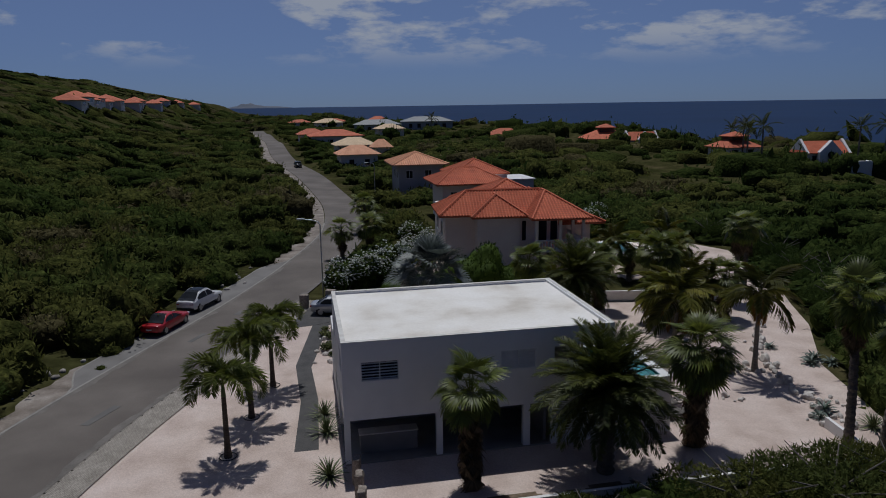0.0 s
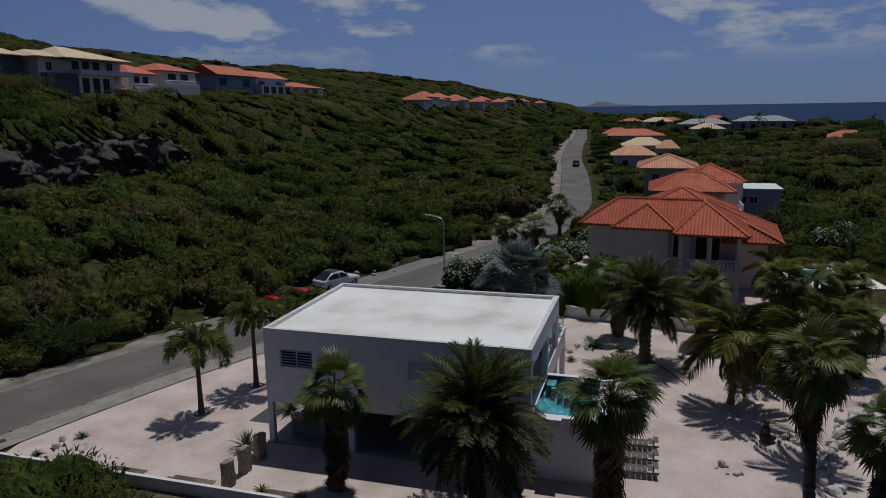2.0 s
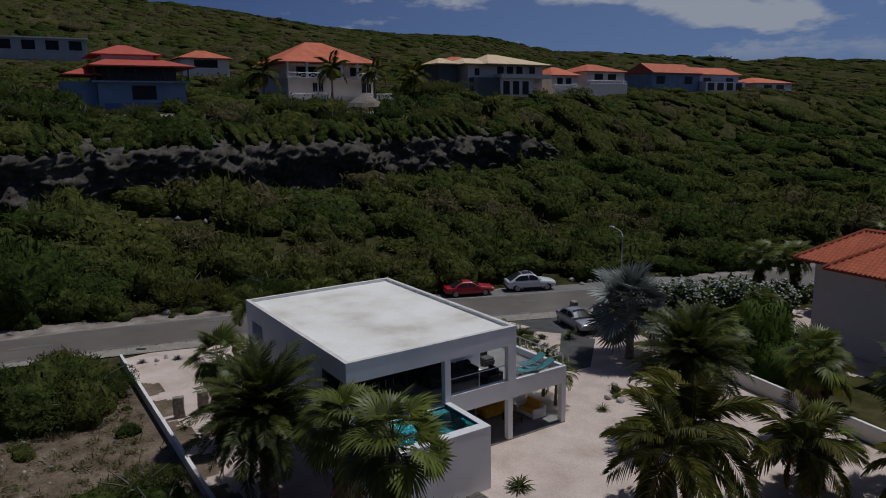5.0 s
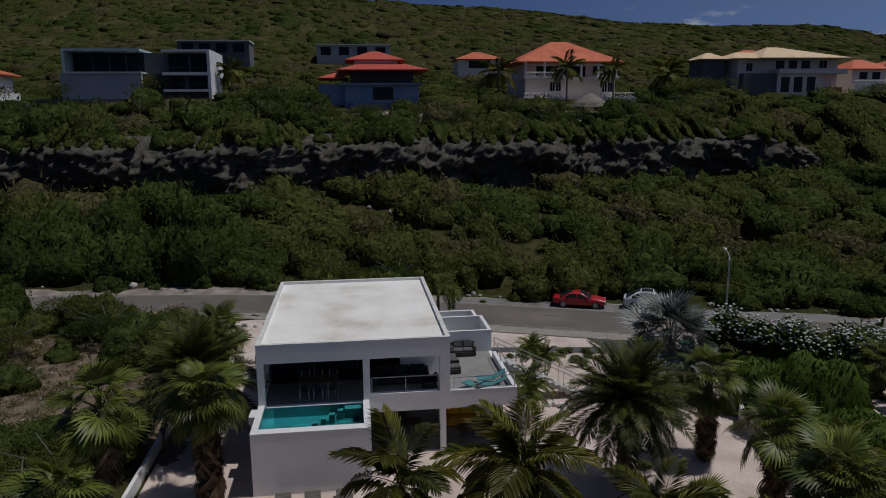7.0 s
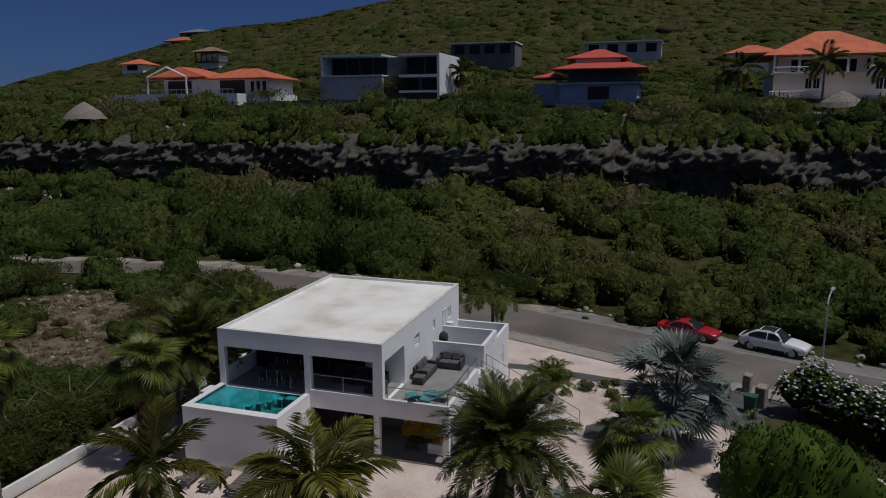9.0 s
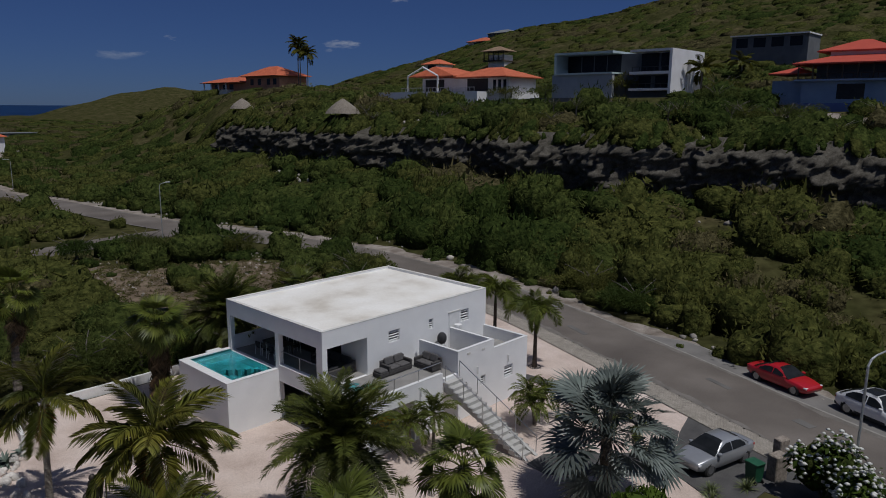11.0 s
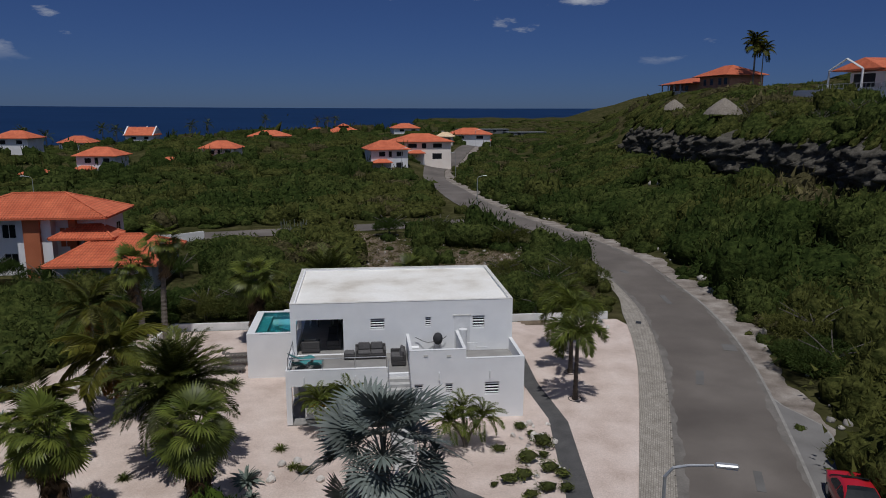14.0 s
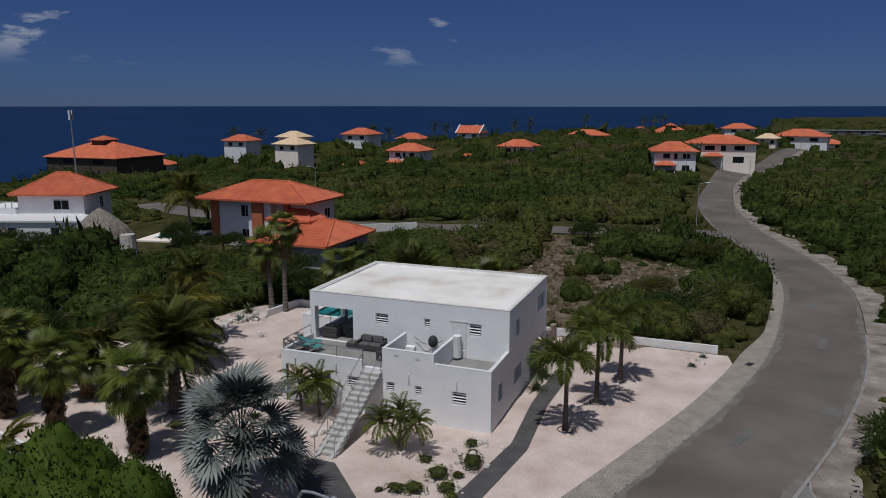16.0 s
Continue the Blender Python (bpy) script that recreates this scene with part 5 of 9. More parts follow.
def feather_mesh(name, material, length, e0, e1, leaf, pairs, width, plume=0.0, hang=0.35, seed=0):
    """A feather frond that grows along +x from the origin and bows down; plume spreads the leaflets round the rib."""
    rg = np.random.default_rng(seed)
    V, F = [], []
    n = 11
    ang = np.radians(np.linspace(e0, e1, n))
    px = np.concatenate([[0], np.cumsum(np.cos(ang[:-1]) * length / (n - 1))])
    pz = np.concatenate([[0], np.cumsum(np.sin(ang[:-1]) * length / (n - 1))])
    sway = rg.uniform(-0.12, 0.12)

    def at(s):
        q = s * (n - 1)
        i = min(int(q), n - 2)
        t = q - i
        return np.array([px[i] + (px[i + 1] - px[i]) * t, sway * s * s * length, pz[i] + (pz[i + 1] - pz[i]) * t]), ang[i] + (ang[min(i + 1, n - 1)] - ang[i]) * t
    for i in range(n):
        s = i / (n - 1)
        p, a = at(s * 0.999)
        r = 0.028 * (1 - 0.8 * s) * (length / 2.5)
        V += [p + (0, r, 0), p + (-math.sin(a) * r, 0, math.cos(a) * r), p + (0, -r, 0)]
        if i:
            b = 3 * i
            for k in range(3):
                F += [(b - 3 + k, b - 3 + (k + 1) % 3, b + (k + 1) % 3), (b - 3 + k, b + (k + 1) % 3, b + k)]
    for k in range(pairs):
        s = 0.13 + 0.86 * (k + 0.5) / pairs
        L = leaf * (0.45 + 0.75 * math.sin(math.pi * min(1, s * 0.93 + 0.07)) ** 0.8) * rg.uniform(0.85, 1.12)
        for side in (-1, 1):
            p, a = at(min(0.999, s + rg.uniform(-0.008, 0.008)))
            f = np.array([math.cos(a), 0, math.sin(a)])
            u = np.array([-math.sin(a), 0, math.cos(a)])
            o = np.array([0, side, 0.0])
            fwd = 0.45 + 0.5 * s
            rise = rg.normal(0.25, 0.12) + (rg.uniform(-1, 1) * plume)
            d = o + f * fwd + u * rise
            d /= np.linalg.norm(d)
            w = np.cross(d, u)
            w /= np.linalg.norm(w) + 1e-9
            mid = p + d * L * 0.5 + np.array([0, 0, -hang * L * 0.12])
            tip = p + d * L * 0.95 + np.array([0, 0, -hang * L * 0.55])
            b = len(V)
            V += [p, mid + w * width, tip, mid - w * width]
            F += [(b, b + 1, b + 2), (b, b + 2, b + 3)]
    me = big_mesh(name, V, F, material)
    data = me.data
    bpy.data.objects.remove(me)
    return data


def fan_mesh(name, material, petiole, blade, segs, arc, e0, droop, width, seed=0, fold=0.2, hinge=10):
    """A fan frond: a bent stalk and a round blade of pleated fingers."""
    rg = np.random.default_rng(seed)
    V, F = [], []
    n = 6
    ang = np.radians(np.linspace(e0, e0 - 25, n))
    p = np.zeros(3)
    for i in range(n):
        r = 0.028 * (1 - 0.4 * i / n)
        V += [p + (0, r, 0), p + (0, 0, r), p + (0, -r, 0)]
        if i:
            b = 3 * i
            for k in range(3):
                F += [(b - 3 + k, b - 3 + (k + 1) % 3, b + (k + 1) % 3), (b - 3 + k, b + (k + 1) % 3, b + k)]
        p = p + np.array([math.cos(ang[i]), 0, math.sin(ang[i])]) * petiole / n
    a = ang[-1] - math.radians(hinge * rg.uniform(0.6, 1.4))
    f, u = np.array([math.cos(a), 0, math.sin(a)]), np.array([-math.sin(a), 0, math.cos(a)])
    s = np.array([0, 1.0, 0])
    for k in range(segs):
        t = (k + 0.5) / segs - 0.5
        th = t * math.radians(arc)
        L = blade * (1 - 0.28 * abs(2 * t) ** 1.5) * rg.uniform(0.88, 1.06)
        d = f * math.cos(th) + s * math.sin(th)
        cup = u * fold * (1 - math.cos(th)) * 0.6
        w = -f * math.sin(th) + s * math.cos(th)
        hw = L * math.radians(arc) / segs * width
        up = u * (0.035 if k % 2 else -0.035)
        m1 = p + (d + cup) * L * 0.5 + up * L
        m2 = p + (d + cup) * L * 0.72 + np.array([0, 0, -droop * L * 0.10])
        tip = p + (d + cup) * L + np.array([0, 0, -droop * L * rg.uniform(0.28, 0.5)])
        b = len(V)
        V += [p, m1 + w * hw * 0.52, m2 + w * hw * 0.42, tip, m2 - w * hw * 0.42, m1 - w * hw * 0.52]
        F += [(b, b + 1, b + 5), (b + 1, b + 2, b + 4), (b + 1, b + 4, b + 5), (b + 2, b + 3, b + 4)]
    me = big_mesh(name, V, F, material)
    data = me.data
    bpy.data.objects.remove(me)
    return data


def trunk(parent, h, r0, r1, lean=(0, 0), rough=0.12, material=None, rings=None, base=1.25):
    """A tapered, ringed trunk with a swollen foot."""
    bm = bmesh.new()
    n, k = rings or max(8, int(h / 0.16)), 9
    prev = None
    for i in range(n + 1):
        t = i / n
        r = (r0 + (r1 - r0) * t) * (1 + (base - 1) * math.exp(-t * h * 2.5)) * (1 + rough * (1 if i % 2 else -0.6) * (0.5 + 0.5 * random.random()))
        bend = t ** 1.6
        ring = [bm.verts.new((lean[0] * bend + r * math.cos(2 * math.pi * j / k), lean[1] * bend + r * math.sin(2 * math.pi * j / k), h * t - (0.1 if i == 0 else 0))) for j in range(k)]
        if prev:
            for j in range(k):
                bm.faces.new((prev[j], prev[(j + 1) % k], ring[(j + 1) % k], ring[j]))
        prev = ring
    bm.faces.new(prev)
    return part("trunk", bm, material or M_TRUNK, parent)


def crown(parent, name, datas, n, top, e_hi, e_lo, size=1.0, bias=1.0, label="", yaw0=0.0, vary=0.12, twist=10):
    """n fronds round the top of a trunk, from steep young ones to low old ones."""
    for i in range(n):
        t = (i / max(1, n - 1)) ** bias
        ob = new(name, datas[i % len(datas)])
        ob.parent = parent
        el = e_hi + (e_lo - e_hi) * t + RNG.normal(0, 6)
        az = yaw0 + i * 137.508 + RNG.normal(0, 8)
        s = size * RNG.uniform(1 - vary, 1 + vary)
        ob.matrix_basis = Matrix.Translation(top) @ Matrix.Rotation(radians(az), 4, "Z") @ Matrix.Translation((0.07 * size, 0, -0.10 * t * size)) @ Matrix.Rotation(-radians(el), 4, "Y") @ Matrix.Rotation(radians(RNG.normal(0, twist)), 4, "X") @ Matrix.Scale(s, 4)
        if label:
            ob["label"] = label


FOX = [feather_mesh("foxtail_frond", M_PALM, 2.5, 42, -118, 0.6, 96, 0.026, plume=0.9, hang=0.5, seed=i) for i in range(3)]
DATE = [feather_mesh("date_frond", M_PALMD, 3.3, 14, -44, 0.6, 62, 0.026, plume=0.22, hang=0.25, seed=10 + i) for i in range(4)]
COCO = [feather_mesh("coconut_frond", M_PALMY, 3.0, 20, -62, 0.82, 40, 0.032, plume=0.1, hang=0.95, seed=20 + i) for i in range(4)]
COCOD = [feather_mesh("dry_frond", M_PALMO, 2.8, 12, -50, 0.75, 34, 0.03, plume=0.2, hang=1.1, seed=26 + i) for i in range(2)]
PYG = [feather_mesh("pygmy_frond", M_PALM, 1.25, 25, -70, 0.26, 34, 0.014, plume=0.15, hang=0.5, seed=30 + i) for i in range(3)]
FAN = [fan_mesh("fan_frond", M_FAN, 0.95, 0.9, 24, 210, 14, 0.75, 0.74, seed=40 + i, hinge=12, fold=0.45) for i in range(5)]
DEADF = [fan_mesh("dead_frond", M_DEAD, 0.7, 0.95, 18, 120, 8, 1.4, 0.7, seed=50 + i, fold=0.8) for i in range(3)]
SILV = [fan_mesh("silver_frond", M_SILVER, 1.5, 1.2, 26, 250, 18, 0.35, 0.62, seed=60 + i, fold=0.55, hinge=14) for i in range(6)]


def fan_palm(x, y, h, size=1.0, n=26, skirt=26, lean=(0, 0), label="", hang=None, z=0.03):
    t = thing("fan_palm", (x, y, z), RNG.uniform(0, 360), label or "tall fan palm with a skirt of dead leaves on sand", "palm tree")
    trunk(t, h, 0.24 * size ** 0.5, 0.17 * size ** 0.5, lean, 0.16)
    crown(t, "frond", FAN, int(n * 1.45), (*lean, h), 84, -48, size, 0.85, vary=0.2, twist=22)
    low = hang if hang is not None else min(h - 1.4, 2.4)
    for k in range(int(skirt * 1.2)):
        d = low * (k / max(1, skirt)) ** 1.1
        ob = new("dead_frond", DEADF[k % 3])
        ob.parent = t
        q = ((h - d) / h) ** 1.6
        ob.matrix_basis = Matrix.Translation((lean[0] * q, lean[1] * q, h - 0.15 - d)) @ Matrix.Rotation(radians(k * 137.5), 4, "Z") @ Matrix.Rotation(radians(56 + 18 * RNG.random()), 4, "Y") @ Matrix.Scale(size * RNG.uniform(0.85, 1.2), 4)
    return t


def fox_palm(x, y, h, size=1.0, n=10):
    t = thing("foxtail_palm", (x, y, 0.03), RNG.uniform(0, 360), "slender foxtail palm with arching plume fronds on sand", "palm tree", "palms along the drive")
    trunk(t, h, 0.15, 0.11, rough=0.03, material=M_TRUNKD, base=1.4)
    bm = bmesh.new()
    add_tube(bm, [(0, 0, h - 0.05), (0, 0, h + 0.35), (0, 0, h + 0.75)], 0.12, 8, 0.06)
    part("crownshaft", bm, M_SHAFT, t)
    crown(t, "frond", FOX, n, (0, 0, h + 0.62), 62, 2, size, 0.8)
    bm = bmesh.new()
    a, k = 0.42, 14
    add_tube(bm, [(a * math.cos(2 * math.pi * i / k), a * math.sin(2 * math.pi * i / k), 0.03) for i in range(k + 1)], 0.025, 5)
    part("water_hose", bm, M_FRAME, t, "black irrigation hose ring")
    return t


def date_palm(x, y, h, size=1.0, n=84):
    t = thing("date_palm", (x, y, 0.03), RNG.uniform(0, 360), "large date palm with a dense round crown", "palm tree")
    trunk(t, h, 0.36, 0.34, rough=0.2, base=1.15)
    crown(t, "frond", DATE, n, (0, 0, h), 84, -42, size, 0.85)
    return t


def coco_palm(x, y, h, size=1.0, n=17, lean=(0.3, 0.2), dead=2):
    t = thing("coconut_palm", (x, y, 0.03), RNG.uniform(0, 360), "coconut palm with drooping yellowish fronds", "palm tree")
    trunk(t, h, 0.16, 0.11, lean, 0.05, M_TRUNKR, base=1.6)
    crown(t, "frond", COCO, n, (*lean, h), 72, -32, size, 0.9)
    for k in range(dead):
        ob = new("dead_frond", COCOD[k % 2])
        ob.parent = t
        ob.matrix_basis = Matrix.Translation((*lean, h - 0.1)) @ Matrix.Rotation(radians(k * 150 + 40), 4, "Z") @ Matrix.Rotation(radians(58), 4, "Y") @ Matrix.Scale(size * 0.8, 4)
    return t


def silver_palm(x, y, h, size=1.0, n=46):
    t = thing("silver_fan_palm", (x, y, 0.03), 20, "broad silver-blue fan palm beside the drive", "palm tree")
    trunk(t, h, 0.27, 0.24, rough=0.1)
    crown(t, "frond", SILV, n, (0, 0, h), 86, -38, size, 0.95, vary=0.2, twist=30)
    return t


def pygmy_palm(x, y, stems, size=1.0):
    t = thing("pygmy_date_palm", (x, y, 0.03), 0, "small clustered date palm with several stems in gravel", "palm tree")
    for lx, ly, h in stems:
        sub = thing("stem"); sub.parent = t
        trunk(sub, h, 0.09, 0.07, (lx, ly), 0.14, rings=10)
        crown(sub, "frond", PYG, 24, (lx, ly, h), 80, -32, size, 0.85)
    return t


for a in ((-3.4, 41.4, 3.35), (-4.4, 37.0, 3.6), (-5.25, 32.6, 3.2)):
    fox_palm(*a)
fan_palm(5.6, 27.2, 4.6, 0.98, 22, 46, hang=2.6)
fan_palm(17.3, 28.7, 5.0, 1.12, 28, 50, hang=2.9)
fan_palm(16.5, 52.3, 4.2, 1.05, 24, 30)
fan_palm(22.4, 52.2, 4.2, 1.05, 24, 30)
fan_palm(27.4, 51.3, 4.7, 1.1, 26, 44, hang=2.9)
fan_palm(24.5, 26.9, 7.6, 0.95, 20, 18, lean=(-0.25, 0.2), hang=1.1)
fan_palm(26.2, 26.5, 5.7, 0.95, 20, 16, lean=(-0.6, 0.1), hang=1.2)
fan_palm(34.8, 51.9, 6.3, 0.95, 20, 14, hang=0.9)
fan_palm(37.6, 54.8, 5.8, 0.95, 20, 14, hang=0.9)
date_palm(12.0, 27.3, 4.0, 1.0)
date_palm(18.5, 47.3, 4.2, 0.92)
coco_palm(26.3, 36.9, 5.2, 0.85, 13, (0.4, 0.1))
coco_palm(23.3, 41.5, 3.9, 1.08, 20, (0.2, -0.1), 4)
silver_palm(8.7, 54.0, 3.3, 1.25, 50)
pygmy_palm(4.2, 46.9, [(-0.9, 0.1, 1.7), (0.1, -0.4, 1.9), (0.85, 0.35, 1.6)])
pygmy_palm(10.3, 44.8, [(0.05, 0.1, 2.0)], 1.25)
pygmy_palm(11.7, 44.5, [(0.1, 0.0, 1.9)], 1.1)

# ---- cars ----
def car(name, at, heading, paint_mat, label, L=4.5, W=1.8, H=1.42, hood=0.30, boot=0.17, belt=0.92, rake=0.16, back=0.15, group="", tyre=0.33, glass_roof=False):
    """A car along +x: lofted body with wheel arches, glasshouse, lights, mirrors and wheels."""
    c = thing(name, at, heading, label, "car", group)
    w = W / 2
    n = 44
    xs_ = np.linspace(-L / 2, L / 2, n)

    def top(x):
        f = (x + L / 2) / L                    # 0 rear, 1 front
        wind0, wind1 = 1 - hood, 1 - hood - rake
        rear0, rear1 = boot, boot + back
        if f > wind0:
            return belt * (1.0 - 0.22 * ((f - wind0) / hood) ** 1.6)
        if f < rear0:
            return belt * (1.04 - 0.08 * ((rear0 - f) / max(rear0, 0.01)) ** 2)
        if f > wind1:
            return belt + (H - belt) * float(smooth((wind0 - f) / rake))
        if f < rear1:
            return belt * 1.04 + (H - belt * 1.04) * float(smooth((f - rear0) / back))
        return H - 0.05 * ((f - 0.48) / 0.3) ** 2

    def half(x):
        f = abs(2 * x / L)
        return w * (1 - 0.18 * f ** 5 - 0.03 * f ** 2)
    bm = bmesh.new()
    rows = []
    for x in xs_:
        hw, zt = half(x), top(x)
        f = abs(2 * x / L)
        zb = 0.24 + 0.14 * f ** 6
        cab = zt > belt * 1.08
        zs = min(zt, belt)
        pts = [(0.0, zb), (hw * 0.86, zb), (hw * 0.97, zb + 0.10), (hw, zb + (zs - zb) * 0.55), (hw * 0.955, zs - 0.03)]
        if cab:
            pts += [(hw * 0.93, zs + 0.02), (hw * (0.93 - 0.21 * (zt - belt) / (H - belt)), zt - 0.07), (hw * (0.93 - 0.33 * (zt - belt) / (H - belt)), zt), (0.0, zt + 0.02)]
        else:
            pts += [(hw * 0.9, zs), (hw * 0.72, zs + 0.02), (hw * 0.5, zs + 0.03), (0.0, zs + 0.045)]
        rows.append([bm.verts.new((x, y, z)) for y, z in pts] + [bm.verts.new((x, -y, z)) for y, z in pts[-2:0:-1]])
    for a, b in zip(rows, rows[1:]):
        for j in range(len(a)):
            k = (j + 1) % len(a)
            bm.faces.new((a[j], a[k], b[k], b[j]))
    bm.faces.new(rows[0]); bm.faces.new(rows[-1][::-1])
    part("body", bm, paint_mat, c, smooth_faces=True)

    def strip(nm, ids, j0, j1, out, m=M_PANE, inset=0.0):
        """A pane laid over a patch of the body."""
        bm = bmesh.new()
        grid = []
        for i in ids:
            f = (i - int(i))
            i0 = int(i)
            row = []
            for j in (j0, j1):
                p0 = P[i0][j]
                p1 = P[min(i0 + 1, n - 1)][j]
                row.append(p0.lerp(p1, f))
            grid.append(row)
        vs = [[bm.verts.new(p + out(p)) for p in r] for r in grid]
        for a, b in zip(vs, vs[1:]):
            bm.faces.new((a[0], a[1], b[1], b[0]))
        return part(nm, bm, m, c)
    P = []
    for x in xs_:
        hw, zt = half(x), top(x)
        t = max(0.0, (zt - belt) / (H - belt))
        lo, hi = Vector((x, hw * 0.93, belt + 0.05)), Vector((x, hw * (0.93 - 0.20 * t), max(belt + 0.055, zt - 0.10)))
        P.append([lo, hi, Vector((x, hw * (0.93 - 0.34 * t) * 0.9, zt + 0.012))])
    i_w0, i_w1 = (1 - hood) * (n - 1), (1 - hood - rake) * (n - 1)
    i_r0, i_r1 = boot * (n - 1), (boot + back) * (n - 1)
    mid = (i_w1 + i_r1) / 2 + 0.6
    for s in (1, -1):
        def side(p, s=s):
            return Vector((0, (s - 1) * p.y + s * 0.015, 0))
        strip("side_window", [i_r0 + 0.45 * (i_r1 - i_r0), i_r0 + 0.75 * (i_r1 - i_r0), i_r1 + 0.5, mid - 0.3], 0, 1, side)
        strip("side_window", [mid + 0.3, i_w1 - 0.5, i_w1 + 0.35 * (i_w0 - i_w1), i_w1 + 0.7 * (i_w0 - i_w1)], 0, 1, side)
        box("mirror", (L * (0.5 - hood) - 0.42, s * w * 0.98 - 0.08, belt + 0.02), (L * (0.5 - hood) - 0.22, s * w * 0.98 + 0.14 if s > 0 else s * w * 0.98 + 0.08, belt + 0.16), paint_mat, c, bevel=0.03)

    def pane(nm, a, b):
        bm = bmesh.new()
        rws = []
        for i in np.linspace(a, b, 5):
            i0 = int(i)
            p = P[i0][2].lerp(P[min(i0 + 1, n - 1)][2], i - i0)
            rws.append([bm.verts.new((p.x, p.y * 1.12 * q, p.z + 0.008 + 0.03 * (1 - q * q))) for q in (-1, -0.5, 0, 0.5, 1)])
        for r, q in zip(rws, rws[1:]):
            for k in range(4):
                bm.faces.new((r[k], r[k + 1], q[k + 1], q[k]))
        part(nm, bm, M_PANE, c)
    pane("windscreen", i_w1 + 0.3, i_w0 - 0.35)
    pane("rear_window", i_r0 + 0.4, i_r1 - 0.2)
    if glass_roof:
        pane("glass_roof", i_r1 + 0.6, i_w1 - 0.6)
        for s in (1, -1):
            bm = bmesh.new()
            add_tube(bm, [(L * (boot + back - 0.5), s * w * 0.66, H - 0.02), (L * (boot + back - 0.42), s * w * 0.66, H + 0.05), (L * (0.42 - hood - rake), s * w * 0.66, H + 0.05), (L * (0.5 - hood - rake), s * w * 0.66, H - 0.02)], 0.022, 5)
            part("roof_rail", bm, M_GALV, c)
            box("sill_cladding", (-L * 0.2, s * w * 0.97 - 0.03, 0.26), (L * 0.21, s * w * 0.97 + 0.03, 0.42), M_TYRE, c, bevel=0.02)
        box("rear_bumper", (-L / 2 - 0.03, -w * 0.8, 0.3), (-L / 2 + 0.15, w * 0.8, 0.5), M_TYRE, c, bevel=0.03)
    for s in (1, -1):
        box("headlight", (L / 2 - 0.34, s * w * 0.66 - 0.17, 0.60), (L / 2 - 0.03, s * w * 0.66 + 0.17, 0.72), M_LAMPG, c, bevel=0.03)
        box("tail_light", (-L / 2 + 0.0, s * w * 0.64 - 0.16, 0.70), (-L / 2 + 0.16, s * w * 0.64 + 0.16, 0.86), M_TAIL, c, bevel=0.03)
    box("grille", (L / 2 - 0.12, -w * 0.4, 0.42), (L / 2 - 0.005, w * 0.4, 0.56), M_FRAME, c, bevel=0.02)
    box("number_plate", (-L / 2 - 0.015, -0.22, 0.52), (-L / 2 + 0.02, 0.22, 0.62), M_SLAT, c)
    for x in (L * 0.31, -L * 0.30):
        for s in (1, -1):
            bm = bmesh.new()
            r, wd, y = tyre, 0.2, s * (w * 0.955 - 0.09)
            add_tube(bm, [(x, y - wd / 2, r), (x, y + wd / 2, r)], r, 20)
            wh = part("wheel", bm, M_TYRE, c)
            bm = bmesh.new()
            yo = y + s * (wd / 2 + 0.004)
            add_tube(bm, [(x, yo - s * 0.03, r), (x, yo, r)], r * 0.66, 14)
            part("rim", bm, M_RIM, wh)
            bm = bmesh.new()
            add_tube(bm, [(x, yo - s * 0.25, r + 0.02), (x, yo - s * 0.035, r + 0.02)], r + 0.06, 18)
            part("wheel_arch", bm, M_TYRE, c)
    return c


car("coupe", (-11.9, 55.1, 0.08), 69, M_CARRED, "parked glossy red two-door coupe beside the road", 4.6, 1.8, 1.36, 0.27, 0.12, 0.88, 0.22, 0.25)
car("suv", (-10.1, 61.0, 0.08), 66, M_CARWHITE, "parked white sporty crossover with a black glass roof", 4.68, 1.92, 1.62, 0.29, 0.035, 1.02, 0.17, 0.27, tyre=0.37, glass_roof=True)
car("sedan", (1.4, 56.1, 0.05), -15, M_CARSILVER, "parked silver saloon on the dark driveway", 4.4, 1.75, 1.46, 0.235, 0.11, 0.94, 0.22, 0.21)
car("pickup", (-1.8, 197, float(height(-1.8, 197)) + 0.12), 98, M_CARBLACK, "dark car far along the road", 4.6, 1.85, 1.7, 0.26, 0.05, 1.0, 0.14, 0.1)

# ---- other houses ----
def block(h, name, lo, hi, material, label=""):
    return box(name, lo, hi, material, h, label)


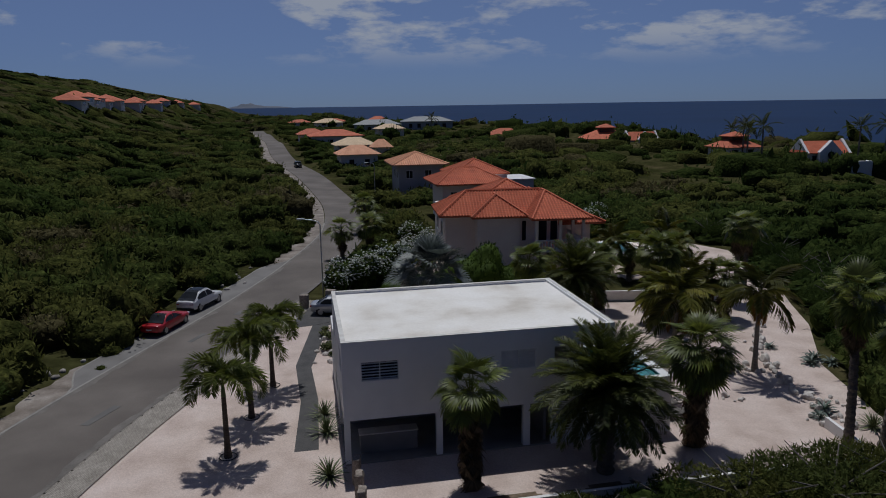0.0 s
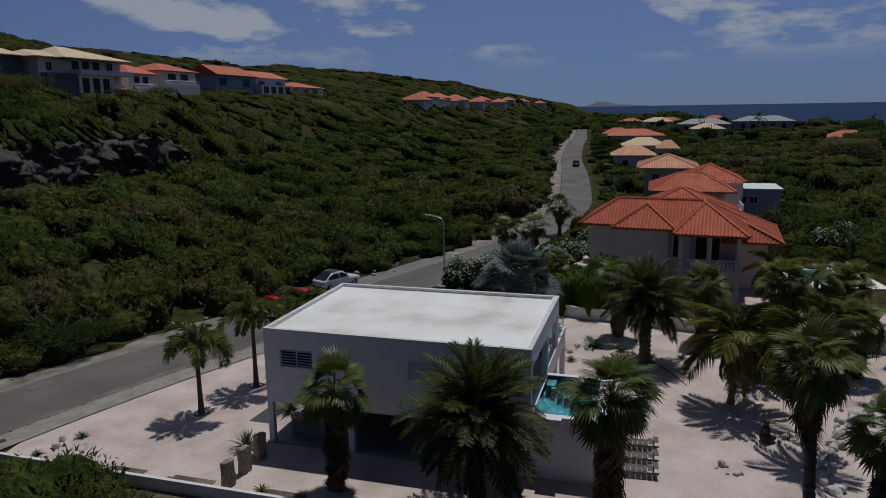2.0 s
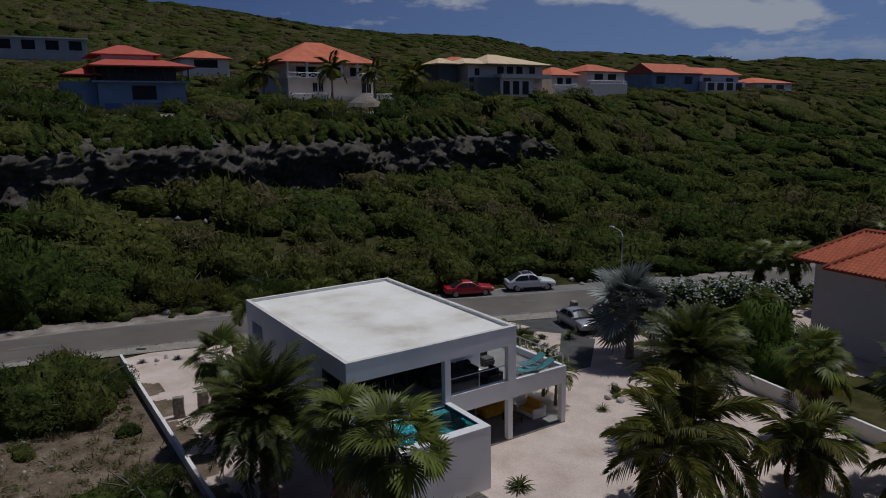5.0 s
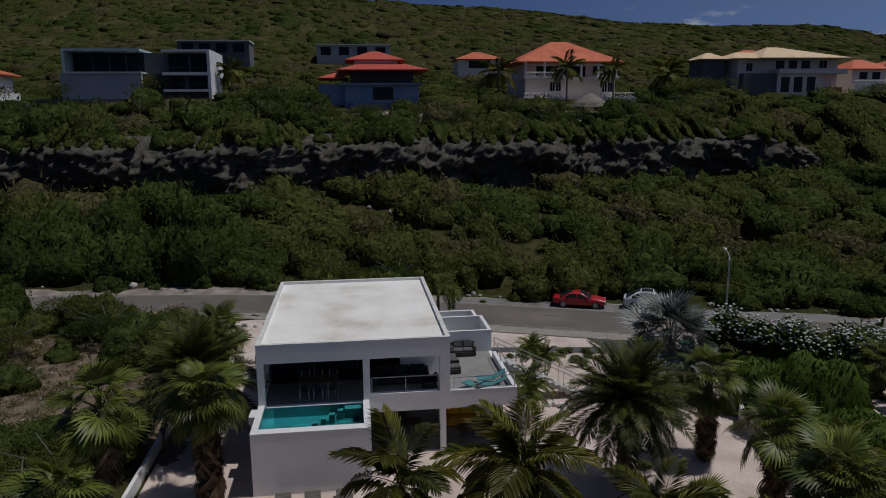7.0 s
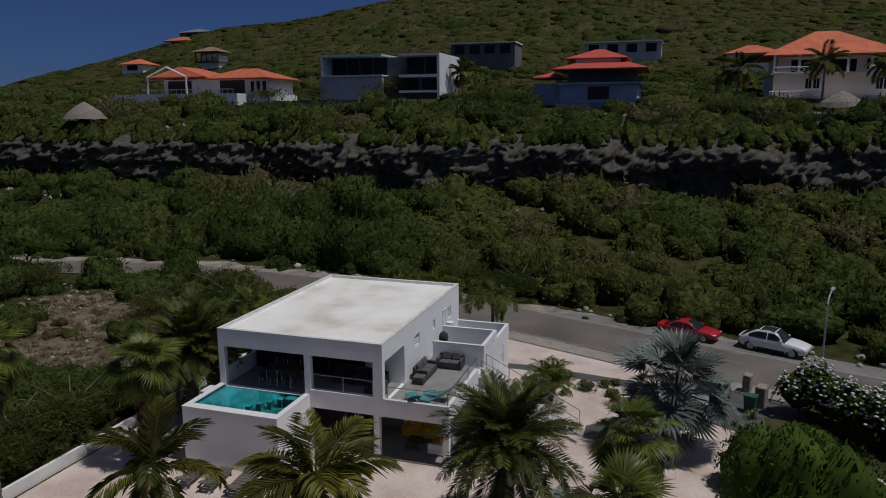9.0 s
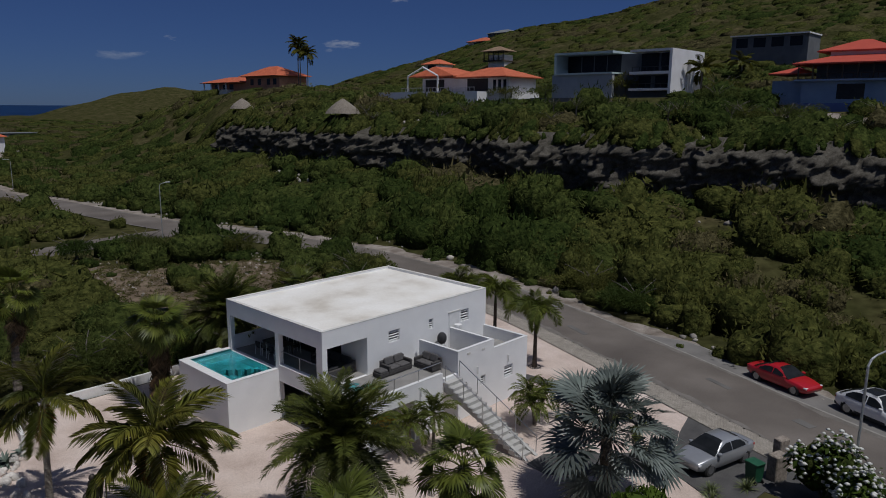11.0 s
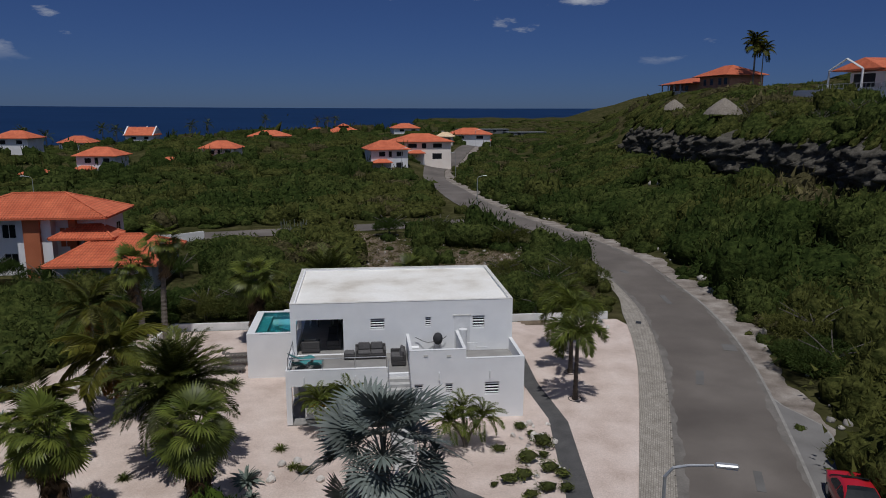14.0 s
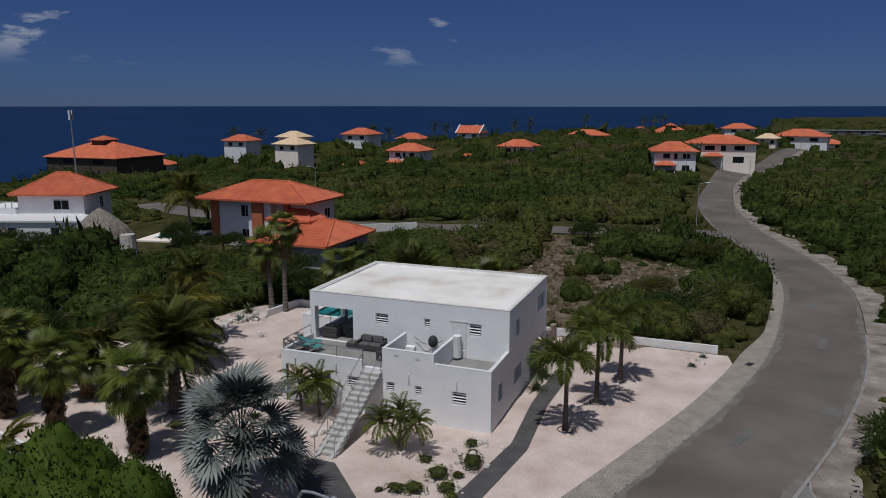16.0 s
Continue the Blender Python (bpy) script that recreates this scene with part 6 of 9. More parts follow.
def hip_roof(h, rect, ze, ridge, zr, material, over=0.7, rib=0.0, name="roof", label=""):
    """A hipped roof over a wall rectangle (x0, x1, y0, y1); ridge: its two ends (xa, ya, xb, yb); rib: the width of a row of tiles."""
    x0, x1, y0, y1 = rect
    x0, x1, y0, y1 = x0 - over, x1 + over, y0 - over, y1 + over
    xa, ya, xb, yb = ridge
    c = [(x0, y0), (x1, y0), (x1, y1), (x0, y1)]
    A, B = (xa, ya, zr), (xb, yb, zr)
    bm = bmesh.new()
    e = [bm.verts.new((*p, ze)) for p in c]
    u = [bm.verts.new((*p, ze - 0.18)) for p in c]
    a, b = bm.verts.new(A), bm.verts.new(B)
    if abs(xb - xa) >= abs(yb - ya):
        slopes = [(0, 1, (b, a)), (1, 2, (b,)), (2, 3, (a, b)), (3, 0, (a,))]
    else:
        slopes = [(0, 1, (a,)), (1, 2, (b, a)), (2, 3, (b,)), (3, 0, (a, b))]
    for i, j, top in slopes:
        bm.faces.new((e[i], e[j], *dict.fromkeys(top)))
        bm.faces.new((u[j], u[i], e[i], e[j]))
    bm.faces.new(u[::-1])
    rows = []
    if rib:
        for i, j, top in slopes:
            P, Q = Vector((*c[i], ze)), Vector((*c[j], ze))
            poly = [P, Q] + [t.co.copy() for t in dict.fromkeys(top)]
            nrm = (Q - P).cross(poly[2] - P).normalized()
            if nrm.z < 0:
                nrm = -nrm
            d = (Q - P).normalized()
            inw = Vector((-d.y, d.x, 0))
            L = (Q - P).length
            k = int(L / rib)
            for s in range(k):
                o = P + d * (s + 0.5) * L / k
                best = None
                for m in range(1, len(poly)):
                    p, q = poly[m], poly[(m + 1) % len(poly)]
                    ex, ey = q.x - p.x, q.y - p.y
                    den = inw.x * ey - inw.y * ex
                    if abs(den) < 1e-6:
                        continue
                    t = ((p.x - o.x) * ey - (p.y - o.y) * ex) / den
                    w = ((p.x - o.x) * inw.y - (p.y - o.y) * inw.x) / den
                    if t > 0.05 and -0.001 <= w <= 1.001 and (best is None or t < best):
                        best = t
                if not best or best < 0.2:
                    continue
                z = (-nrm.x * inw.x - nrm.y * inw.y) / nrm.z * best
                f = o + Vector((inw.x * best, inw.y * best, z))
                hw = d * rib * 0.36
                up = nrm * rib * 0.28
                row = bmesh.new()
                lo_ = [row.verts.new(o - hw), row.verts.new(o + up), row.verts.new(o + hw)]
                hi_ = [row.verts.new(f - hw), row.verts.new(f + up), row.verts.new(f + hw)]
                row.faces.new((lo_[0], lo_[1], hi_[1], hi_[0])); row.faces.new((lo_[1], lo_[2], hi_[2], hi_[1])); row.faces.new(lo_[::-1])
                rows.append(("roof_tile", row))
        for i in range(4):
            t = min((a, b), key=lambda v: (v.co.xy - e[i].co.xy).length)
            cap = bmesh.new()
            add_tube(cap, [e[i].co + Vector((0, 0, 0.03)), t.co + Vector((0, 0, 0.03))], rib * 0.45, 5)
            rows.append(("hip_cap", cap))
        if (a.co - b.co).length > 0.3:
            cap = bmesh.new()
            add_tube(cap, [a.co + Vector((0, 0, 0.03)), b.co + Vector((0, 0, 0.03))], rib * 0.45, 5)
            rows.append(("ridge_cap", cap))
    roof = part(name, bm, material, h, label)
    for nm, piece in rows:
        part(nm, piece, material, roof)
    return roof


def win(h, face, plane, u0, u1, z0, z1, kind="window", material=None, framed=True, bars=1):
    """A window or door set on a wall. face: the way it looks (+x, -x, +y, -y)."""
    w = thing(kind); w.parent = h
    s = 1 if face[0] == "+" else -1

    def bx(nm, a0, a1, c0, c1, d0, d1, m):
        p0, p1 = sorted((plane + s * d0, plane + s * d1))
        if face[1] == "y":
            return box(nm, (a0, p0, c0), (a1, p1, c1), m, w)
        return box(nm, (p0, a0, c0), (p1, a1, c1), m, w)
    bx("pane", u0, u1, z0, z1, -0.05, 0.012, material or M_PANE)
    if framed:
        t = 0.09
        bx("frame_bar", u0 - t, u1 + t, z1, z1 + t, -0.03, 0.05, M_SLAT); bx("frame_bar", u0 - t, u1 + t, z0 - t, z0, -0.03, 0.07, M_SLAT)
        bx("frame_bar", u0 - t, u0, z0, z1, -0.03, 0.05, M_SLAT); bx("frame_bar", u1, u1 + t, z0, z1, -0.03, 0.05, M_SLAT)
        for k in range(bars):
            u = u0 + (u1 - u0) * (k + 1) / (bars + 1)
            bx("frame_bar", u - 0.03, u + 0.03, z0, z1, -0.03, 0.03, M_SLAT)
    return w


def balusters(h, p, q, z, height_=0.9, step=0.28, material=None, cross=False):
    """A balustrade between two points: rail, foot rail and balusters, or crossed bars."""
    r = thing("balustrade"); r.parent = h
    p, q = Vector((*p, z)), Vector((*q, z))
    L = (q - p).length
    m = material or M_SLAT
    for zz in (0.04, height_):
        bm = bmesh.new()
        add_tube(bm, [p + Vector((0, 0, zz)), q + Vector((0, 0, zz))], 0.06, 4)
        part("rail", bm, m, r)
    n = max(2, int(L / step))
    if cross:
        n = max(1, int(L / 1.6))
        for k in range(n):
            a, b = p.lerp(q, k / n), p.lerp(q, (k + 1) / n)
            for s, t in ((0.05, height_), (height_, 0.05)):
                bm = bmesh.new()
                add_tube(bm, [a + Vector((0, 0, s)), b + Vector((0, 0, t))], 0.05, 4)
                part("cross_bar", bm, m, r)
            bm = bmesh.new()
            add_tube(bm, [a, a + Vector((0, 0, height_))], 0.08, 4)
            part("post", bm, m, r)
        return r
    data = None
    for k in range(n + 1):
        a = p.lerp(q, k / n)
        if data is None:
            bm = bmesh.new()
            add_tube(bm, [(0, 0, 0), (0, 0, height_ * 0.3), (0, 0, height_ * 0.62), (0, 0, height_)], 0.07, 5, 0.05)
            ob = part("baluster", bm, m, r)
            data = ob.data
        else:
            ob = new("baluster", data); ob.parent = r
        ob.location = a
    return r


def home(name, at, turn, label, category="house"):
    return thing(name, at, turn, label, category)


RIB = 0.3
# terracotta villa next door, with its garden pool
h = home("neighbour_villa", (0, 0, 0), 0, "pale villa with a many-hipped terracotta tile roof")
h.matrix_basis = Matrix.Translation((18.5, 67.5, 0)) @ Matrix.Rotation(radians(-5), 4, "Z") @ Matrix.Translation((-18.5, -67.5, 0))
block(h, "wall", (12.9, 68.2, 0), (24.6, 78.6, 5.95), M_WALLP)
block(h, "wall", (15.9, 66.3, 0), (20.2, 68.22, 5.95), M_WALLP)
block(h, "wall", (20.2, 67.2, 0), (22.0, 68.21, 5.9), M_WALLP)
block(h, "porch_floor", (21.2, 64.0, 2.55), (26.2, 72.0, 2.8), M_WALLP)
for x, y in ((21.25, 64.1), (23.6, 64.1), (25.9, 64.1), (25.9, 67.6), (25.9, 71.7)):
    block(h, "column", (x, y, 2.8), (x + 0.28, y + 0.28, 5.95), M_WALLP)
    block(h, "pier", (x - 0.05, y - 0.05, 0), (x + 0.33, y + 0.33, 2.55), M_WALLP)
hip_roof(h, (12.9, 25.0, 67.4, 73.6), 6.0, (15.3, 69.9, 22.9, 69.9), 8.1, M_TERRA, 0.75, RIB)
hip_roof(h, (15.5, 25.6, 70.5, 81), 6.0, (20.7, 75.9, 20.7, 76.4), 8.55, M_TERRA, 0.6, RIB)
hip_roof(h, (16.0, 20.1, 66.2, 71.6), 5.95, (18.1, 68.3, 18.1, 69.8), 7.8, M_TERRA, 0.75, RIB)
hip_roof(h, (21.4, 26.1, 64.0, 72.2), 5.95, (23.1, 68.0, 23.1, 69.4), 8.12, M_TERRA, 0.65, RIB)
hip_roof(h, (22.0, 29.2, 69.2, 78.2), 4.6, (22.9, 72.4, 22.9, 74.5), 7.7, M_TERRA, 0.6, RIB)
balusters(h, (21.35, 64.1), (26.1, 64.1), 2.8)
balusters(h, (26.15, 64.2), (26.15, 72), 2.8)
win(h, "-y", 67.2, 20.6, 21.0, 3.2, 5.2, framed=False)
win(h, "-y", 68.2, 22.5, 23.4, 2.85, 5.2, "door", framed=False)
win(h, "-y", 68.2, 23.8, 24.5, 2.85, 5.2, "door", framed=False)
block(h, "wall", (24.6, 70.0, 0), (28.6, 77.4, 4.6), M_WALLP)
block(h, "wall", (21.4, 67.4, 0), (25.6, 70, 2.55), M_WALLP)
win(h, "+x", 28.6, 72, 73.6, 2.9, 4.2); win(h, "+x", 28.6, 75, 76.4, 2.9, 4.2)
for u in (21.9, 23.2, 24.5):
    win(h, "-y", 67.4, u, u + 0.7, 0.7, 1.9, framed=False)
win(h, "-x", 12.9, 70.5, 71.7, 3.4, 4.8); win(h, "-x", 12.9, 74.5, 75.7, 3.4, 4.8)
h2 = thing("garden_pool", (34.8, 75.5, 0), 8, "turquoise swimming pool with a pale deck", "pool")
block(h2, "deck", (-4.2, -4.5, -0.1), (4.2, 4.5, 0.12), M_WALLP)
block(h2, "pool_wall", (-1.9, -3.1, 0.12), (1.9, 3.1, 0.18), M_SLAT)
block(h2, "pool_water", (-1.6, -2.8, 0.18), (1.6, 2.8, 0.2), M_POOL)
# pale paving, spread wider as an added sheet that bounces light onto the walls
outline_sheet("garden_gravel", [(9.8, 63.5), (30.5, 60.5), (31.5, 78), (26, 84), (8.5, 81)], M_SAND, 0.05, "pale ground spread round the neighbouring villa to bounce light on its walls", "gravel")
# second villa
h = home("terracotta_villa", (0, 0, 0), 0, "two-storey villa with terracotta roofs and a balcony")
block(h, "wall", (19.2, 100.8, 0), (27.8, 109, 5.5), M_WALLP)
hip_roof(h, (18.9, 28.2, 100.2, 109.5), 5.5, (22.0, 105.2, 25.2, 104.9), 7.45, M_TERRA, 0.9, RIB)
block(h, "wall", (22.5, 106, 0), (30.5, 115, 6.1), M_WALLP)
hip_roof(h, (22.5, 30.2, 107, 115), 6.2, (26.5, 111.2, 26.5, 112), 8.25, M_TERRA, 0.8, RIB)
block(h, "wall", (28.2, 108.8, 0), (35.8, 116, 4.9), M_WALLG, "grey flat-roofed wing")
block(h, "roof", (28.0, 108.5, 4.9), (36.1, 116.3, 5.05), M_SLAT)
win(h, "-y", 108.8, 30.4, 31.4, 3.0, 3.9); win(h, "-y", 108.8, 31.8, 32.8, 3.0, 3.9)
win(h, "-y", 100.8, 24.9, 26.5, 3.1, 4.4); win(h, "-y", 100.8, 22.9, 24.3, 3.1, 4.4); win(h, "-y", 100.8, 20.4, 21.3, 3.4, 4.2)
for u in (22.7, 24.7):
    block(h, "awning", (u, 99.9, 4.45), (u + 2.0, 100.8, 4.55), M_SLAT, "white window awning")
block(h, "balcony", (27.9, 100.2, 2.5), (30.2, 106, 2.8), M_WALLP)
balusters(h, (28.0, 100.3), (30.1, 100.3), 2.8); balusters(h, (30.1, 100.3), (30.1, 105.8), 2.8)
# third villa
h = home("terracotta_villa", (0, 0, 0), 0, "pale square villa with a light terracotta roof")
block(h, "wall", (17.0, 131.8, 0), (25.4, 142, 5.9), M_WALLG)
hip_roof(h, (16.4, 25.6, 131.2, 142), 6.0, (21.0, 136.4, 21.0, 137.2), 8.0, M_TERRAL, 0.8, 0.4)
for u in (18.4, 22.0):
    win(h, "-y", 131.8, u, u + 1.2, 3.4, 4.8)
    win(h, "-x", 17.0, u + 115, u + 116.2, 3.4, 4.8)
# row of villas along the road
for x, y, w, d, m in ((13.5, 186, 11, 10, M_TERRAL), (15.5, 222, 13, 12, M_CREAM), (12, 268, 20, 14, M_TERRA), (4, 300, 12, 10, M_TERRA), (22, 205, 6, 6, M_TERRAL)):
    g = float(height(x, y))
    h = home("roadside_villa", (x, y, g), 4, "villa with a terracotta hip roof along the road")
    block(h, "wall", (-w / 2 + 0.8, -d / 2 + 0.8, -1), (w / 2 - 0.8, d / 2 - 0.8, 3.9), M_WALLP)
    hip_roof(h, (-w / 2 + 0.5, w / 2 - 0.5, -d / 2 + 0.5, d / 2 - 0.5), 3.9, (-w * 0.15, 0, w * 0.15, 0), 6.1, m, 0.6)
    for u in (-2.6, 1.4):
        win(h, "-y", -d / 2 + 0.8, u, u + 1.2, 1.2, 2.6, framed=False)
for x, y, w in ((44, 420, 26), (75, 428, 30)):
    h = home("grey_roofed_villa", (x, y, float(height(x, y))), -6, "large pale villa with a grey hip roof near the coast")
    block(h, "wall", (-w / 2, -7, -1), (w / 2, 7, 4.6), M_WALLG)
    hip_roof(h, (-w / 2, w / 2, -7, 7), 4.6, (-w / 4, 0, w / 4, 0), 7.4, M_GREYR, 1.0)
    for u in range(-2, 3):
        win(h, "-y", -7, u * w / 6 - 1, u * w / 6 + 1, 0.8, 3.2, framed=False)

# two-storey house across the field, white and burnt orange
h = home("orange_white_house", (0, 0, 0), 0, "white and burnt-orange two-storey house with a terracotta roof")
block(h, "wall", (36.4, -2.6, -1), (51.2, 3.2, 6.3), M_WALLW)
block(h, "wall", (41.4, 3.2, -1), (44.8, 4.4, 6.3), M_WALLW)
block(h, "bay", (42.4, 4.4, -1), (44.0, 4.8, 6.25), M_ORANGE, "burnt orange bay")
block(h, "wall", (50.2, -2.4, -1), (51.4, 3.4, 6.25), M_ORANGE)
block(h, "chimney_shaft", (39.2, 3.2, -1), (39.9, 3.8, 6.2), M_ORANGE)
hip_roof(h, (36.2, 51.4, -2.9, 4.6), 6.35, (41.0, 0.7, 46.4, 0.7), 8.4, M_TERRA, 0.75, RIB)
hip_roof(h, (35.2, 40.6, 2.8, 5.6), 4.3, (36.8, 3.2, 39.2, 3.2), 5.3, M_TERRA, 0.5, RIB, "porch_roof")
block(h, "wall", (29.6, 1.2, -1), (38.4, 11.4, 2.7), M_WALLG, "grey garage wall")
hip_roof(h, (29.6, 38.6, 1.0, 11.6), 2.75, (32.6, 4.0, 36.4, 4.0), 4.35, M_TERRA, 0.7, RIB, "garage_roof")
for u0, z in ((45.4, 4.0), (45.4, 0.9)):
    win(h, "+y", 3.2, u0, u0 + 1.3, z, z + 1.4)
win(h, "+y", 3.2, 39.9, 41.0, 3.0, 5.0, material=M_ORANGE); win(h, "+y", 3.2, 37.4, 38.6, 3.0, 4.1)
win(h, "-x", 36.4, -1.4, -0.2, 3.8, 5.0); win(h, "-x", 29.6, 4.0, 6.0, 0.8, 2.0)

# white house with a long white wing, thatched shelter and stone tower
h = home("white_house", (80.7, 0.2, -0.6), 20, "white house with a terracotta roof and long white wing")
block(h, "wall", (-4.8, -4, -1), (4.8, 4, 6.1), M_WALLW)
hip_roof(h, (-4.8, 4.8, -4, 4), 6.1, (-1.0, 0, 1.0, 0), 8.9, M_TERRA, 0.9, RIB)
block(h, "wing", (-7.5, 4.0, -1), (20, 9.5, 2.9), M_WALLW); block(h, "wing_roof", (-7.8, 3.9, 2.9), (20.3, 9.8, 3.15), M_SLAT)
block(h, "terrace_wall", (4.8, -3, -1), (11, 3.9, 4.0), M_WALLW)
balusters(h, (5.0, 3.7), (10.8, 3.7), 4.0, 0.9, 0.9, M_STEEL)
win(h, "+y", 4.0, -2.6, -0.4, 3.9, 5.2); win(h, "-x", -4.8, -1.5, -0.6, 3.6, 5.2)
for u in (-4, 2, 8, 14):
    win(h, "+y", 9.5, u, u + 1.2, 0.9, 2.1, framed=False)


def thatch_shelter(x, y, z, r, h0, h1, label):
    t = thing("thatched_shelter", (x, y, z), 15, label, "shelter")
    bm = bmesh.new()
    n, rows = 28, 7
    rings = []
    for k in range(rows):
        q = k / (rows - 1)
        rr = r * (1 - q) ** 0.9 + 0.05
        zz = h0 + (h1 - h0) * (q ** 0.85) - (0.25 if k == 0 else 0)
        rings.append([bm.verts.new(((rr + random.uniform(-0.1, 0.1) * (1 - q)) * math.cos(2 * math.pi * j / n), (rr + random.uniform(-0.1, 0.1) * (1 - q)) * math.sin(2 * math.pi * j / n), zz + random.uniform(-0.09, 0.09) * (1 - q))) for j in range(n)])
    for a, b in zip(rings, rings[1:]):
        for j in range(n):
            bm.faces.new((a[j], a[(j + 1) % n], b[(j + 1) % n], b[j]))
    bm.faces.new(rings[-1])
    part("thatch", bm, M_THATCH, t, "grey dry palm thatch")
    for k in range(6):
        bm = bmesh.new()
        a = k * math.pi / 3
        add_tube(bm, [(0.72 * r * math.cos(a), 0.72 * r * math.sin(a), -0.5), (0.72 * r * math.cos(a), 0.72 * r * math.sin(a), h0 + 0.5)], 0.09)
        part("post", bm, M_WOODD, t)
    return t


thatch_shelter(64.3, 9.4, -0.6, 3.8, 2.2, 5.6, "round thatched shelter beside the pool terrace")
thatch_shelter(-57.8, -46.3, float(height(-57.8, -46.3)) - 0.2, 3.5, 2.6, 5.4, "large round thatched shelter on the cliff top")
thatch_shelter(-72.0, 76.0, float(height(-72, 76)), 3.2, 1.9, 4.0, "small thatched shelter on the cliff top")
thatch_shelter(-86.3, -130.8, float(height(-86.3, -130.8)), 3.7, 2.2, 5.2, "thatched shelter on the hillside")
h2 = thing("garden_pool", (60.3, -0.8, float(height(60.3, -0.8)) + 0.1), 12, "dark teal swimming pool with a pale stone deck", "pool")
block(h2, "deck", (-3.4, -6.0, -0.4), (3.4, 6.0, 0.1), M_WALLP)
block(h2, "pool_wall", (-1.9, -4.4, 0.1), (1.9, 4.4, 0.16), M_SLAT)
block(h2, "pool_water", (-1.65, -4.15, 0.16), (1.65, 4.15, 0.18), M_POOL)
low_wall("garden_wall", [(30.6, -16.4), (37.5, -11.4)], 1.15, "white plastered wall beside the side road")
t = thing("stone_tower", (56.6, 12.6, -0.5), 0, "tapered round tower of stacked field stones", "tower")
bm = bmesh.new()
add_tube(bm, [(0, 0, 0), (0, 0, 1.0), (0, 0, 2.0), (0, 0, 3.0)], 1.15, 12, 0.85)
part("stonework", bm, M_STONE, t)

# hillside houses
h = home("hill_villa", (0, 0, 0), 0, "large hillside villa with an orange roof and white balustrades")
block(h, "wall", (-104, 68.7, 18.5), (-88.6, 86.5, 23.5), M_WALLP)
block(h, "wall", (-104, 69.5, 23.5), (-91.5, 86.0, 26.6), M_WALLP)
block(h, "floor_slab", (-104, 68.2, 23.5), (-87.4, 87.0, 23.75), M_WALLW)
hip_roof(h, (-104, -89.5, 68.0, 87.0), 26.7, (-96, 75.6, -96, 79), 31.0, M_TERRA, 1.2)
for y in (68.6, 72.4, 76.2, 79.6, 83, 86.6):
    block(h, "column", (-88.4, y - 0.18, 23.75), (-88.05, y + 0.18, 26.6), M_SLAT)
balusters(h, (-87.7, 68.6), (-87.7, 76.2), 23.75, cross=True); balusters(h, (-87.7, 82.6), (-87.7, 87.0), 23.75, cross=True)
block(h, "lower_terrace", (-88.6, 67.5, 18), (-86.2, 90, 19.9), M_WALLP)
balusters(h, (-86.5, 68), (-86.5, 76), 19.9, 0.8, cross=True); balusters(h, (-86.5, 83), (-86.5, 89.6), 19.9, 0.8, cross=True)
for u in (73.6, 74.8):
    win(h, "+x", -88.6, u, u + 0.9, 21.2, 22.8)
for u in (84.0, 85.1):
    win(h, "+x", -88.6, u, u + 0.9, 21.0, 22.8)
win(h, "+x", -91.5, 71.6, 75.8, 23.9, 26.0, "door", framed=False); win(h, "+x", -91.5, 77.4, 81.5, 23.9, 26.0, "door", framed=False); win(h, "+x", -91.5, 83.0, 85.6, 24.3, 26.0, framed=False)

h = home("modern_villa", (0, 0, 0), 0, "modern grey villa of framed glass boxes on the cliff top")
block(h, "wall", (-96, -12.4, 19.5), (-85.5, 11.2, 24.4), M_WALLD)
block(h, "wall", (-95.8, -12.0, 24.4), (-87.0, 11.0, 28.0), M_WALLD)
for lo, hi in (((-96, -12.6, 28.0), (-83, 0.1, 28.4)), ((-96, -12.6, 24.3), (-83, 0.1, 24.6)), ((-96, -12.6, 24.6), (-83, -12.2, 28.0)), ((-96, 3.6, 27.9), (-83, 11.6, 28.3)), ((-96, 3.6, 24.0), (-83, 11.6, 24.5)), ((-96, 11.1, 24.5), (-83, 11.6, 27.9)), ((-92, 11.1, 20.0), (-83, 11.6, 24.0)), ((-92, 3.6, 21.2), (-83, 11.1, 21.6))):
    block(h, "concrete_frame", lo, hi, M_WALLW if lo[1] > 3 else M_PALETEAL)
block(h, "wall", (-84.2, -13.2, 20.0), (-83.4, 0.0, 24.3), M_WALLG, "pale grey garden front")
block(h, "terrace_wall", (-83.5, -18, 18.2), (-82.8, 14, 20.0), M_WALLD)
for u0, u1 in ((-12.0, -9.0), (-8.8, -6.2), (-6.0, -3.4), (-3.2, -0.3), (3.8, 7.2), (7.6, 11.0)):
    win(h, "+x", -87.0, u0, u1, 24.7, 27.9, "window", framed=False)
for u0, u1 in ((4.2, 6.6), (7.4, 10.4)):
    win(h, "+x", -85.5, u0, u1, 21.7, 23.8, "window", framed=False)
balusters(h, (-83.3, 4), (-83.3, 11), 24.5, 0.8, 1.4, M_FRAME); balusters(h, (-83.3, 4), (-83.3, 11), 21.6, 0.8, 1.4, M_FRAME)

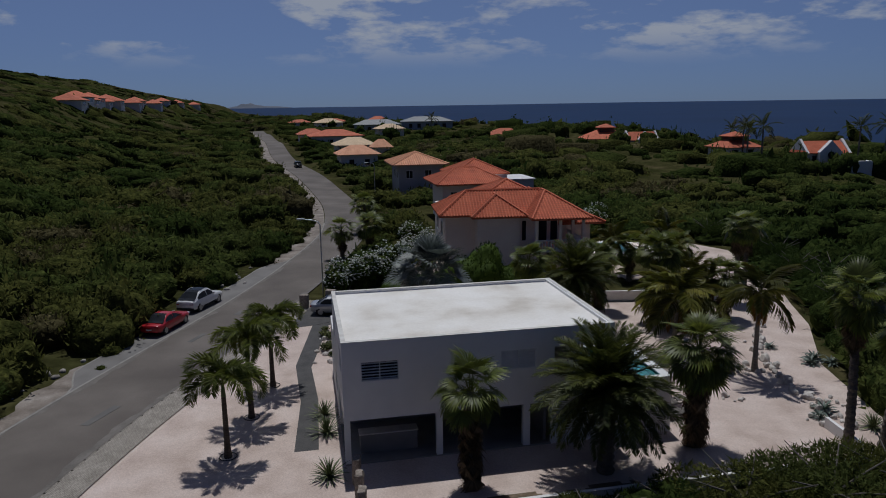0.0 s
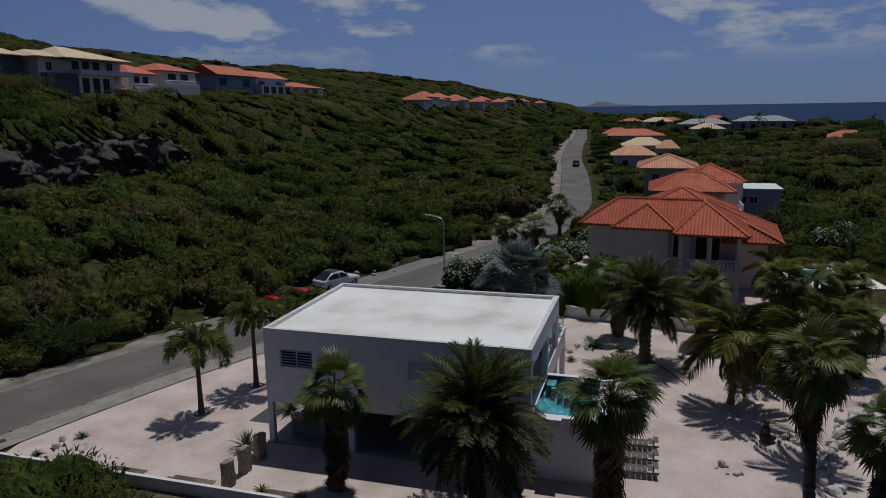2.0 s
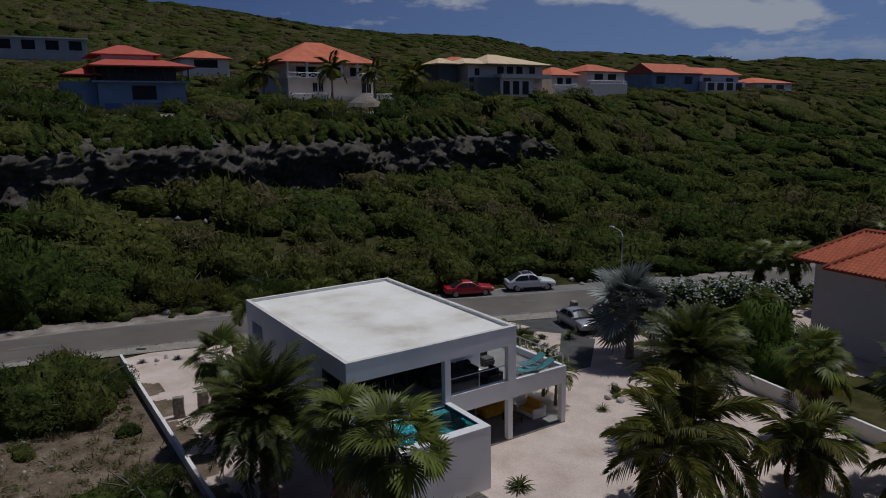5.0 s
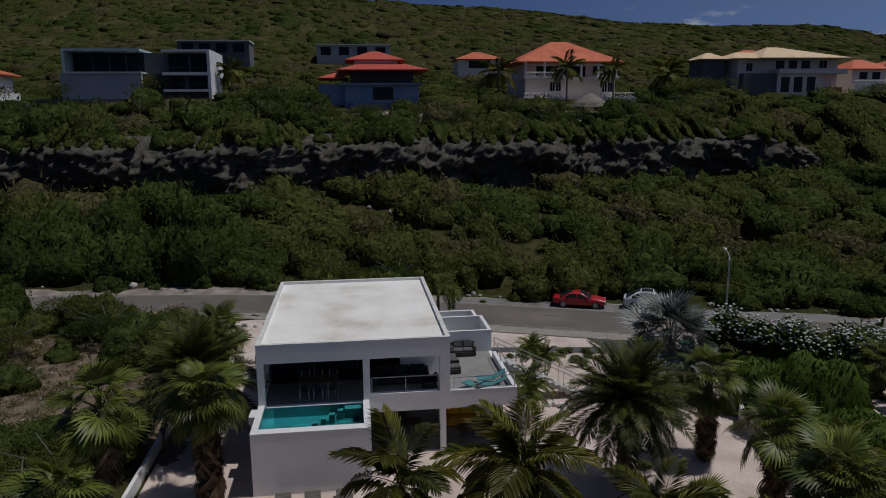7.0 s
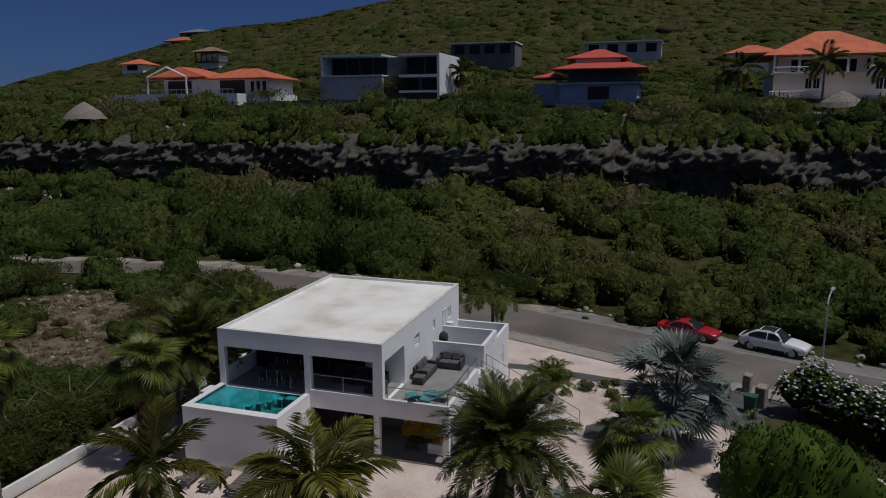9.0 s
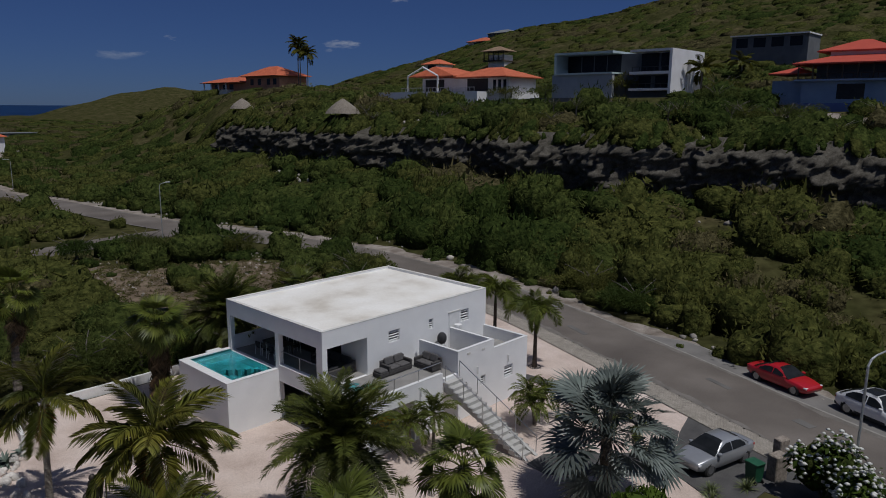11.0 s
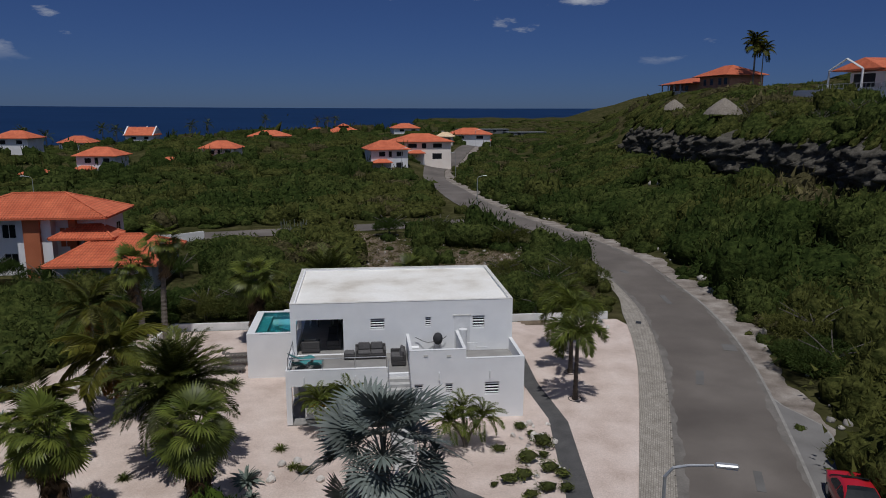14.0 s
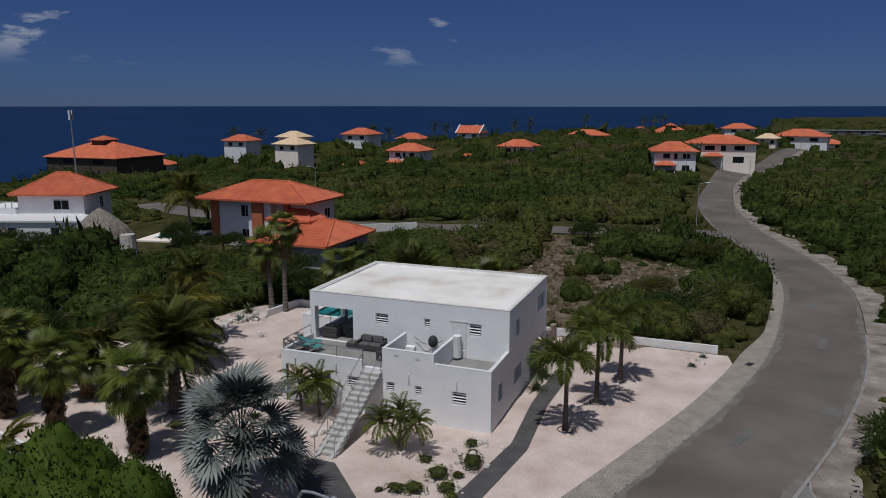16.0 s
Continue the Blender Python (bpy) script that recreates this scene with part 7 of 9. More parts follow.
h = home("blue_villa", (0, 0, 0), 0, "blue villa with a double red hip roof and verandah")
block(h, "wall", (-92, 34.6, 17.5), (-77, 47.2, 22.0), M_WALLB)
block(h, "wall", (-92, 35.6, 22.0), (-80, 46.5, 24.5), M_WALLD)
block(h, "floor_slab", (-92, 33.8, 22.0), (-76, 47.8, 22.25), M_WALLB)
hip_roof(h, (-92, -76.6, 34.2, 48.0), 24.5, (-86, 38.6, -86, 43.6), 26.5, M_RED, 0.8)
block(h, "wall", (-90, 36.4, 25.6), (-83, 44.0, 26.6), M_WALLW)
hip_roof(h, (-91, -83, 35.4, 44.6), 26.6, (-86.6, 39.4, -86.6, 40.8), 28.3, M_RED, 0.7)
for y in np.linspace(34.2, 47.6, 8):
    block(h, "post", (-76.5, y - 0.08, 22.25), (-76.3, y + 0.08, 24.5), M_WOODD)
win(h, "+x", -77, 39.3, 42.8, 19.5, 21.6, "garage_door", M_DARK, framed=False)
block(h, "patio_wall", (-73.6, 34.8, 15.8), (-73.1, 46.2, 18.9), M_BLUE, "deep blue patio wall")
block(h, "lean_to", (-84, 30.2, 18), (-78, 34.6, 22.2), M_WALLB)
hip_roof(h, (-84, -77, 30.4, 34.8), 23.2, (-81, 33, -80, 33), 24.2, M_RED, 0.4)
balusters(h, (-76.4, 34.2), (-76.4, 47.4), 22.25, 0.8, 1.0, M_WOODD)

h = home("cream_villa", (0, 0, 0), 0, "cream villa with arcades and a pale tiled roof")
block(h, "wall", (-112, 118.6, 18), (-101, 142, 28.0), M_WALLP)
block(h, "wall", (-101, 119, 18), (-99, 127, 25.0), M_WALLD)
block(h, "wall", (-101, 126.6, 18.5), (-98.6, 137, 24.9), M_WALLP)
block(h, "balcony", (-101, 126.4, 24.9), (-97.8, 142.2, 25.9), M_WALLP)
block(h, "red_wall", (-101, 137, 18), (-98.4, 141.6, 22.0), M_ORANGE)
hip_roof(h, (-112, -98.6, 123.0, 142.0), 28.2, (-105, 127.4, -105, 130), 30.9, M_CREAM, 0.9)
hip_roof(h, (-112, -100, 117.4, 126), 28.2, (-106, 120.6, -106, 124), 29.9, M_CREAM, 0.7)
hip_roof(h, (-110, -103, 111.6, 117), 28.3, (-106.5, 114, -106.5, 115), 29.8, M_CREAM, 0.6)
block(h, "wall", (-110, 112, 20), (-103.4, 117, 28.3), M_WALLD)
# no holes here: near-black panes paint the shade within the arches
for u in (127.4, 130.4, 133.4):
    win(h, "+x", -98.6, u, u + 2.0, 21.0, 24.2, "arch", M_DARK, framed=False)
    win(h, "+x", -101, u, u + 2.0, 26.0, 27.8, "window", framed=False)
win(h, "+x", -101, 137.6, 139.4, 26.2, 27.8); win(h, "+x", -101, 120.6, 122.0, 25.6, 27.2)

for (x, y, w, d, zt, wm, rm) in ((-112, 170, 12, 15, 27.6, M_WALLP, M_TERRA), (-124, 268, 16, 22, 25.8, M_WALLP, M_TERRA), (-108, 152, 9, 9, 26.2, M_WALLP, M_TERRA)):
    h = home("hill_house", (x, y, 0), 0, "hillside house with a terracotta hip roof")
    g = float(height(x + w / 2, y)) - 2
    block(h, "wall", (-w / 2, -d / 2, g), (w / 2, d / 2, zt), wm)
    hip_roof(h, (-w / 2, w / 2, -d / 2, d / 2), zt, (0, -d * 0.12, 0, d * 0.12), zt + 2.3, rm, 0.9)
    for u in (-d * 0.3, d * 0.05):
        win(h, "+x", w / 2, u, u + d * 0.22, zt - 2.3, zt - 0.7, framed=False)
    balusters(h, (w / 2 + 1, -d / 2), (w / 2 + 1, d / 2), zt - 3.4, 0.8, 0.6)
    block(h, "terrace", (w / 2, -d / 2, g), (w / 2 + 1.2, d / 2, zt - 3.4), wm)
# pale blue gabled house
h = home("gabled_house", (-118, 208, 0), 0, "pale blue hillside house with two red gabled roofs")
for y0, y1, ze, zr in ((-11, 11.5, 28.2, 31.4), (12, 33, 28.0, 30.6)):
    block(h, "wall", (-6, y0, 20), (5.4, y1, ze), M_WALLB)
    hip_roof(h, (-6, 6, y0, y1), ze, (0, y0 + 0.6, 0, y1 - 0.6), zr, M_TERRA, 0.6)
    win(h, "+x", 5.4, y0 + 2, y0 + 6, ze - 3.4, ze - 1, framed=False); win(h, "+x", 5.4, y1 - 7, y1 - 3, ze - 3.4, ze - 1, framed=False)
block(h, "porch", (5.4, 12, 22.4), (8, 33, 25.6), M_WALLW)
# porch openings are near-black panes that paint the shade behind
for u in (13, 18, 23, 28):
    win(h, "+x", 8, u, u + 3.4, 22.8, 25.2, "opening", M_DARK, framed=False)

h = home("white_terrace_house", (0, 0, 0), 0, "white house with orange roofs and a long white terrace wall")
block(h, "wall", (-96, -53, 18.5), (-85, -25.2, 21.4), M_WALLW)
block(h, "wall", (-96, -52.0, 21.4), (-86.5, -26.2, 24.6), M_WALLW)
hip_roof(h, (-96, -84, -52.4, -40), 25.0, (-92, -46.6, -85, -46.6), 27.2, M_TERRA, 0.8)
hip_roof(h, (-96, -84.4, -40.2, -25.6), 24.6, (-90, -35, -90, -31), 26.8, M_TERRA, 0.8)
block(h, "terrace_wall", (-84, -61, 17.5), (-80.5, -30, 21.4), M_WALLW)
bm = bmesh.new()
for a, b in (((-82.6, -53, 25.0), (-82.6, -48, 27.0)), ((-82.6, -48, 27.0), (-82.6, -43.4, 25.0)), ((-82.6, -43.4, 25.0), (-82.6, -43.4, 21.4)), ((-82.6, -53, 25.0), (-82.6, -53, 21.4))):
    add_tube(bm, [a, b], 0.2, 4)
part("gable_frame", bm, M_SLAT, h)
# near-black panes paint the shade behind these two openings
for u0, u1 in ((-51, -45), (-38, -32)):
    win(h, "+x", -86.5, u0, u1, 21.6, 24.3, "opening", M_DARK, framed=False)
for u in (-30.6, -29.2, -27.8):
    win(h, "+x", -86.5, u, u + 0.8, 21.8, 24.0, framed=False)
balusters(h, (-80.7, -53), (-80.7, -31), 21.4, 0.9, 1.2, M_STEEL)

h = home("orange_villa", (0, 0, 0), 0, "salmon and white villa high on the hill shoulder")
block(h, "wall", (-128, -203, 19), (-116.5, -176, 27.2), M_SALMON)
block(h, "wall", (-128, -176, 19), (-116, -154, 29.2), M_SALMON)
block(h, "verandah_wall", (-116.5, -203, 19), (-113.5, -186, 24.2), M_WALLW)
block(h, "verandah_floor", (-116.5, -203.5, 24.2), (-113, -186, 24.5), M_WALLW)
for u in (-203, -197.5, -192, -186.4):
    block(h, "column", (-113.6, u - 0.2, 24.5), (-113.2, u + 0.2, 27.0), M_WALLW)
hip_roof(h, (-128, -113.5, -204, -177), 27.2, (-121, -197, -121, -186), 29.6, M_TERRA, 1.0)
hip_roof(h, (-128, -114.5, -176.5, -153), 29.2, (-121, -168, -121, -162), 32.9, M_TERRA, 1.0)
for u in (-200, -194, -189):
    win(h, "+x", -116.5, u, u + 3, 24.7, 26.6, framed=False)
for u in (-173, -168, -162, -158):
    win(h, "+x", -116, u, u + 2.2, 26.0, 28.2, framed=False)
for (x, y, w, d, h0, wm, lab) in ((-192, 37, 10, 23, 6.3, M_WALLG, "flat-roofed pale grey house on the slope"), (-175, -3, 10, 20, 4.4, M_WALLD, "flat-roofed dark modern house on the slope")):
    g = float(height(x + w / 2, y))
    h = home("slope_house", (x, y, 32.3 if h0 > 5 else 33.6), 0, lab)
    block(h, "wall", (-w / 2, -d / 2, -6), (w / 2, d / 2, h0), wm)
    block(h, "roof", (-w / 2, -d / 2 - 0.3, h0), (w / 2 + 0.8, d / 2 + 0.3, h0 + 0.35), M_WALLW)
    for u in np.linspace(-d / 2 + 1.2, d / 2 - 4.6, 4):
        win(h, "+x", w / 2, u, u + 3.2, h0 - 3, h0 - 0.5, framed=False)
h = home("timber_house", (-190, -113, 37.6), 0, "open timber house with a brown shingle roof")
block(h, "wall", (-4, -3.5, -5), (1.5, 4.5, 1.2), M_WALLP)
for y in np.linspace(-4.8, 4.8, 5):
    block(h, "post", (2.4, y - 0.13, -1), (2.7, y + 0.13, 2.6), M_WOODD)
block(h, "deck", (-4, -5, -1.3), (3.2, 5, -1), M_WOODD)
balusters(h, (2.9, -5), (2.9, 5), -1, 0.9, 0.8, M_WOODD)
hip_roof(h, (-4, 3, -5.2, 5.2), 2.6, (-0.5, -1, -0.5, 1), 4.5, M_SHINGLE, 0.7)
for (x, y, z, w, d, m) in ((-316, -209, 60, 9, 20, M_GREYR), (-195, -150, 33.5, 8, 10, M_TERRA), (-250, -170, 48, 9, 14, M_TERRA), (-155, 71, 28.5, 9, 12, M_TERRA), (-152, 150, 29, 10, 14, M_TERRA)):
    h = home("ridge_house", (x, y, z), 0, "house high on the hillside among scrub")
    block(h, "wall", (-w / 2, -d / 2, -5), (w / 2, d / 2, 3.2), M_WALLD if m is M_GREYR else M_WALLP)
    hip_roof(h, (-w / 2, w / 2, -d / 2, d / 2), 3.2, (0, -d * 0.1, 0, d * 0.1), 5.4, m, 0.9)
    win(h, "+x", w / 2, -d / 4, d / 4, 0.8, 2.8, framed=False)

# houses scattered over the coastal plain and the far hillside
# x, y, width, depth, kind (0 shed, 1 bungalow, 2 two storeys, 3 cream roof, 4 great roof with a lantern, 5 gabled, 6 lantern) and the ridge's height above the sea plain, where it is known
FAR_HOUSES = [(81, -128, 15, 12, 2, 0), (54, -158, 15, 12, 2, 0), (92, -112, 8, 7, 0, 0), (66, -140, 7, 6, 0, 0), (2, -127, 15, 13, 2, 8.5), (-10, -151, 24, 13, 7, 9.6), (-39.7, -240.5, 25, 15, 1, 9.1),
              (-26.5, -221.4, 10, 9, 3, 7.8), (19.8, -381, 30, 24, 6, 8.1), (36.2, -379.5, 15, 13, 1, 5.9), (-2.7, -455, 15, 12, 1, 3.8), (-18.1, -361.8, 21, 16, 1, 8.7), (56.9, -306, 27, 16, 1, 6.1),
              (129.4, -187.3, 17, 14, 1, 9.5), (122.5, -223.9, 16, 14, 1, 6.3), (116.7, -290.5, 18, 14, 5, 8.1), (136.8, -148.2, 13, 11, 3, 9.3), (131, -139, 15, 12, 3, 7.4), (163, -152, 15, 12, 1, 7.6),
              (-60, -330, 20, 12, 1, 0), (176, -98, 36, 26, 4, 0), (172, -118, 14, 8, 0, 0),
              (111.2, 250.3, 21, 19, 6, 9.5), (119, 238, 14, 10, 5, 6.8), (128.5, 195.3, 15, 14, 6, 8.0), (118.5, 146, 13, 9, 5, 7.6), (91.3, 316.1, 21, 15, 1, 6.5), (120.2, 338.2, 13, 10, 8, 3.7),
              (40, 330, 16, 12, 3, 0), (20, 520, 24, 16, 3, 0), (60, 560, 20, 16, 1, 0), (30, 640, 24, 14, 1, 0), (0, 580, 22, 12, 1, 0)]
FAR_LOOK = {3: "pale house with a cream tiled roof near the coast", 5: "white gabled house with a terracotta roof among dark trees", 6: "terracotta-roofed house with a raised lantern among dark trees",
            7: "cream-walled villa with a terracotta hip roof by the road", 8: "pale house with a grey hip roof on the coastal plain"}
for x, y, w, d, k, top in FAR_HOUSES:
    w, d = w * 0.85, d * 0.85
    g = float(height(x, y))
    h = home("coast_house", (x, y, g), 12 * math.sin(x), FAR_LOOK.get(k, "white house with a terracotta hip roof on the coastal plain"))
    rise = min(w, d) * (0.3 if k == 5 else 0.19) + 0.3
    z = top - g - rise - (1.9 if k == 6 else 0) if top else (2.6, 3.4, 6.0, 4.2, 7.2)[k]
    wall = {4: M_WOODD, 3: M_WALLP, 7: M_WALLP}.get(k, M_WALLW)
    block(h, "wall", (-w / 2 + 1, -d / 2 + 1, -1.5), (w / 2 - 1, d / 2 - 1, z), wall)
    ridge = w / 2 - 1.1 if k == 5 else w * 0.14
    hip_roof(h, (-w / 2 + 0.6, w / 2 - 0.6, -d / 2 + 0.6, d / 2 - 0.6), z, (-ridge, 0, ridge, 0), z + rise, {3: M_CREAM, 8: M_GREYR}.get(k, M_TERRA), 0.5)
    if k in (4, 6):
        hip_roof(h, (-3, 3, -3, 3), z + rise + 0.6, (-0.3, 0, 0.3, 0), z + rise + 1.9, M_TERRA, 0.3, name="lantern_roof")
        block(h, "lantern", (-2.6, -2.6, z + 2.0), (2.6, 2.6, z + rise + 0.6), M_WOODD)
    if k == 5:                                          # parapet gables, a round window and a low flat-roofed wing
        for e in (-1, 1):
            bm = bmesh.new()
            p = [[bm.verts.new((e * (w / 2 - 0.9 + q), v, c)) for v, c in ((-d / 2 - 0.1, z), (d / 2 + 0.1, z), (0, z + rise + 0.5))] for q in (0.0, 0.6)]
            bm.faces.new(p[0]); bm.faces.new(p[1][::-1])
            for a in range(3):
                bm.faces.new((p[0][a], p[1][a], p[1][(a + 1) % 3], p[0][(a + 1) % 3]))
            bmesh.ops.recalc_face_normals(bm, faces=bm.faces)
            part("gable", bm, M_WALLW, h)
        bm = bmesh.new()
        p = [[bm.verts.new((u, -d / 2 + v, c)) for u, c in ((-2.6, -1.5), (2.6, -1.5), (2.6, z + 0.2), (0, z + rise + 0.3), (-2.6, z + 0.2))] for v in (-0.8, 0.5)]
        bm.faces.new(p[0]); bm.faces.new(p[1][::-1])
        for a in range(5):
            bm.faces.new((p[0][a], p[0][(a + 1) % 5], p[1][(a + 1) % 5], p[1][a]))
        bmesh.ops.recalc_face_normals(bm, faces=bm.faces)
        part("front_gable", bm, M_WALLW, h)
        bm = bmesh.new()
        bmesh.ops.create_cone(bm, cap_ends=True, segments=20, radius1=0.8, radius2=0.8, depth=0.1, matrix=pose(0, -d / 2 - 0.82, z - 0.4, 90))
        part("round_window", bm, M_PANE, h)
        block(h, "wing", (w * 0.25, -d / 2 - 4.5, -1.5), (w / 2 + 2, -d / 2 + 0.9, z - 1.6), M_WALLW)
    for s, fy in (("+y", d / 2 - 1), ("-y", -d / 2 + 1)):
        for u in (-w * 0.3, w * 0.1):
            win(h, s, fy, u, u + w * 0.14, z - 2.0, z - 0.7, framed=False)
    if k in (2, 7):
        for s, fy in (("+y", d / 2 - 1), ("-y", -d / 2 + 1)):
            win(h, s, fy, -w * 0.05, w * 0.02, z - 2.2, z - 0.6, framed=False); win(h, s, fy, -w * 0.3, -w * 0.15, z - 5.6, z - 3.8, framed=False)
        q = z - 3.5
        hip_roof(h, (0, 5, d / 2 - 1, d / 2 + 1.6), q, (1.2, d / 2, 3.6, d / 2), q + 0.9, M_TERRA, 0.3, name="porch_roof")
        for u in (0.2, 4.8):
            block(h, "porch_post", (u - 0.12, d / 2 + 1.2, -1.5), (u + 0.12, d / 2 + 1.45, q - 0.15), M_WALLW)
for y in (395, 430, 452, 478, 500, 531, 560, 590, 635, 690, 755, 830, 934):
    x = min((-60 - 2 * i for i in range(80)), key=lambda q: abs(float(height(q, y)) - 20.5 - 1.5 * math.sin(y)))
    h = home("far_hill_house", (x, y, float(height(x, y)) + 1.5), 5, "distant terracotta-roofed house in a row on the hillside")
    w = 20 + 5 * math.sin(y * 3)
    block(h, "wall", (-7, -w / 2, -6), (7, w / 2, 1.5), M_WALLP)
    hip_roof(h, (-7, 7, -w / 2, w / 2), 1.5, (0, -w * 0.15, 0, w * 0.15), 5.0, M_TERRA, 1.2)
    win(h, "+x", 7, -w / 4, w / 4, -1.0, 0.8, framed=False)

for x, y, w, d, z in ((-66, -505, 30, 12, 2.6), (-128, -512, 34, 12, 3.0), (-100, -560, 46, 14, 3.4)):
    h = home("shore_building", (x, y, float(height(x, y))), 8, "long low flat-roofed grey building near the shore")
    block(h, "wall", (-w / 2, -d / 2, -2), (w / 2, d / 2, z), M_WALLD)
    block(h, "roof", (-w / 2 - 0.5, -d / 2 - 0.5, z), (w / 2 + 0.5, d / 2 + 0.5, z + 0.4), M_GREYR)
    for u in np.linspace(-w / 2 + 2, w / 2 - 5, 5):
        win(h, "+y", d / 2, u, u + 3, z - 2.2, z - 0.6, framed=False)

# an island low on the horizon
ridge = np.linspace(0, 1, 40)
top = 14 + 27 * np.exp(-((ridge - 0.30) / 0.14) ** 2) * (1 + 0.15 * np.sin(ridge * 60)) + 12 * np.exp(-((ridge - 0.6) / 0.2) ** 2) + 8 * (1 - ridge)
rows = np.stack([np.column_stack([-460 + 540 * ridge, np.full(40, 4300 + 120 * k), 8 + (top - 8) * f]) for k, f in ((0, 0.0), (1, 0.75), (2, 1.0), (4, 0.0))])
i, j = np.meshgrid(np.arange(3), np.arange(39), indexing="ij")
a = (i * 40 + j).ravel()
tagged(big_mesh("island", rows.reshape(-1, 3), np.concatenate([np.stack([a, a + 1, a + 41], 1), np.stack([a, a + 41, a + 40], 1)]), M_ISLAND), "hazy blue-grey island on the horizon", "island", kind="structure")

HOUSE_PLOTS = [[(x - a, y - b), (x + a, y - b), (x + a, y + b), (x - a, y + b)] for x, y, a, b in
               [(-92, 78, 13, 13), (-86, -1, 13, 15), (-83, 41, 10, 9), (-102, 130, 12, 16), (-112, 170, 8, 9), (-118, 218, 10, 24), (-88, -41, 10, 22), (-57.8, -46.3, 4, 4), (-86.3, -130.8, 4.5, 4.5), (43, 0, 13, 12), (34, 6, 9, 9), (80, 3, 15, 12), (64, 7, 8, 9),
                (24, 104, 12, 14), (21, 137, 7, 8), (-120, -175, 9, 34), (-192, 37, 7, 13), (-175, -3, 7, 12), (-190, -113, 5, 7)] + [(x, y, w / 2 + 1, d / 2 + 2) for x, y, w, d, k, top in FAR_HOUSES]]

# ---- scrub ----
def bush_template(seed, leaves, core=True, flat=0.62, lobes=6, leaf=0.16):
    """Leaf quads over a few lumpy lobes, radius about 1, foot at z = 0; the core's dark colour paints inner shade."""
    rg = np.random.default_rng(seed)
    c = np.column_stack([rg.uniform(-0.55, 0.55, lobes), rg.uniform(-0.55, 0.55, lobes), rg.uniform(0.35, 0.75, lobes)])
    r = rg.uniform(0.32, 0.58, lobes)
    k = rg.integers(0, lobes, leaves)
    d = rg.normal(size=(leaves, 3))
    d[:, 2] = np.abs(d[:, 2]) * 1.05 - 0.30
    d /= np.linalg.norm(d, axis=1)[:, None]
    p = c[k] + d * (r[k] * rg.uniform(0.78, 1.12, leaves))[:, None]
    p[:, 2] *= flat * 1.35
    p[:, 2] = np.maximum(p[:, 2], 0.03)
    nrm = d * 0.6 + rg.normal(0, 0.3, (leaves, 3)) + (0, 0, 0.8)
    nrm /= np.linalg.norm(nrm, axis=1)[:, None]
    a = np.cross(nrm, rg.normal(size=(leaves, 3)))
    a /= np.linalg.norm(a, axis=1)[:, None]
    b = np.cross(nrm, a)
    s = leaf * rg.uniform(0.55, 1.35, leaves)[:, None]
    V = np.concatenate([p - a * s, p + b * s * 0.6, p + a * s, p - b * s * 0.6])
    i = np.arange(leaves)
    F = np.concatenate([np.stack([i, i + leaves, i + 2 * leaves], 1), np.stack([i, i + 2 * leaves, i + 3 * leaves], 1)])
    slot = np.zeros(len(F), int)
    if core:
        bm = bmesh.new()
        bmesh.ops.create_icosphere(bm, subdivisions=2 if leaves > 300 else 1, radius=1)
        cv = np.array([v.co for v in bm.verts])
        cf = np.array([[v.index for v in f.verts] for f in bm.faces])
        bm.free()
        q = []
        for v in cv:
            far = max((np.dot(v, cc * (1, 1, 0.8)) + 0.55 * rr) for cc, rr in zip(c, r))
            q.append(v * max(0.3, far) * (0.9, 0.9, flat * 1.05) + (0, 0, 0.34))
        q = np.array(q)
        q[:, 2] = np.maximum(q[:, 2], -0.1)
        F = np.concatenate([F, cf + len(V)])
        V = np.concatenate([V, q])
        slot = np.concatenate([slot, np.ones(len(cf), int)])
    return V, F, slot


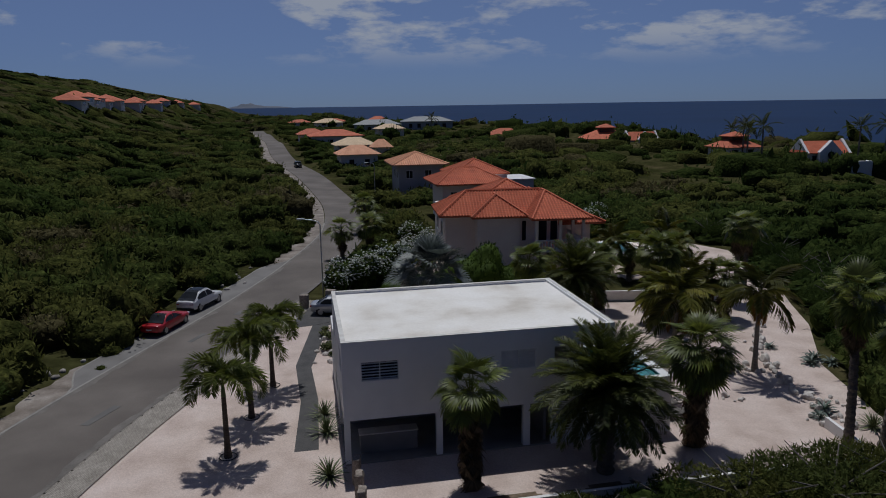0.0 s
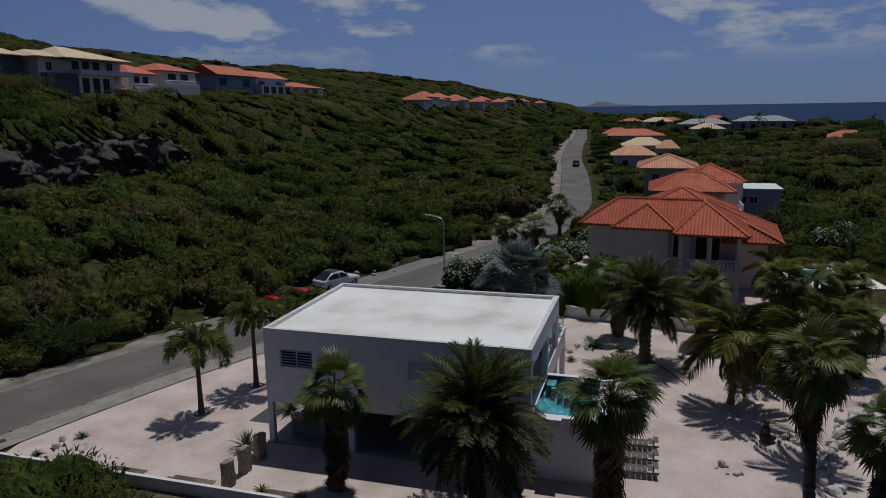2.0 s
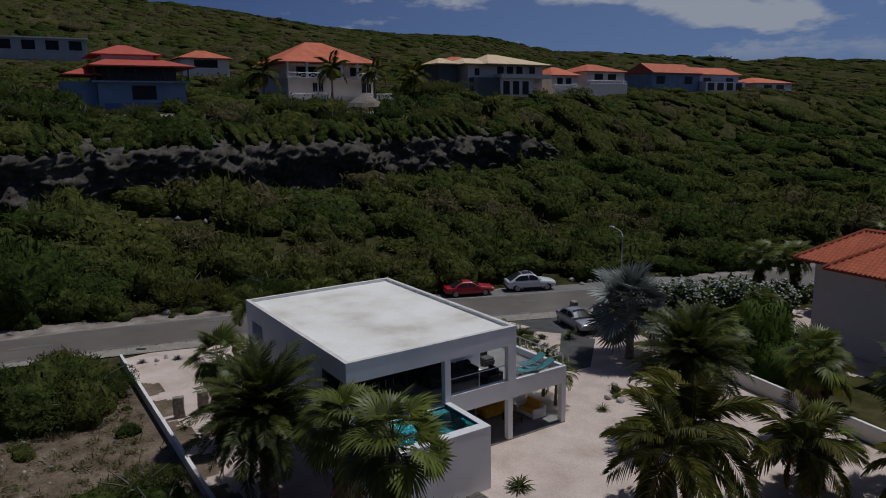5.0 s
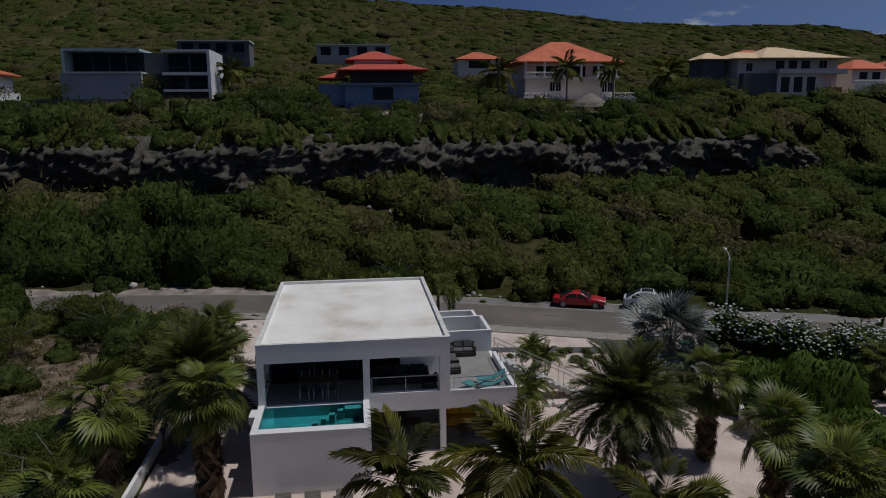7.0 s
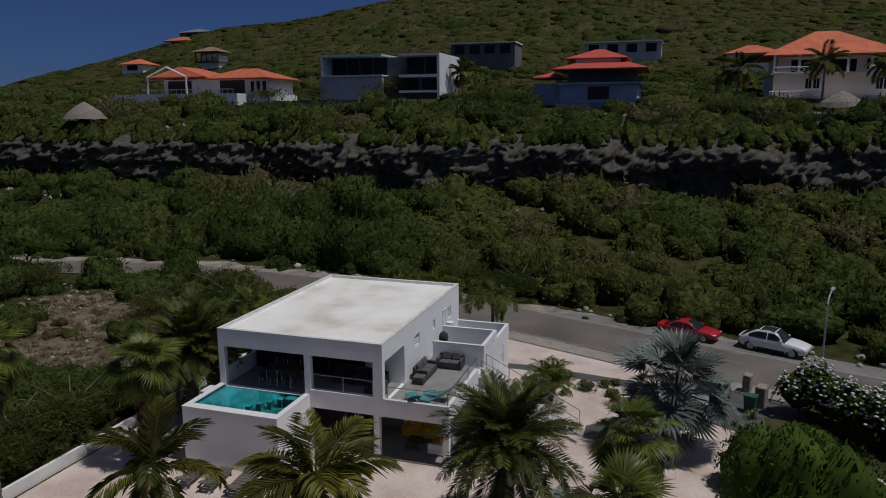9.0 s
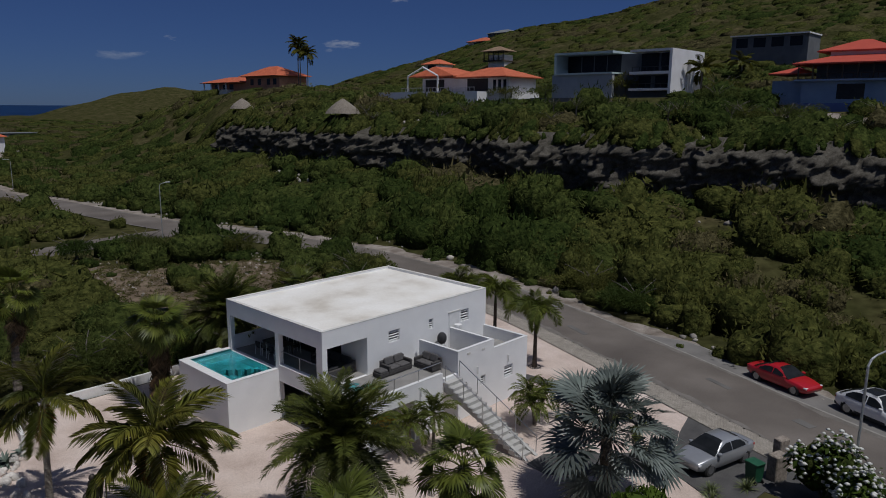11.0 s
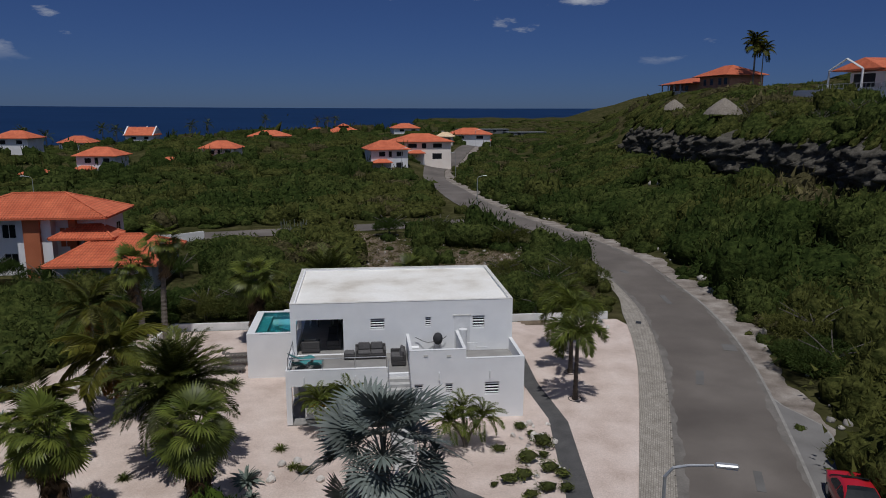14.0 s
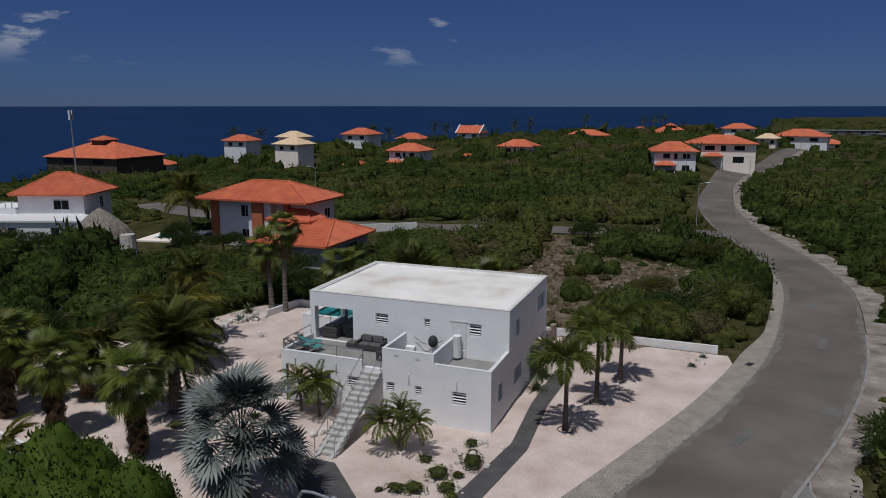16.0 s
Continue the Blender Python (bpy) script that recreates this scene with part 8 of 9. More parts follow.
def spray_template(seed, leaves, lobes=9, flat=0.55, length=0.2, width=0.28, core=1, inner=0.86):
    """Feathery twig sprays over an uneven, flat-topped canopy of radius about 1, with an inner mass coloured dark for
    shade.
    """
    rg = np.random.default_rng(seed)
    a = rg.uniform(0, 6.283, lobes)
    d = np.sqrt(rg.uniform(0, 1, lobes)) * 0.72
    c = np.column_stack([d * np.cos(a), d * np.sin(a), (0.30 + 0.42 * rg.random(lobes)) * (1 - 0.35 * d)])
    r = rg.uniform(0.26, 0.52, lobes)
    k = rg.choice(lobes, leaves, p=r ** 2 / np.sum(r ** 2))
    o = rg.normal(size=(leaves, 3))
    o[:, 2] = np.abs(o[:, 2]) * 1.1 - 0.35
    o /= np.linalg.norm(o, axis=1)[:, None]
    p = c[k] + o * (r[k] * (0.72 + 0.34 * rg.random(leaves) ** 0.7))[:, None] * (1, 1, 0.8)
    p[:, 2] = np.maximum(p[:, 2] * flat * 1.45, 0.02)
    g = o * (0.7, 0.7, 0.35) + rg.normal(0, 0.55, (leaves, 3)) + (0, 0, 0.30)
    g /= np.linalg.norm(g, axis=1)[:, None]
    side = np.cross(g, rg.normal(size=(leaves, 3)) * (0.5, 0.5, 1.0))
    side /= np.linalg.norm(side, axis=1)[:, None]
    L = length * np.exp(rg.normal(0, 0.35, leaves))[:, None]
    V = np.concatenate([p - side * L * width, p + side * L * width, p + g * L])
    i = np.arange(leaves)
    F = np.stack([i, i + leaves, i + 2 * leaves], 1)
    slot = np.zeros(len(F), int)
    if core:
        bm = bmesh.new()
        bmesh.ops.create_icosphere(bm, subdivisions=core, radius=1)
        cv = np.array([v.co for v in bm.verts]); cf = np.array([[v.index for v in f.verts] for f in bm.faces])
        bm.free()
        q = np.array([v * max(0.32, max(np.dot(v, cc * (1, 1, 0.8)) + 0.62 * rr for cc, rr in zip(c, r))) * (inner, inner, flat * 1.2 * inner) * rg.uniform(0.62, 1.12) + (0, 0, 0.2) for v in cv])
        q[:, 2] = np.maximum(q[:, 2], -0.1)
        F = np.concatenate([F, cf + len(V)]); V = np.concatenate([V, q])
        slot = np.concatenate([slot, np.ones(len(cf), int)])
    return V, F, slot


def scatter(name, spots, radii, kinds, templates, mats, label, category, tall=None):
    """Bushes at spots (n, 3), all in one mesh per kind of leaf."""
    rg = np.random.default_rng(len(spots))
    gx = (height(spots[:, 0] + 1.5, spots[:, 1]) - height(spots[:, 0] - 1.5, spots[:, 1])) / 3      # lie along the slope
    gy = (height(spots[:, 0], spots[:, 1] + 1.5) - height(spots[:, 0], spots[:, 1] - 1.5)) / 3
    for kind, leafmat in enumerate(mats):
        Vs, Fs, Ss, off = [], [], [], 0
        for j in np.nonzero(kinds == kind)[0]:
            V, F, S = templates[rg.integers(len(templates))]
            t = rg.uniform(0, 6.283)
            cs, sn = math.cos(t), math.sin(t)
            w = V.copy()
            w[:, 0], w[:, 1] = V[:, 0] * cs - V[:, 1] * sn, V[:, 0] * sn + V[:, 1] * cs
            h = 1.0 if tall is None else tall[j]
            w = w * (radii[j], radii[j], radii[j] * h)
            w[:, 2] += np.clip(gx[j], -0.9, 0.9) * w[:, 0] + np.clip(gy[j], -0.9, 0.9) * w[:, 1]
            w += spots[j]
            Vs.append(w); Fs.append(F + off); Ss.append(S)
            off += len(V)
        if Vs:
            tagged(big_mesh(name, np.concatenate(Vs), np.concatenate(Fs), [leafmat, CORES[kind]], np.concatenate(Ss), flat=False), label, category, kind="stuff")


def inside(poly, x, y):
    c = np.zeros(np.shape(x), bool)
    for (x0, y0), (x1, y1) in zip(poly, poly[1:] + poly[:1]):
        c ^= ((y0 > y) != (y1 > y)) & (x < (x1 - x0) * (y - y0) / (y1 - y0 + 1e-12) + x0)
    return c


# places kept clear: the yard, courts, house plots, a bare field
CLEAR = [[(-13, 24.2), (-13, 27), (-5, 60), (-2, 64), (14, 64), (36, 56), (41.5, 53), (39.5, 48.5), (37, 43.5), (32, 36.5), (29.8, 31), (28.6, 24.2)],
         [(33, 50), (41.5, 51), (44.5, 61), (48, 72), (45, 80), (10, 90), (6, 66)], [(-16.5, 51), (-10, 50), (-5, 66), (-12, 68)], [(-72, 32), (-72, 50), (-65, 50), (-65, 32)], [(-76, 68), (-76, 90), (-69, 88), (-69, 70)]] + HOUSE_PLOTS
STRIP = [(2.6, 24.5), (7.6, 24.5), (8.8, 6), (12.4, -18), (8.6, -18), (4.2, 3)]
FIELD = [(-11.5, 6), (-9, 16), (0, 23), (9, 23), (9.5, 8), (13, -17), (5, -17), (0, -9), (-9, -6)]


def open_ground(x, y, gap):
    ok = near_line(ROAD, x, y) > HALF + gap + 1.1 * np.sin(y * 0.35) * (x < -10)
    ok &= near_line(SIDE, x, y) > 7.2
    for p in CLEAR:
        ok &= ~inside(p, x, y)
    return ok & (height(x, y) > -7.5)


def field_of(x0, x1, y0, y1, step, seed):
    rg = np.random.default_rng(seed)
    n = int((x1 - x0) * (y1 - y0) / step ** 2)
    return rg.uniform(x0, x1, n), rg.uniform(y0, y1, n), rg


def leaf_kind(x, y, rg):
    """Patches of one sort of scrub, mixed at their edges."""
    v = 0.7 * np.sin(x * 0.09 + 2 * np.sin(y * 0.051)) * np.sin(y * 0.083 + 1.7 + np.sin(x * 0.06)) + 0.4 * np.sin(x * 0.31 + y * 0.17) * np.sin(y * 0.27 - x * 0.11) + rg.normal(0, 0.22, len(x))
    v = v + 0.3 * smooth((-85 - x) / 40) - 0.75 * smooth((x - 18) / 8) * smooth((75 - x) / 8) * smooth((y + 20) / 8) * smooth((90 - y) / 8)
    return np.where(v < -0.42, 3, np.where(v < 0.10, 0, np.where(v < 0.66, 1, 2)))


LEAVES = [M_LEAF_A, M_LEAF_B, M_LEAF_C, M_LEAF_D]
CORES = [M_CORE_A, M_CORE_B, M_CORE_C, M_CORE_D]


def mound_template(seed, leaves, rings, segs, lobes=9, flat=0.55, length=0.09, width=0.32, inner=0.93):
    """A low billowing canopy of radius about 1: a lumpy closed crown with small leaf sprays standing out of it."""
    rg = np.random.default_rng(seed)
    a = rg.uniform(0, 6.283, lobes)
    d = np.sqrt(rg.uniform(0, 1, lobes)) * 0.66
    c = np.column_stack([d * np.cos(a), d * np.sin(a), (0.18 + 0.40 * rg.random(lobes)) * (1 - 0.4 * d)])
    r = rg.uniform(0.26, 0.50, lobes)
    c, r = np.vstack([c, (0, 0, 0.1)]), np.append(r, 0.5)
    V = []
    for i in range(rings + 1):
        e = 1.5708 * (i / rings) ** 0.9
        for j in range(segs if i < rings else 1):
            t = 6.28319 * (j + 0.5 * (i % 2)) / segs
            v = np.array([math.cos(e) * math.cos(t), math.cos(e) * math.sin(t), math.sin(e)])
            q = c @ v
            disc = q * q - (np.sum(c * c, 1) - r * r)
            far = max(0.45, float(np.max(np.where(disc > 0, q + np.sqrt(np.maximum(disc, 0)), 0))))
            V.append(v * far * inner * rg.uniform(0.90, 1.07) * (1, 1, flat * 1.45) - (0, 0, 0.08 if i == 0 else 0))
    F = []
    for i in range(rings - 1):
        for j in range(segs):
            k = (j + 1) % segs
            p, q = i * segs, (i + 1) * segs
            F += [(p + j, p + k, q + j), (p + k, q + k, q + j)] if i % 2 == 0 else [(p + j, p + k, q + k), (p + j, q + k, q + j)]
    F += [((rings - 1) * segs + j, (rings - 1) * segs + (j + 1) % segs, rings * segs) for j in range(segs)]
    V, F = np.array(V), np.array(F)
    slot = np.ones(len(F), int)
    k = rg.choice(len(r), leaves, p=r ** 2 / np.sum(r ** 2))
    o = rg.normal(size=(leaves, 3))
    o[:, 2] = np.abs(o[:, 2]) * 1.1 - 0.2
    o /= np.linalg.norm(o, axis=1)[:, None]
    p = (c[k] + o * (r[k] * rg.uniform(0.86, 1.03, leaves))[:, None]) * (1, 1, flat * 1.45)
    p[:, 2] = np.maximum(p[:, 2], 0.02)
    g = o * (0.7, 0.7, 0.4) + rg.normal(0, 0.5, (leaves, 3)) + (0, 0, 0.2)
    g /= np.linalg.norm(g, axis=1)[:, None]
    side = np.cross(g, rg.normal(size=(leaves, 3)) * (0.5, 0.5, 1.0))
    side /= np.linalg.norm(side, axis=1)[:, None]
    L = length * np.exp(rg.normal(0, 0.35, leaves))[:, None]
    W = np.concatenate([p - side * L * width, p + side * L * width, p + g * L])
    i = np.arange(leaves) + len(V)
    F = np.concatenate([F, np.stack([i, i + leaves, i + 2 * leaves], 1)])
    return np.concatenate([V, W]), F, np.concatenate([slot, np.zeros(leaves, int)])


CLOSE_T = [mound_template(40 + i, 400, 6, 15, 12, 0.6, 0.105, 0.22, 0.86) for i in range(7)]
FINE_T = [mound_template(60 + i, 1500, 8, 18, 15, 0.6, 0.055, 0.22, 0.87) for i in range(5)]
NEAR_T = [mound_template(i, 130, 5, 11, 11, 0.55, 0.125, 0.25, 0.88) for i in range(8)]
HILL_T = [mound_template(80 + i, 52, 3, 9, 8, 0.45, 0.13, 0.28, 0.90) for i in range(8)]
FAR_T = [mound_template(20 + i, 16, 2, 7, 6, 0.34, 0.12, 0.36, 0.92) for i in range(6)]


def plant(name, region, step, size, seed, temps, keep_out=(), gap=1.9):
    x, y, rg = field_of(*region, step, seed)
    ok = open_ground(x, y, gap) & (x > -345)                # nothing grows in sight behind the crest
    for k in keep_out:
        ok &= ~((x > k[0]) & (x < k[1]) & (y > k[2]) & (y < k[3]))
    u = cliff_x(y) - x
    ok &= ~((u > -1.2) & (u < 3.2) & (y > -110) & (y < 105) & (rg.random(len(x)) < 0.86))
    ok &= ~(inside(FIELD, x, y) & (rg.random(len(x)) < 0.52)) & ~inside(STRIP, x, y)
    x, y = x[ok], y[ok]
    r = size * np.clip(np.exp(rg.normal(-0.14, 0.46, len(x))), 0.3, 1.8) * (1 - 0.25 * smooth((cliff_x(y) - x) / 20) * (x > -75))
    r = np.where(inside(FIELD, x, y), r * 0.5, r)
    # low beside the road, so that nothing hangs over it
    room = np.maximum(near_line(ROAD, x, y) - HALF - 1.1, 0.4)
    r = np.minimum(r, room * 0.95)
    # and clear of the garden wall
    r = np.where((x > -13) & (x < 29) & (y < 26), np.minimum(r, np.maximum(24.3 - y, 0.3)), r)
    # mounds and hollows in the canopy
    swell = 0.5 + 0.5 * np.sin(x * 0.71 + 1.6 * np.sin(y * 0.43)) * np.sin(y * 0.63 + 1.4 * np.sin(x * 0.37))
    tall = rg.uniform(0.8, 1.3, len(x)) * (0.5 + 1.05 * swell) * np.where(r > 4, 0.62, 1.0) * np.where(x < -75, 0.75, 1.0) * np.where(x < -165, 0.6, 1.0)
    r = r * (0.8 + 0.4 * swell)
    side = near_line(ROAD, x, y)
    tall = tall * (1 + 0.4 * smooth((15 - side) / 6) * smooth((side - HALF - 2.2) / 2) * (x < -12))          # a taller hedge of thorn beside the road
    spots = np.column_stack([x, y, height(x, y) - 0.06])
    scatter(name, spots, r, leaf_kind(x, y, rg), temps, LEAVES, "dense dark green thorn scrub on dry ground", "scrub", tall)


CLOSE = (-42, 46, -14, 106)
NEAR = (-75, 62, -62, 150)
HILL = (-165, -75, -150, 200)
RISE = (-340, -165, -260, 300)
EAST = (62, 150, -150, 120)
SOUTH = (-75, 62, -160, -62)
FINE = (-16, 46, 2, 26)
NORTH = (-100, 62, 150, 235)
NORTH_FAR = (-165, 62, 235, 400)
SOUTH_FAR = (-110, 120, -330, -160)
plant("scrub", FINE, 2.5, 2.4, 12, FINE_T)
plant("scrub", CLOSE, 2.45, 2.6, 2, CLOSE_T, [FINE])
plant("scrub", NEAR, 2.55, 2.7, 3, NEAR_T, [CLOSE])
plant("scrub", EAST, 3.4, 3.2, 9, HILL_T)
plant("scrub", SOUTH, 3.2, 3.0, 10, HILL_T)
plant("scrub", HILL, 3.1, 3.1, 5, HILL_T)
plant("far_scrub", RISE, 4.0, 3.9, 6, FAR_T)
plant("scrub", NORTH, 3.7, 3.5, 14, HILL_T, [NEAR, HILL])
plant("far_scrub", NORTH_FAR, 4.6, 4.4, 15, FAR_T)
plant("far_scrub", SOUTH_FAR, 4.6, 4.2, 16, FAR_T)
plant("far_scrub", (-400, 200, -470, 560), 9.4, 7.2, 4, FAR_T, [NEAR, HILL, RISE, EAST, SOUTH, NORTH, NORTH_FAR, SOUTH_FAR])
plant("far_scrub", (-460, 60, 560, 1150), 11, 9.5, 7, FAR_T)
plant("far_scrub", (-460, -80, -1050, -470), 12, 9.5, 8, FAR_T)
# scrub that hangs over the lip of the cliff and crowds its foot
rg = np.random.default_rng(31)
y = rg.uniform(-112, 110, 620)
u = np.where(rg.random(620) < 0.6, rg.uniform(1.4, 5.0, 620), rg.uniform(-5, -1.2, 620))
x = cliff_x(y) - u
z = np.where(u > 1, height(cliff_x(y) - 4.2, y) + 0.15, height(x, y) + 0.1)
scatter("cliff_scrub", np.column_stack([x, y, z]), rg.uniform(0.7, 2.2, 620), rg.choice([0, 1, 3], 620), HILL_T, LEAVES, "dense scrub along the edge and foot of the cliff", "scrub")
y = rg.uniform(-110, 108, 460)
y = np.where(rg.random(460) < 0.55, y + 5 * np.sin(y * 0.2), y)
x = cliff_x(y) + rg.uniform(-2.0, 3.4, 460)
scatter("cliff_scrub", np.column_stack([x, y, height(x - 1.0, y) + rg.uniform(-0.3, 0.9, 460)]), rg.uniform(0.5, 1.7, 460), rg.choice([0, 1, 3], 460), HILL_T, LEAVES, "scrub rooted in ledges of the cliff", "scrub")
y = rg.uniform(-112, 108, 340)
x = cliff_x(y) - rg.uniform(-0.6, 3.0, 340)
scatter("cliff_scrub", np.column_stack([x, y, height(cliff_x(y) - 4.2, y) - rg.uniform(0.2, 1.2, 340)]), rg.uniform(0.6, 1.7, 340), rg.choice([0, 1, 1, 3], 340), HILL_T, LEAVES, "scrub spilling over the lip of the cliff", "scrub")
# taller dark trees round the houses of the coastal plain
tx = np.array([(hx + rg.uniform(-1.1, 1.1) * hw, hy + rg.choice([-1, 1]) * rg.uniform(0.55, 1.2) * hd) for hx, hy, hw, hd, hk, ht in FAR_HOUSES for q in range(18)] + [(rg.uniform(156, 196), rg.uniform(-84, -76)) for q in range(16)] + [(rg.uniform(-16, 13), rg.uniform(-134, -115)) for q in range(34)])
ok = (near_line(ROAD, tx[:, 0], tx[:, 1]) > HALF + 5) & (height(tx[:, 0], tx[:, 1]) > -7)
for p in HOUSE_PLOTS:
    ok &= ~inside(p, tx[:, 0], tx[:, 1])
tx = tx[ok]
scatter("coast_tree", np.column_stack([tx, height(tx[:, 0], tx[:, 1]) - 0.3]), rg.uniform(2.4, 4.6, len(tx)), rg.choice([0, 3, 3], len(tx)), HILL_T, LEAVES, "dark trees round the houses of the coastal plain", "trees", rg.uniform(1.6, 3.0, len(tx)))
# dry tufts over the bare field
TUFT_T = [spray_template(120 + i, 34, 5, 0.5, 0.5, 0.10, 0) for i in range(5)]
x, y = rg.uniform(-12, 13, 2600), rg.uniform(-18, 24.5, 2600)
ok = inside(FIELD, x, y) | inside(STRIP, x, y) | ((y > 14) & (x > -6))
x, y = x[ok], y[ok]
scatter("dry_grass", np.column_stack([x, y, height(x, y)]), rg.uniform(0.15, 0.5, len(x)), rg.choice([1, 2, 2], len(x)), TUFT_T, LEAVES, "dry tufts of grass and thorn on bare earth", "grass")

# ---- garden plants ----
def rosette_mesh(name, material, n, L, w, e_hi, e_lo, curve, seed, thick=0.25):
    """Stiff leaves round a centre: a keeled blade each."""
    rg = np.random.default_rng(seed)
    V, F = [], []
    for k in range(n):
        t = k / n
        az = k * 2.39996 + rg.normal(0, 0.15)
        e = math.radians(e_hi + (e_lo - e_hi) * t + rg.normal(0, 5))
        l = L * rg.uniform(0.8, 1.08) * (0.75 + 0.25 * t)
        p = np.array([0.05 * math.cos(az), 0.05 * math.sin(az), 0.05])
        side = np.array([-math.sin(az), math.cos(az), 0])
        b0 = len(V)
        m = 4
        for i in range(m + 1):
            s = i / m
            a = e - curve * s * s
            d = np.array([math.cos(az) * math.cos(a), math.sin(az) * math.cos(a), math.sin(a)])
            if i:
                p = p + d * l / m
            ww = w * (0.75 + 0.6 * s) * (1 - s) ** 0.55 if s < 1 else 0.0
            up = np.array([-math.cos(az) * math.sin(a), -math.sin(az) * math.sin(a), math.cos(a)])
            V += [p + side * ww + up * ww * thick, p - up * ww * 0.15, p - side * ww + up * ww * thick]
        for i in range(m):
            q = b0 + 3 * i
            F += [(q, q + 1, q + 4), (q, q + 4, q + 3), (q + 1, q + 2, q + 5), (q + 1, q + 5, q + 4)]
    ob = big_mesh(name, V, F, material)
    d = ob.data
    bpy.data.objects.remove(ob)
    return d


YUCCA_D = [rosette_mesh("yucca", M_YUCCA, 80, 0.95, 0.03, 88, -22, 0.35, 5 + i) for i in range(2)]
CYCAD_D = [rosette_mesh("cycad", M_PALMD, 44, 0.7, 0.04, 70, 0, 0.9, 9)]


LEAF_D = {"agave": rosette_mesh("agave_leaf", M_AGAVE, 1, 0.95, 0.085, 0, 0, 0.5, 3), "bromeliad": rosette_mesh("bromeliad_leaf", M_PALMY, 1, 0.75, 0.05, 0, 0, 0.8, 17)}


def leafy(kind, x, y, s, n, e_hi, e_lo, label):
    """A rosette of single stiff leaves."""
    t = thing("agave", (x, y, 0.03), random.uniform(0, 360), label, "plant")
    for k in range(n):
        f = k / n
        ob = new("leaf", LEAF_D[kind])
        ob.parent = t
        ob.matrix_basis = Matrix.Rotation(k * 2.39996 + random.gauss(0, 0.15), 4, "Z") @ Matrix.Rotation(-radians(e_hi + (e_lo - e_hi) * f + random.gauss(0, 5)), 4, "Y") @ Matrix.Scale(s * random.uniform(0.8, 1.08) * (0.75 + 0.25 * f), 4)
    return t


def rosette(kind, datas, x, y, s, label, category="plant", z=0.03):
    ob = new(kind, datas[random.randrange(len(datas))])
    ob.matrix_basis = pose(x, y, z, 0, 0, random.uniform(0, 360)) @ Matrix.Scale(s, 4)
    return tagged(ob, label, category)


for x, y, s in ((-0.45, 34.1, 1.35), (-0.5, 36.3, 1.25), (-0.5, 29.6, 1.3), (27.3, 28.4, 1.2), (3.2, 53.6, 1.1), (4.4, 57.2, 0.8), (5.3, 57.6, 0.85), (2.9, 58.3, 0.8)):
    rosette("yucca", YUCCA_D, x, y, s, "spiky green yucca growing in pale gravel")
for x, y, s in ((-9.6, 28.4, 0.7), (-10.25, 26.2, 0.65), (15.0, 49.4, 1.5), (26.3, 30.7, 1.35), (30.6, 37.2, 1.3), (31.4, 37.9, 1.2), (31.9, 36.9, 1.2), (30.0, 40.5, 1.0), (25.4, 30.0, 0.9), (14.6, 50.8, 0.8)):
    leafy("agave", x, y, s, 34, 80, 5, "grey-green agave rosette growing in coral sand")
leafy("bromeliad", 2.45, 25.95, 1.1, 16, 70, 10, "small yellowish drooping agave beside the stone pillars")
for x, y, s in ((13.8, 46.2, 0.8), (13.0, 48.2, 0.7), (20.9, 48.4, 0.8), (25.6, 37.6, 0.8), (17.7, 36.9, 1.25)):
    rosette("cycad", CYCAD_D, x, y, s, "low dark cycad tuft in coral sand")


def shrub(name, x, y, r, tall, leafmat, label, category="shrub", seed=0, leaves=420, leaf=0.06, z=0.02, flat=0.62):
    if leafmat is M_HEDGE:
        V, F, S = mound_template(seed, leaves, 10, 26, 22, flat, leaf, 0.45, 0.95)
    else:
        V, F, S = bush_template(seed, leaves, leaf=leaf, flat=flat)
    ob = big_mesh(name, V * (r, r, r * tall), F, [leafmat, leafmat if leafmat is M_HEDGE else M_CORE], S)
    ob.matrix_basis = pose(x, y, z, 0, 0, seed * 47)
    return tagged(ob, label, category)


for k, (x, y, r) in enumerate(((0.85, 45.0, 0.42), (0.35, 46.0, 0.4), (0.0, 47.1, 0.75), (1.3, 48.7, 0.72), (2.5, 47.5, 0.4), (0.35, 48.3, 0.36), (1.9, 50.4, 0.62), (2.7, 50.6, 0.55), (0.4, 49.9, 0.6), (-0.1, 50.4, 0.5), (0.9, 51.6, 0.6), (0.1, 51.7, 0.45), (1.9, 52.1, 0.4), (3.4, 50.9, 0.25), (12.4, 48.8, 0.5), (16.9, 49.0, 0.5))):
    shrub("low_shrub", x, y, r * 1.15, 0.8, M_PALMD, "low dark green succulent shrub among white stones", "shrub", 60 + k, 300, 0.075)
# clump of pale candle cactus in the scrub
t = thing("candle_cactus", (17.9, -9.6, float(height(17.9, -9.6))), 0, "clump of tall grey-green candle cactus in scrub", "cactus")
for k in range(22):
    a, q = k * 2.4, 0.35 + 1.9 * (k / 22) ** 0.5
    hh = random.uniform(2.2, 3.6)
    bm = bmesh.new()
    add_tube(bm, [(0.5 * q * math.cos(a), 0.5 * q * math.sin(a), -0.1), (0.85 * q * math.cos(a), 0.85 * q * math.sin(a), hh * 0.5), (q * math.cos(a), q * math.sin(a), hh)], 0.10, 6, 0.06)
    part("stem", bm, M_CACTUS, t)
